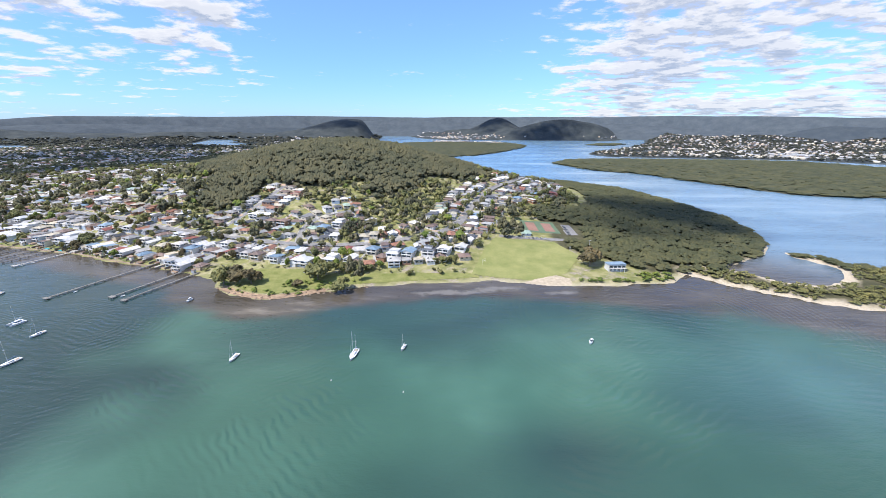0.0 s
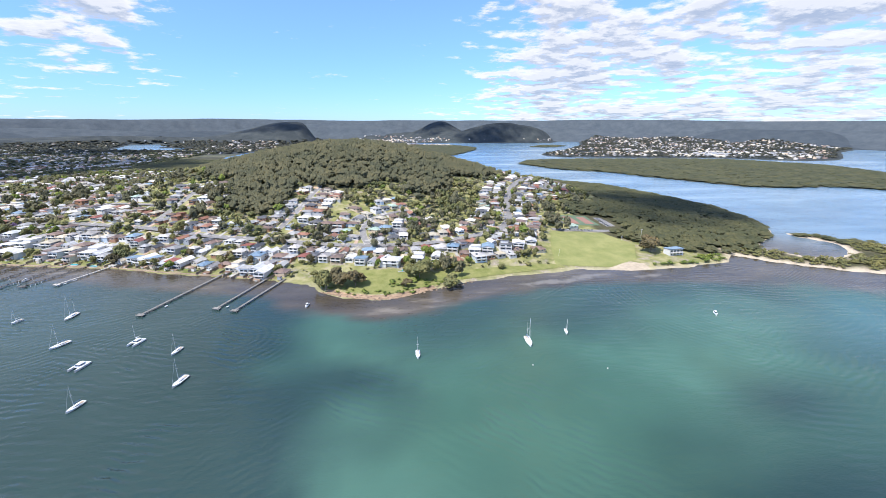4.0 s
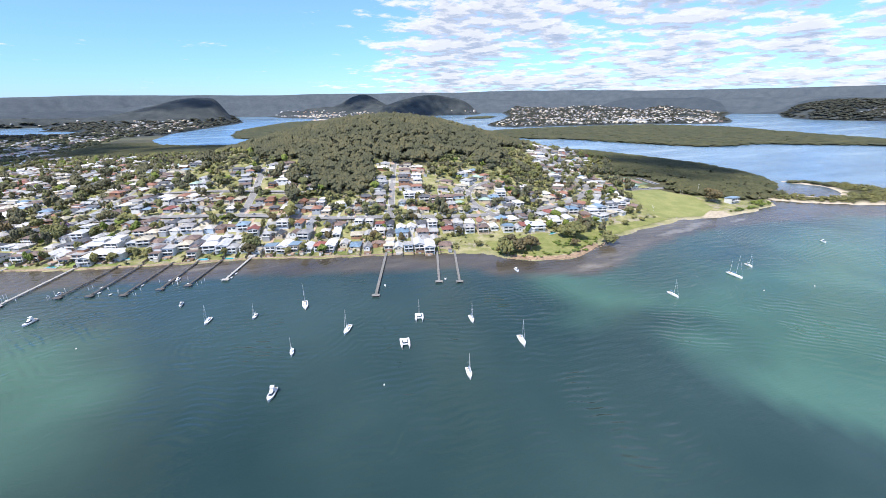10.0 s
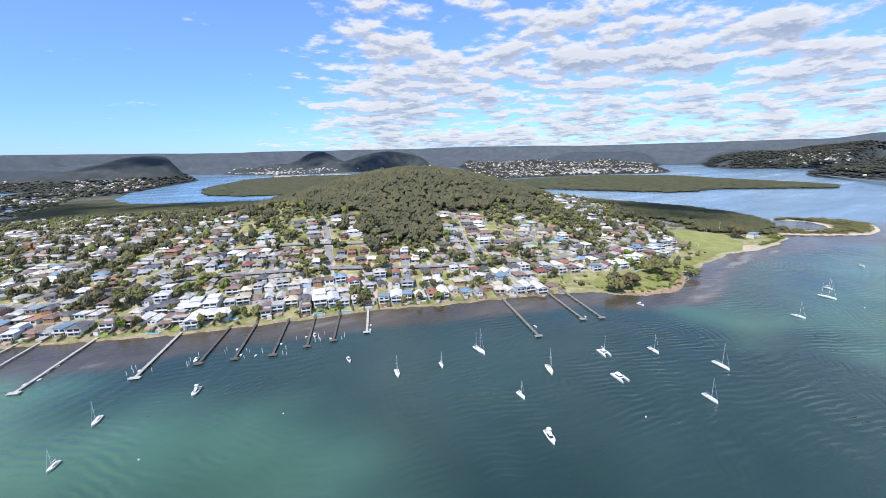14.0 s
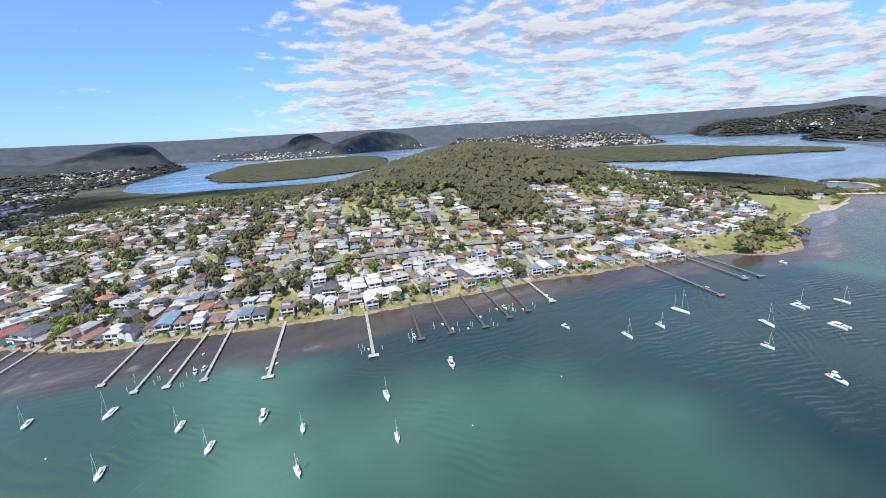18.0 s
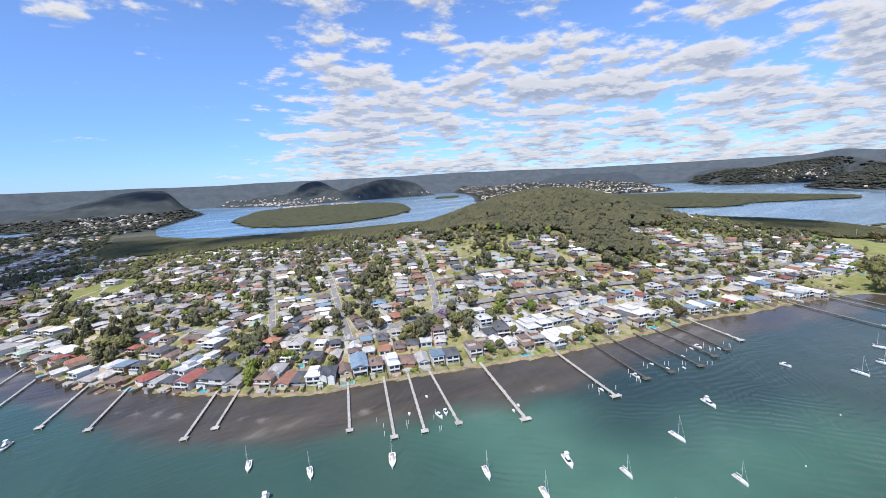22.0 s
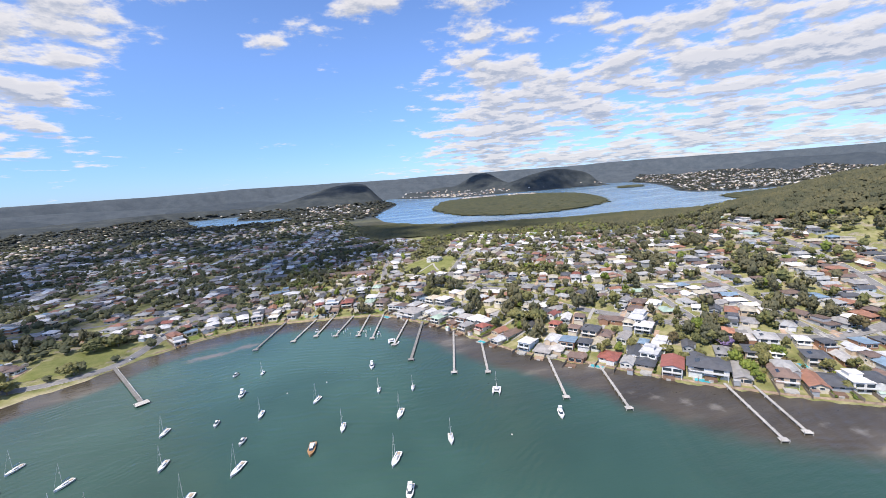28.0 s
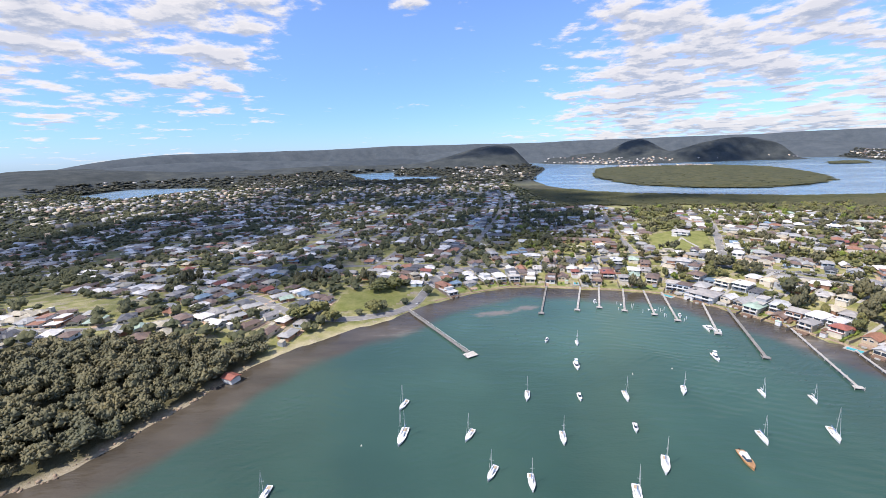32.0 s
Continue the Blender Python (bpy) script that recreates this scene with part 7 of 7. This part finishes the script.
for i, j in enumerate(JETTY_BAY):
    put_jetty(*j, "timber_pale", 1.9 if i in (9, 10) else 1.5, 6.5 if i in (9, 10) else 4.0)
for i, j in enumerate(JETTY_EAST):
    put_jetty(*j, ("timber_dark", "timber_dark", "timber_dark", "timber_dark", "timber_dark", "timber_pale", "timber_grey", "timber_grey", "timber_grey")[i], 2.0 if i == 6 else 1.7, 5.5)
for i, j in enumerate(JETTY_WEST):
    put_jetty(*j, "timber_grey" if i in (0, 7) else "timber_pale", 2.0 if i == 7 else 1.5, 4.5)
put_jetty(-1122, 755, -1078, 683, "timber_grey", 2.4, 8.0, railed=True, pad="timber_pale")
for x0, y0, x1, y1 in JETTY_BAY[-1:] + JETTY_BAY[6:8] + JETTY_EAST[:5] + JETTY_WEST[3:6]:
    for _ in range(5):
        t, o = JRNG.uniform(0.72, 1.05), JRNG.choice((-1, 1)) * JRNG.uniform(4, 9)
        u = Vector((x1 - x0, y1 - y0)).normalized()
        ob = tagged(new("mooring_post", PILE_M), "white-topped mooring post beside a jetty", "mooring post", "mooring posts")
        ob.matrix_basis = pose(x0 + (x1 - x0) * t - u.y * o, y0 + (y1 - y0) * t + u.x * o, JRNG.uniform(-0.6, 0.1))


# ---- boats ----
def hull_rings(length, beam, low, high, stations=9, full=0.0):
    """Cross rings from the stern (x = 0) to the bow (x = length)."""
    rings = []
    for k in range(stations):
        t = k / (stations - 1)
        half = beam / 2 * (0.72 + 0.28 * math.sin(math.pi * min(1, t * 1.6 + 0.15)) if t < 0.5 else max(0.02, (1 - ((t - 0.5) / 0.5) ** (2.2 + full))))
        z = high + 0.35 * t * t
        keel = low * (1 - 0.75 * t ** 3)
        xx = t * length
        rings.append([(xx, -half, z), (xx, -half * 0.86, z * 0.35), (xx, -half * 0.35, keel), (xx, half * 0.35, keel), (xx, half * 0.86, z * 0.35), (xx, half, z)])
    return rings


def deck_shape(rings, drop=0.06):
    s = Shape()
    v = [(r[0][0], r[0][1] * 0.96, r[0][2] - drop) for r in rings] + [(r[5][0], r[5][1] * 0.96, r[5][2] - drop) for r in rings]
    n = len(rings)
    return s.add(v, [(i, i + 1, n + i + 1, n + i) for i in range(n - 1)])


def coach(x0, x1, w0, w1, z0, z1, slope=0.35, slot=0):
    s = Shape()
    lo = [(x0, -w0 / 2, z0), (x1, -w1 / 2, z0), (x1, w1 / 2, z0), (x0, w0 / 2, z0)]
    hi = [(x0 + slope * 0.3, -w0 * 0.42, z1), (x1 - slope, -w1 * 0.38, z1), (x1 - slope, w1 * 0.38, z1), (x0 + slope * 0.3, w0 * 0.42, z1)]
    return s.add(lo + hi, [(0, 3, 2, 1), (4, 5, 6, 7), (0, 1, 5, 4), (1, 2, 6, 5), (2, 3, 7, 6), (3, 0, 4, 7)])


def rig(root, x, z, height, boom, cover):
    mast = part("mast", Shape().tube((x, 0, z), (x, 0, z + height), 0.10, 0.065, 7), MAT["alloy"], root)
    part("spreader", Shape().tube((x, -0.9, z + height * 0.55), (x, 0.9, z + height * 0.55), 0.035, 0.035, 5), MAT["alloy"], mast)
    if boom:
        b = part("boom", Shape().tube((x - 0.1, 0, z + 1.1), (x - boom, 0, z + 1.2), 0.07, 0.06, 6), MAT["alloy"], root)
        part("sail_cover", Shape().tube((x - 0.15, 0, z + 1.28), (x - boom + 0.2, 0, z + 1.32), 0.20, 0.12, 7), MAT[cover], b)
    return mast


def yacht(length, hullmat="hull", cover="sailcover", ketch=False):
    root = new("sailing_yacht")
    rings = hull_rings(length, length * 0.31, -0.45, 0.95)
    part("hull", Shape().loft(rings), MAT[hullmat], root)
    part("deck", deck_shape(rings, 0.02), MAT["hull"], root)
    cab = part("cabin", coach(length * 0.28, length * 0.68, length * 0.19, length * 0.14, 0.93, 1.5), MAT["hull"], root)
    for side in (-1, 1):
        part("cabin_window", Shape().box(length * 0.34, length * 0.56, side * length * 0.083 - 0.03, side * length * 0.083 + 0.03, 1.14, 1.34), MAT["glass"], cab)
    part("cockpit", Shape().box(length * 0.06, length * 0.26, -length * 0.08, length * 0.08, 0.97, 1.03), MAT["teak"], root)
    rig(root, length * 0.56, 1.45, length * 1.22, length * 0.40, cover)
    if ketch:
        rig(root, length * 0.16, 1.0, length * 0.85, length * 0.2, cover)
    part("forestay", Shape().tube((length * 0.56, 0, 1.45 + length * 1.2), (length * 0.98, 0, 1.3), 0.03, 0.05, 4), MAT["alloy"], root)
    return root


def motor_boat(length, fly=True, hullmat="hull", deckmat="hull"):
    root = new("motor_boat")
    rings = hull_rings(length, length * 0.34, -0.4, 1.05, full=0.8)
    part("hull", Shape().loft(rings), MAT[hullmat], root)
    part("deck", deck_shape(rings, 0.02), MAT[deckmat], root)
    cab = part("cabin", coach(length * 0.22, length * 0.70, length * 0.26, length * 0.18, 1.0, 2.3, 1.0), MAT["hull"], root)
    part("windscreen", coach(length * 0.40, length * 0.702, length * 0.262, length * 0.184, 1.45, 2.1, 0.62), MAT["glass"], cab)
    if fly:
        part("flybridge", coach(length * 0.24, length * 0.52, length * 0.22, length * 0.18, 2.3, 3.0, 0.4), MAT["hull"], root)
        part("bimini", Shape().box(length * 0.24, length * 0.44, -length * 0.1, length * 0.1, 3.9, 3.97).tube((length * 0.26, -0.8, 2.9), (length * 0.26, -0.8, 3.9), 0.03, 0.03, 4).tube((length * 0.26, 0.8, 2.9), (length * 0.26, 0.8, 3.9), 0.03, 0.03, 4).tube((length * 0.42, 0.8, 2.9), (length * 0.42, 0.8, 3.9), 0.03, 0.03, 4).tube((length * 0.42, -0.8, 2.9), (length * 0.42, -0.8, 3.9), 0.03, 0.03, 4), MAT["hull"], root)
    part("cockpit", Shape().box(length * 0.03, length * 0.2, -length * 0.12, length * 0.12, 1.06, 1.1), MAT["teak"], root)
    part("outboard", Shape().box(-0.5, 0.05, -0.25, 0.25, 0.2, 1.4), MAT["tyre"], root)
    return root


def catamaran(length, mast=True):
    root = new("catamaran")
    for side in (-1, 1):
        rings = [[(x, y * 0.45 + side * length * 0.21, z) for x, y, z in r] for r in hull_rings(length, length * 0.3, -0.4, 1.1)]
        part("hull", Shape().loft(rings), MAT["hull"], root)
    part("bridge_deck", Shape().box(length * 0.05, length * 0.66, -length * 0.22, length * 0.22, 0.85, 1.16), MAT["hull"], root)
    cab = part("cabin", coach(length * 0.2, length * 0.62, length * 0.36, length * 0.28, 1.16, 2.3, 0.8), MAT["hull"], root)
    part("cabin_window", coach(length * 0.28, length * 0.622, length * 0.362, length * 0.284, 1.5, 2.0, 0.5), MAT["glass"], cab)
    if mast:
        rig(root, length * 0.5, 2.3, length * 1.15, length * 0.4, "hull")
    return root


def dinghy():
    root = new("dinghy")
    part("hull", Shape().loft(hull_rings(3.2, 1.5, -0.15, 0.5, 6)), MAT["hull"], root)
    part("thwart", Shape().box(1.0, 1.35, -0.68, 0.68, 0.48, 0.54), MAT["teak"], root)
    return root


BOATS = {}
BOAT_LABEL = {"yacht": "white sailing yacht with a bare mast on a mooring", "yacht_big": "large white sailing yacht with a blue sail cover", "yacht_small": "small white sailing boat on a mooring",
              "ketch": "white two-masted ketch on a mooring", "motor": "white motor cruiser with a flybridge on a mooring", "runabout": "small white motor boat on a mooring",
              "cat": "white sailing catamaran on a mooring", "power_cat": "white power catamaran on a mooring", "wooden": "varnished timber motor launch under way", "dinghy": "small white dinghy tied near a jetty"}
BOAT_MAKE = {"yacht": lambda: yacht(9.0), "yacht_big": lambda: yacht(11.0), "yacht_small": lambda: yacht(7.0, cover="hull"), "ketch": lambda: yacht(12.5, ketch=True), "motor": lambda: motor_boat(9.5),
             "runabout": lambda: motor_boat(6.5, False), "cat": lambda: catamaran(9.5), "power_cat": lambda: catamaran(10.0, False), "wooden": lambda: motor_boat(11.0, False, "varnish", "teak"), "dinghy": dinghy}
BOAT_LEN = {"yacht": 9.0, "yacht_big": 11, "yacht_small": 7, "ketch": 12.5, "motor": 9.5, "runabout": 6.5, "cat": 9.5, "power_cat": 10, "wooden": 11, "dinghy": 3.2}


def put_boat(kind, x, y, heading):
    m = pose(x, y, 0, 0, 0, heading) @ Matrix.Translation((-BOAT_LEN[kind] / 2, 0, 0))
    if kind in BOATS:
        ob = copy_thing(BOATS[kind], m)
    else:
        ob = BOATS[kind] = BOAT_MAKE[kind]()
        ob.matrix_basis = m
    return tagged(ob, BOAT_LABEL[kind], "boat", "boats on the moorings")


MOORED = {
    "yacht": [(-415, 303), (-264, 238), (-123, 211), (-289, 191), (-735, 461), (-713, 437), (-650, 385), (-561, 344), (-1049, 635), (-998, 633), (-966, 637), (-1114, 629), (-1081, 605), (-1039, 602), (-952, 600), (-1073, 582), (-1058, 577), (-1162, 573), (-900, 568), (-679, 372), (-640, 360)],
    "yacht_big": [(-337, 257), (-249, 205), (-679, 420), (-1002, 585), (-920, 601), (-929, 563), (-1020, 570)],
    "yacht_small": [(-388, 297), (-369, 246), (-24, 223), (-928, 633), (-907, 627), (-1005, 694), (-603, 346), (-571, 314), (-612, 322)],
    "ketch": [(-357, 300), (-53, 215), (-1112, 605)],
}
MOORED.update({
    "motor": [(-380, 214), (-518, 347), (-838, 566), (-616, 367), (-928, 671), (-734, 432), (-1014, 665), (-927, 540)],
    "runabout": [(-434, 335), (-197, 292), (95, 231), (-1024, 699), (-1022, 633), (-1004, 608), (-640, 436)],
    "cat": [(-293, 253), (-860, 602)],
    "power_cat": [(-310, 229), (-907, 711)],
    "wooden": [(-968, 587)],
    "dinghy": [(-652, 449), (-634, 458), (-300, 308), (-597, 424), (-594, 431), (-592, 438), (-255, 300), (-484, 375)],
})
BRNG = random.Random(11)
for kind, places in MOORED.items():
    for bx, by in places:
        put_boat(kind, bx, by, (-92 if kind == "wooden" else -106) + BRNG.uniform(-13, 13))
# tenders tied along the jetties
for k, (x0, y0, x1, y1) in enumerate(JETTY_EAST[:6] + JETTY_BAY[-3:] + JETTY_WEST[2:7]):
    u = Vector((x1 - x0, y1 - y0)).normalized()
    for j in range(1 + k % 2):
        t, o = BRNG.uniform(0.70, 0.98), BRNG.choice((-1, 1)) * 2.4
        put_boat("dinghy" if j or k % 3 else "runabout", x0 + (x1 - x0) * t - u.y * o * (1 if j or k % 3 else 1.5), y0 + (y1 - y0) * t + u.x * o * (1 if j or k % 3 else 1.5), math.degrees(math.atan2(u.y, u.x)) + BRNG.uniform(-8, 8))
BUOY_M = Shape().tube((0, 0, -0.3), (0, 0, 0.35), 0.42, 0.32, 9).tube((0, 0, 0.35), (0, 0, 0.9), 0.07, 0.05, 5).mesh("buoy", MAT["buoy"])
for bx, by in [(-60, 190), (-20, 180), (-330, 200), (-480, 300), (-540, 300), (-700, 400), (-800, 480), (-960, 660), (-985, 655), (-1130, 600), (-870, 560), (-1040, 560), (-610, 330), (-760, 440)]:
    ob = tagged(new("mooring_buoy", BUOY_M), "pale round mooring buoy afloat", "buoy", "mooring buoys")
    ob.matrix_basis = pose(bx, by, 0)


# ---- cars ----
def build_car():
    root = new("car")
    body = Shape().loft([[(x, -w, 0.35), (x, -w, z), (x, w, z), (x, w, 0.35)] for x, w, z in ((-2.15, 0.80, 0.75), (-1.9, 0.88, 0.92), (0.9, 0.88, 0.95), (2.0, 0.82, 0.78), (2.15, 0.7, 0.6))])
    part("body", body, MAT["paint"], root)
    part("cabin", coach(-1.5, 0.9, 1.66, 1.66, 0.93, 1.45, 0.75), MAT["glass"], root)
    part("roof", Shape().box(-1.3, 0.1, -0.66, 0.66, 1.44, 1.49), MAT["paint"], root)
    tyre = Shape().tube((0, -0.1, 0), (0, 0.1, 0), 0.33, 0.33, 10).mesh("wheel", MAT["tyre"])
    for x in (-1.35, 1.35):
        for y in (-0.8, 0.8):
            part("wheel", tyre, None, root, m=pose(x, y, 0.33))
    return root


CAR = None
CRNG = random.Random(21)
CAR_ROWS = [(70 + 4.6 * k, 444.5, 90.0) for k in range(11)] + [(149 + 0.3 * k, 464 + 6.0 * k, 5.0) for k in range(6)]
for key, n in (("foreshore", 16), ("foreshore_west", 16), ("rise_a", 6), ("rise_d", 6), ("bridge_road", 12), ("bay_road", 5), ("cross_e", 5), ("rise_f", 3)):
    w, p = ROADS[key]
    x, y, dx, dy = along(rounded(p), 3.0)
    for _ in range(n):
        i, side = CRNG.randrange(2, len(x) - 2), CRNG.choice((-1, 1))
        o = side * (w / 2 - 1.3)
        CAR_ROWS.append((x[i] - dy[i] * o, y[i] + dx[i] * o, math.degrees(math.atan2(dy[i], dx[i])) + (0 if side < 0 else 180)))
for cx_, cy_, turn in CAR_ROWS:
    m = pose(cx_, cy_, ground1(cx_, cy_) + 0.3, 0, 0, turn)
    if CAR is None:
        CAR = ob = build_car()
        ob.matrix_basis = m
    else:
        ob = copy_thing(CAR, m)
    tagged(ob, "small parked car on the asphalt", "car", "cars on the streets")

# ---- pools, club house, boat shed ----
def put_pool(x, y, turn, w=4.0, l=8.0):
    root = tagged(new("swimming_pool"), "turquoise garden swimming pool with pale paving", "pool", "garden pools")
    root.matrix_basis = pose(x, y, ground1(x, y) + 0.15, 0, 0, turn)
    e = Shape()
    for a in ((-l / 2 - 1, l / 2 + 1, -w / 2 - 1, -w / 2), (-l / 2 - 1, l / 2 + 1, w / 2, w / 2 + 1), (-l / 2 - 1, -l / 2, -w / 2, w / 2), (l / 2, l / 2 + 1, -w / 2, w / 2)):
        e.box(*a, -0.8, 0.22)
    part("surround", e, MAT["concrete"], root)
    part("pool_water", Shape().box(-l / 2, l / 2, -w / 2, w / 2, -0.8, 0.10), MAT["pool"], root)


for px, py, turn in [(-121, 349, 10), (-357, 406, -20), (-744, 563, -47), (-665, 507, -25), (-682, 550, 60), (-492, 451, -15), (-797, 649, 40), (-786, 605, -50), (-969, 815, 75), (-962, 811, 75), (-901, 779, -60), (-839, 677, -60), (-430, 424, -15), (-410, 417, -20), (-545, 458, -20)]:
    put_pool(px, py, turn)


def club_house():
    root = tagged(new("club_house"), "white two-storey waterfront club house with dark glazing", "club house")
    root.matrix_basis = pose(162, 361, ground1(162, 361), 0, 0, 4)
    part("wall", Shape().box(-8, 8, -4.5, 4.5, -1.5, 6.2), MAT["wall white"], root)
    part("roof", roof_skillion(16, 9, 6.35, 0.8), MAT["roof blue-grey"], root)
    part("balcony", Shape().box(-8, 8, -7.0, -4.45, 3.1, 3.3), MAT["concrete"], root)
    for x in (-6, -2, 2, 6):
        part("sliding_door", SLIDER, None, root, m=pose(x, -4.51, 4.6))
        part("window", WIN, None, root, m=pose(x, -4.51, 1.5))
        part("post", Shape().box(x - 0.1, x + 0.1, -6.95, -6.75, -1.0, 3.1), MAT["frame"], root)


club_house()


def boat_shed():
    root = tagged(new("boat_shed"), "small white boat shed with a faded red roof at the water", "shed")
    root.matrix_basis = pose(-1219, 657, 0.5, 0, 0, -115)
    part("wall", Shape().box(-3, 3, -4, 4, -1.5, 2.6), MAT["wall white"], root)
    part("roof", roof_gable(6, 8, 2.75, 1.3), MAT["roof red"], root)
    part("door", Shape().box(-1.3, 1.3, -4.06, -3.98, 0, 2.2), MAT["frame"], root)
    part("slipway", Shape().box(-1.2, 1.2, -12, -4.1, -0.5, 0.1), MAT["timber_pale"], root)


boat_shed()


def road_bridge(x0, y0, x1, y1):
    """A long low bridge on piers across the channel behind the marsh."""
    length = math.hypot(x1 - x0, y1 - y0)
    root = tagged(new("bridge"), "long low grey bridge on piers across the far channel", "bridge")
    root.matrix_basis = pose(x0, y0, 0, 0, 0, math.degrees(math.atan2(y1 - y0, x1 - x0)))
    part("deck", Shape().box(0, length, -5, 5, 6.2, 7.6), MAT["concrete"], root)
    for side in (-1, 1):
        part("parapet", Shape().box(0, length, side * 4.8 - 0.15, side * 4.8 + 0.15, 7.6, 8.8), MAT["kerb"], root)
    pier = Shape().box(-1.1, 1.1, -4.2, 4.2, 5.2, 6.2).tube((0, -2.8, -4), (0, -2.8, 5.2), 0.9, 0.8, 8).tube((0, 2.8, -4), (0, 2.8, 5.2), 0.9, 0.8, 8).mesh("pier", MAT["rock"])
    for i in range(int(length / 27)):
        part("pier", pier, None, root, m=pose(14 + i * 27, 0, 0))


road_bridge(1738, 780, 1236, 400)


def goal_posts(x, y, turn):
    root = tagged(new("goal_posts"), "white goal posts at the end of the field", "goal", "goal posts on the field")
    root.matrix_basis = pose(x, y, ground1(x, y) + 0.2, 0, 0, turn)
    for side in (-1, 1):
        part("post", Shape().tube((side * 2.75, 0, -0.4), (side * 2.75, 0, 5.2), 0.07, 0.06, 7), MAT["frame"], root)
    part("crossbar", Shape().tube((-2.75, 0, 3.0), (2.75, 0, 3.0), 0.08, 0.08, 7), MAT["frame"], root)


goal_posts(134, 410, 60)
goal_posts(40, 372, 60)
lamp = tagged(new("flood_light"), "tall thin floodlight pole beside the field", "light pole")
lamp.matrix_basis = pose(150, 399, ground1(150, 399))
part("pole", Shape().tube((0, 0, -0.5), (0, 0, 15), 0.2, 0.12, 8), MAT["alloy"], lamp)
part("lamp_bar", Shape().box(-1.2, 1.2, -0.15, 0.15, 14.9, 15.3), MAT["alloy"], lamp)
put_house(96, 458, 0, "small_bungalow", "pale green", "white", True)
for px, py, pw, turn in ((-869, 757, 9.0, -60), (-734, 571, 8.0, -47), (-520, 462, 6.0, -18)):
    deck = tagged(new("terrace"), "broad pale paved terrace above the sea wall", "terrace", "garden terraces")
    deck.matrix_basis = pose(px, py, ground1(px, py), 0, 0, turn)
    part("paving", Shape().box(-pw, pw, -4.0, 4.0, -1.5, 0.2), MAT["concrete"], deck)
    part("balustrade", Shape().box(-pw, pw, -4.0, -3.9, 0.2, 1.1), MAT["frame"], deck)


# ---- cumulus clouds above the bay, which shade the mangroves and the western suburb ----
MAT["cloud"] = plain("cloud", (0.92, 0.93, 0.94), 1.0, 0.03, 0.004)
cn, cl = MAT["cloud"].node_tree.nodes, MAT["cloud"].node_tree.links
veil, thin = cn.new("ShaderNodeMixShader"), cn.new("ShaderNodeBsdfTransparent")
veil.inputs[0].default_value = 0.82
cl.new([k for k in cn if k.type == "BSDF_PRINCIPLED"][0].outputs[0], veil.inputs[1])
cl.new(thin.outputs[0], veil.inputs[2])
cl.new(veil.outputs[0], [k for k in cn if k.type == "OUTPUT_MATERIAL"][0].inputs["Surface"])


def put_cloud(cx, cy, rx, ry, seed, base=2300.0):
    rng = np.random.default_rng(seed)
    iv, jf = ico(2)
    vs, fs, n = [], [], 0
    for _ in range(46):
        a, q = rng.uniform(0, 2 * math.pi), math.sqrt(rng.uniform(0, 1))
        r = rng.uniform(0.16, 0.34) * min(rx, ry) * (1.15 - 0.55 * q)
        v = iv * r * rng.uniform(0.86, 1.14, (len(iv), 1)) * (1.15, 1.15, 0.6)
        v = v + (cx + rx * q * math.cos(a) * 0.9, cy + ry * q * math.sin(a) * 0.9, base + r * 0.45 + (1 - q) * 60)
        v[:, 2] = np.maximum(v[:, 2], base)
        vs.append(v), fs.append(jf + n)
        n += len(v)
    me = array_mesh("cloud", np.concatenate(vs), np.concatenate(fs), MAT["cloud"])
    me.polygons.foreach_set("use_smooth", np.ones(len(me.polygons), bool))
    tagged(new("cloud", me), "white flat-based cumulus cloud high above the bay", "cloud", kind="structure")


def shade_from(x, y, base=2300.0):
    """Where a cloud hangs whose shadow falls at (x, y)."""
    t = base / SUN_TO.z
    return x + SUN_TO.x * t, y + SUN_TO.y * t


for sx, sy, rx, ry, seed in ((-1455, 1250, 660, 540, 2), (-1010, 1460, 320, 340, 5), (-560, 1420, 300, 170, 12), (-1400, 2050, 520, 380, 6), (290, 580, 150, 160, 3), (-2300, 900, 420, 360, 4), (-1500, 880, 330, 180, 13),
                           (930, 3480, 420, 300, 7), (520, 4050, 260, 220, 8), (-680, 3430, 420, 300, 9), (2350, 900, 330, 240, 10)):
    put_cloud(*shade_from(sx, sy), rx, ry, seed)
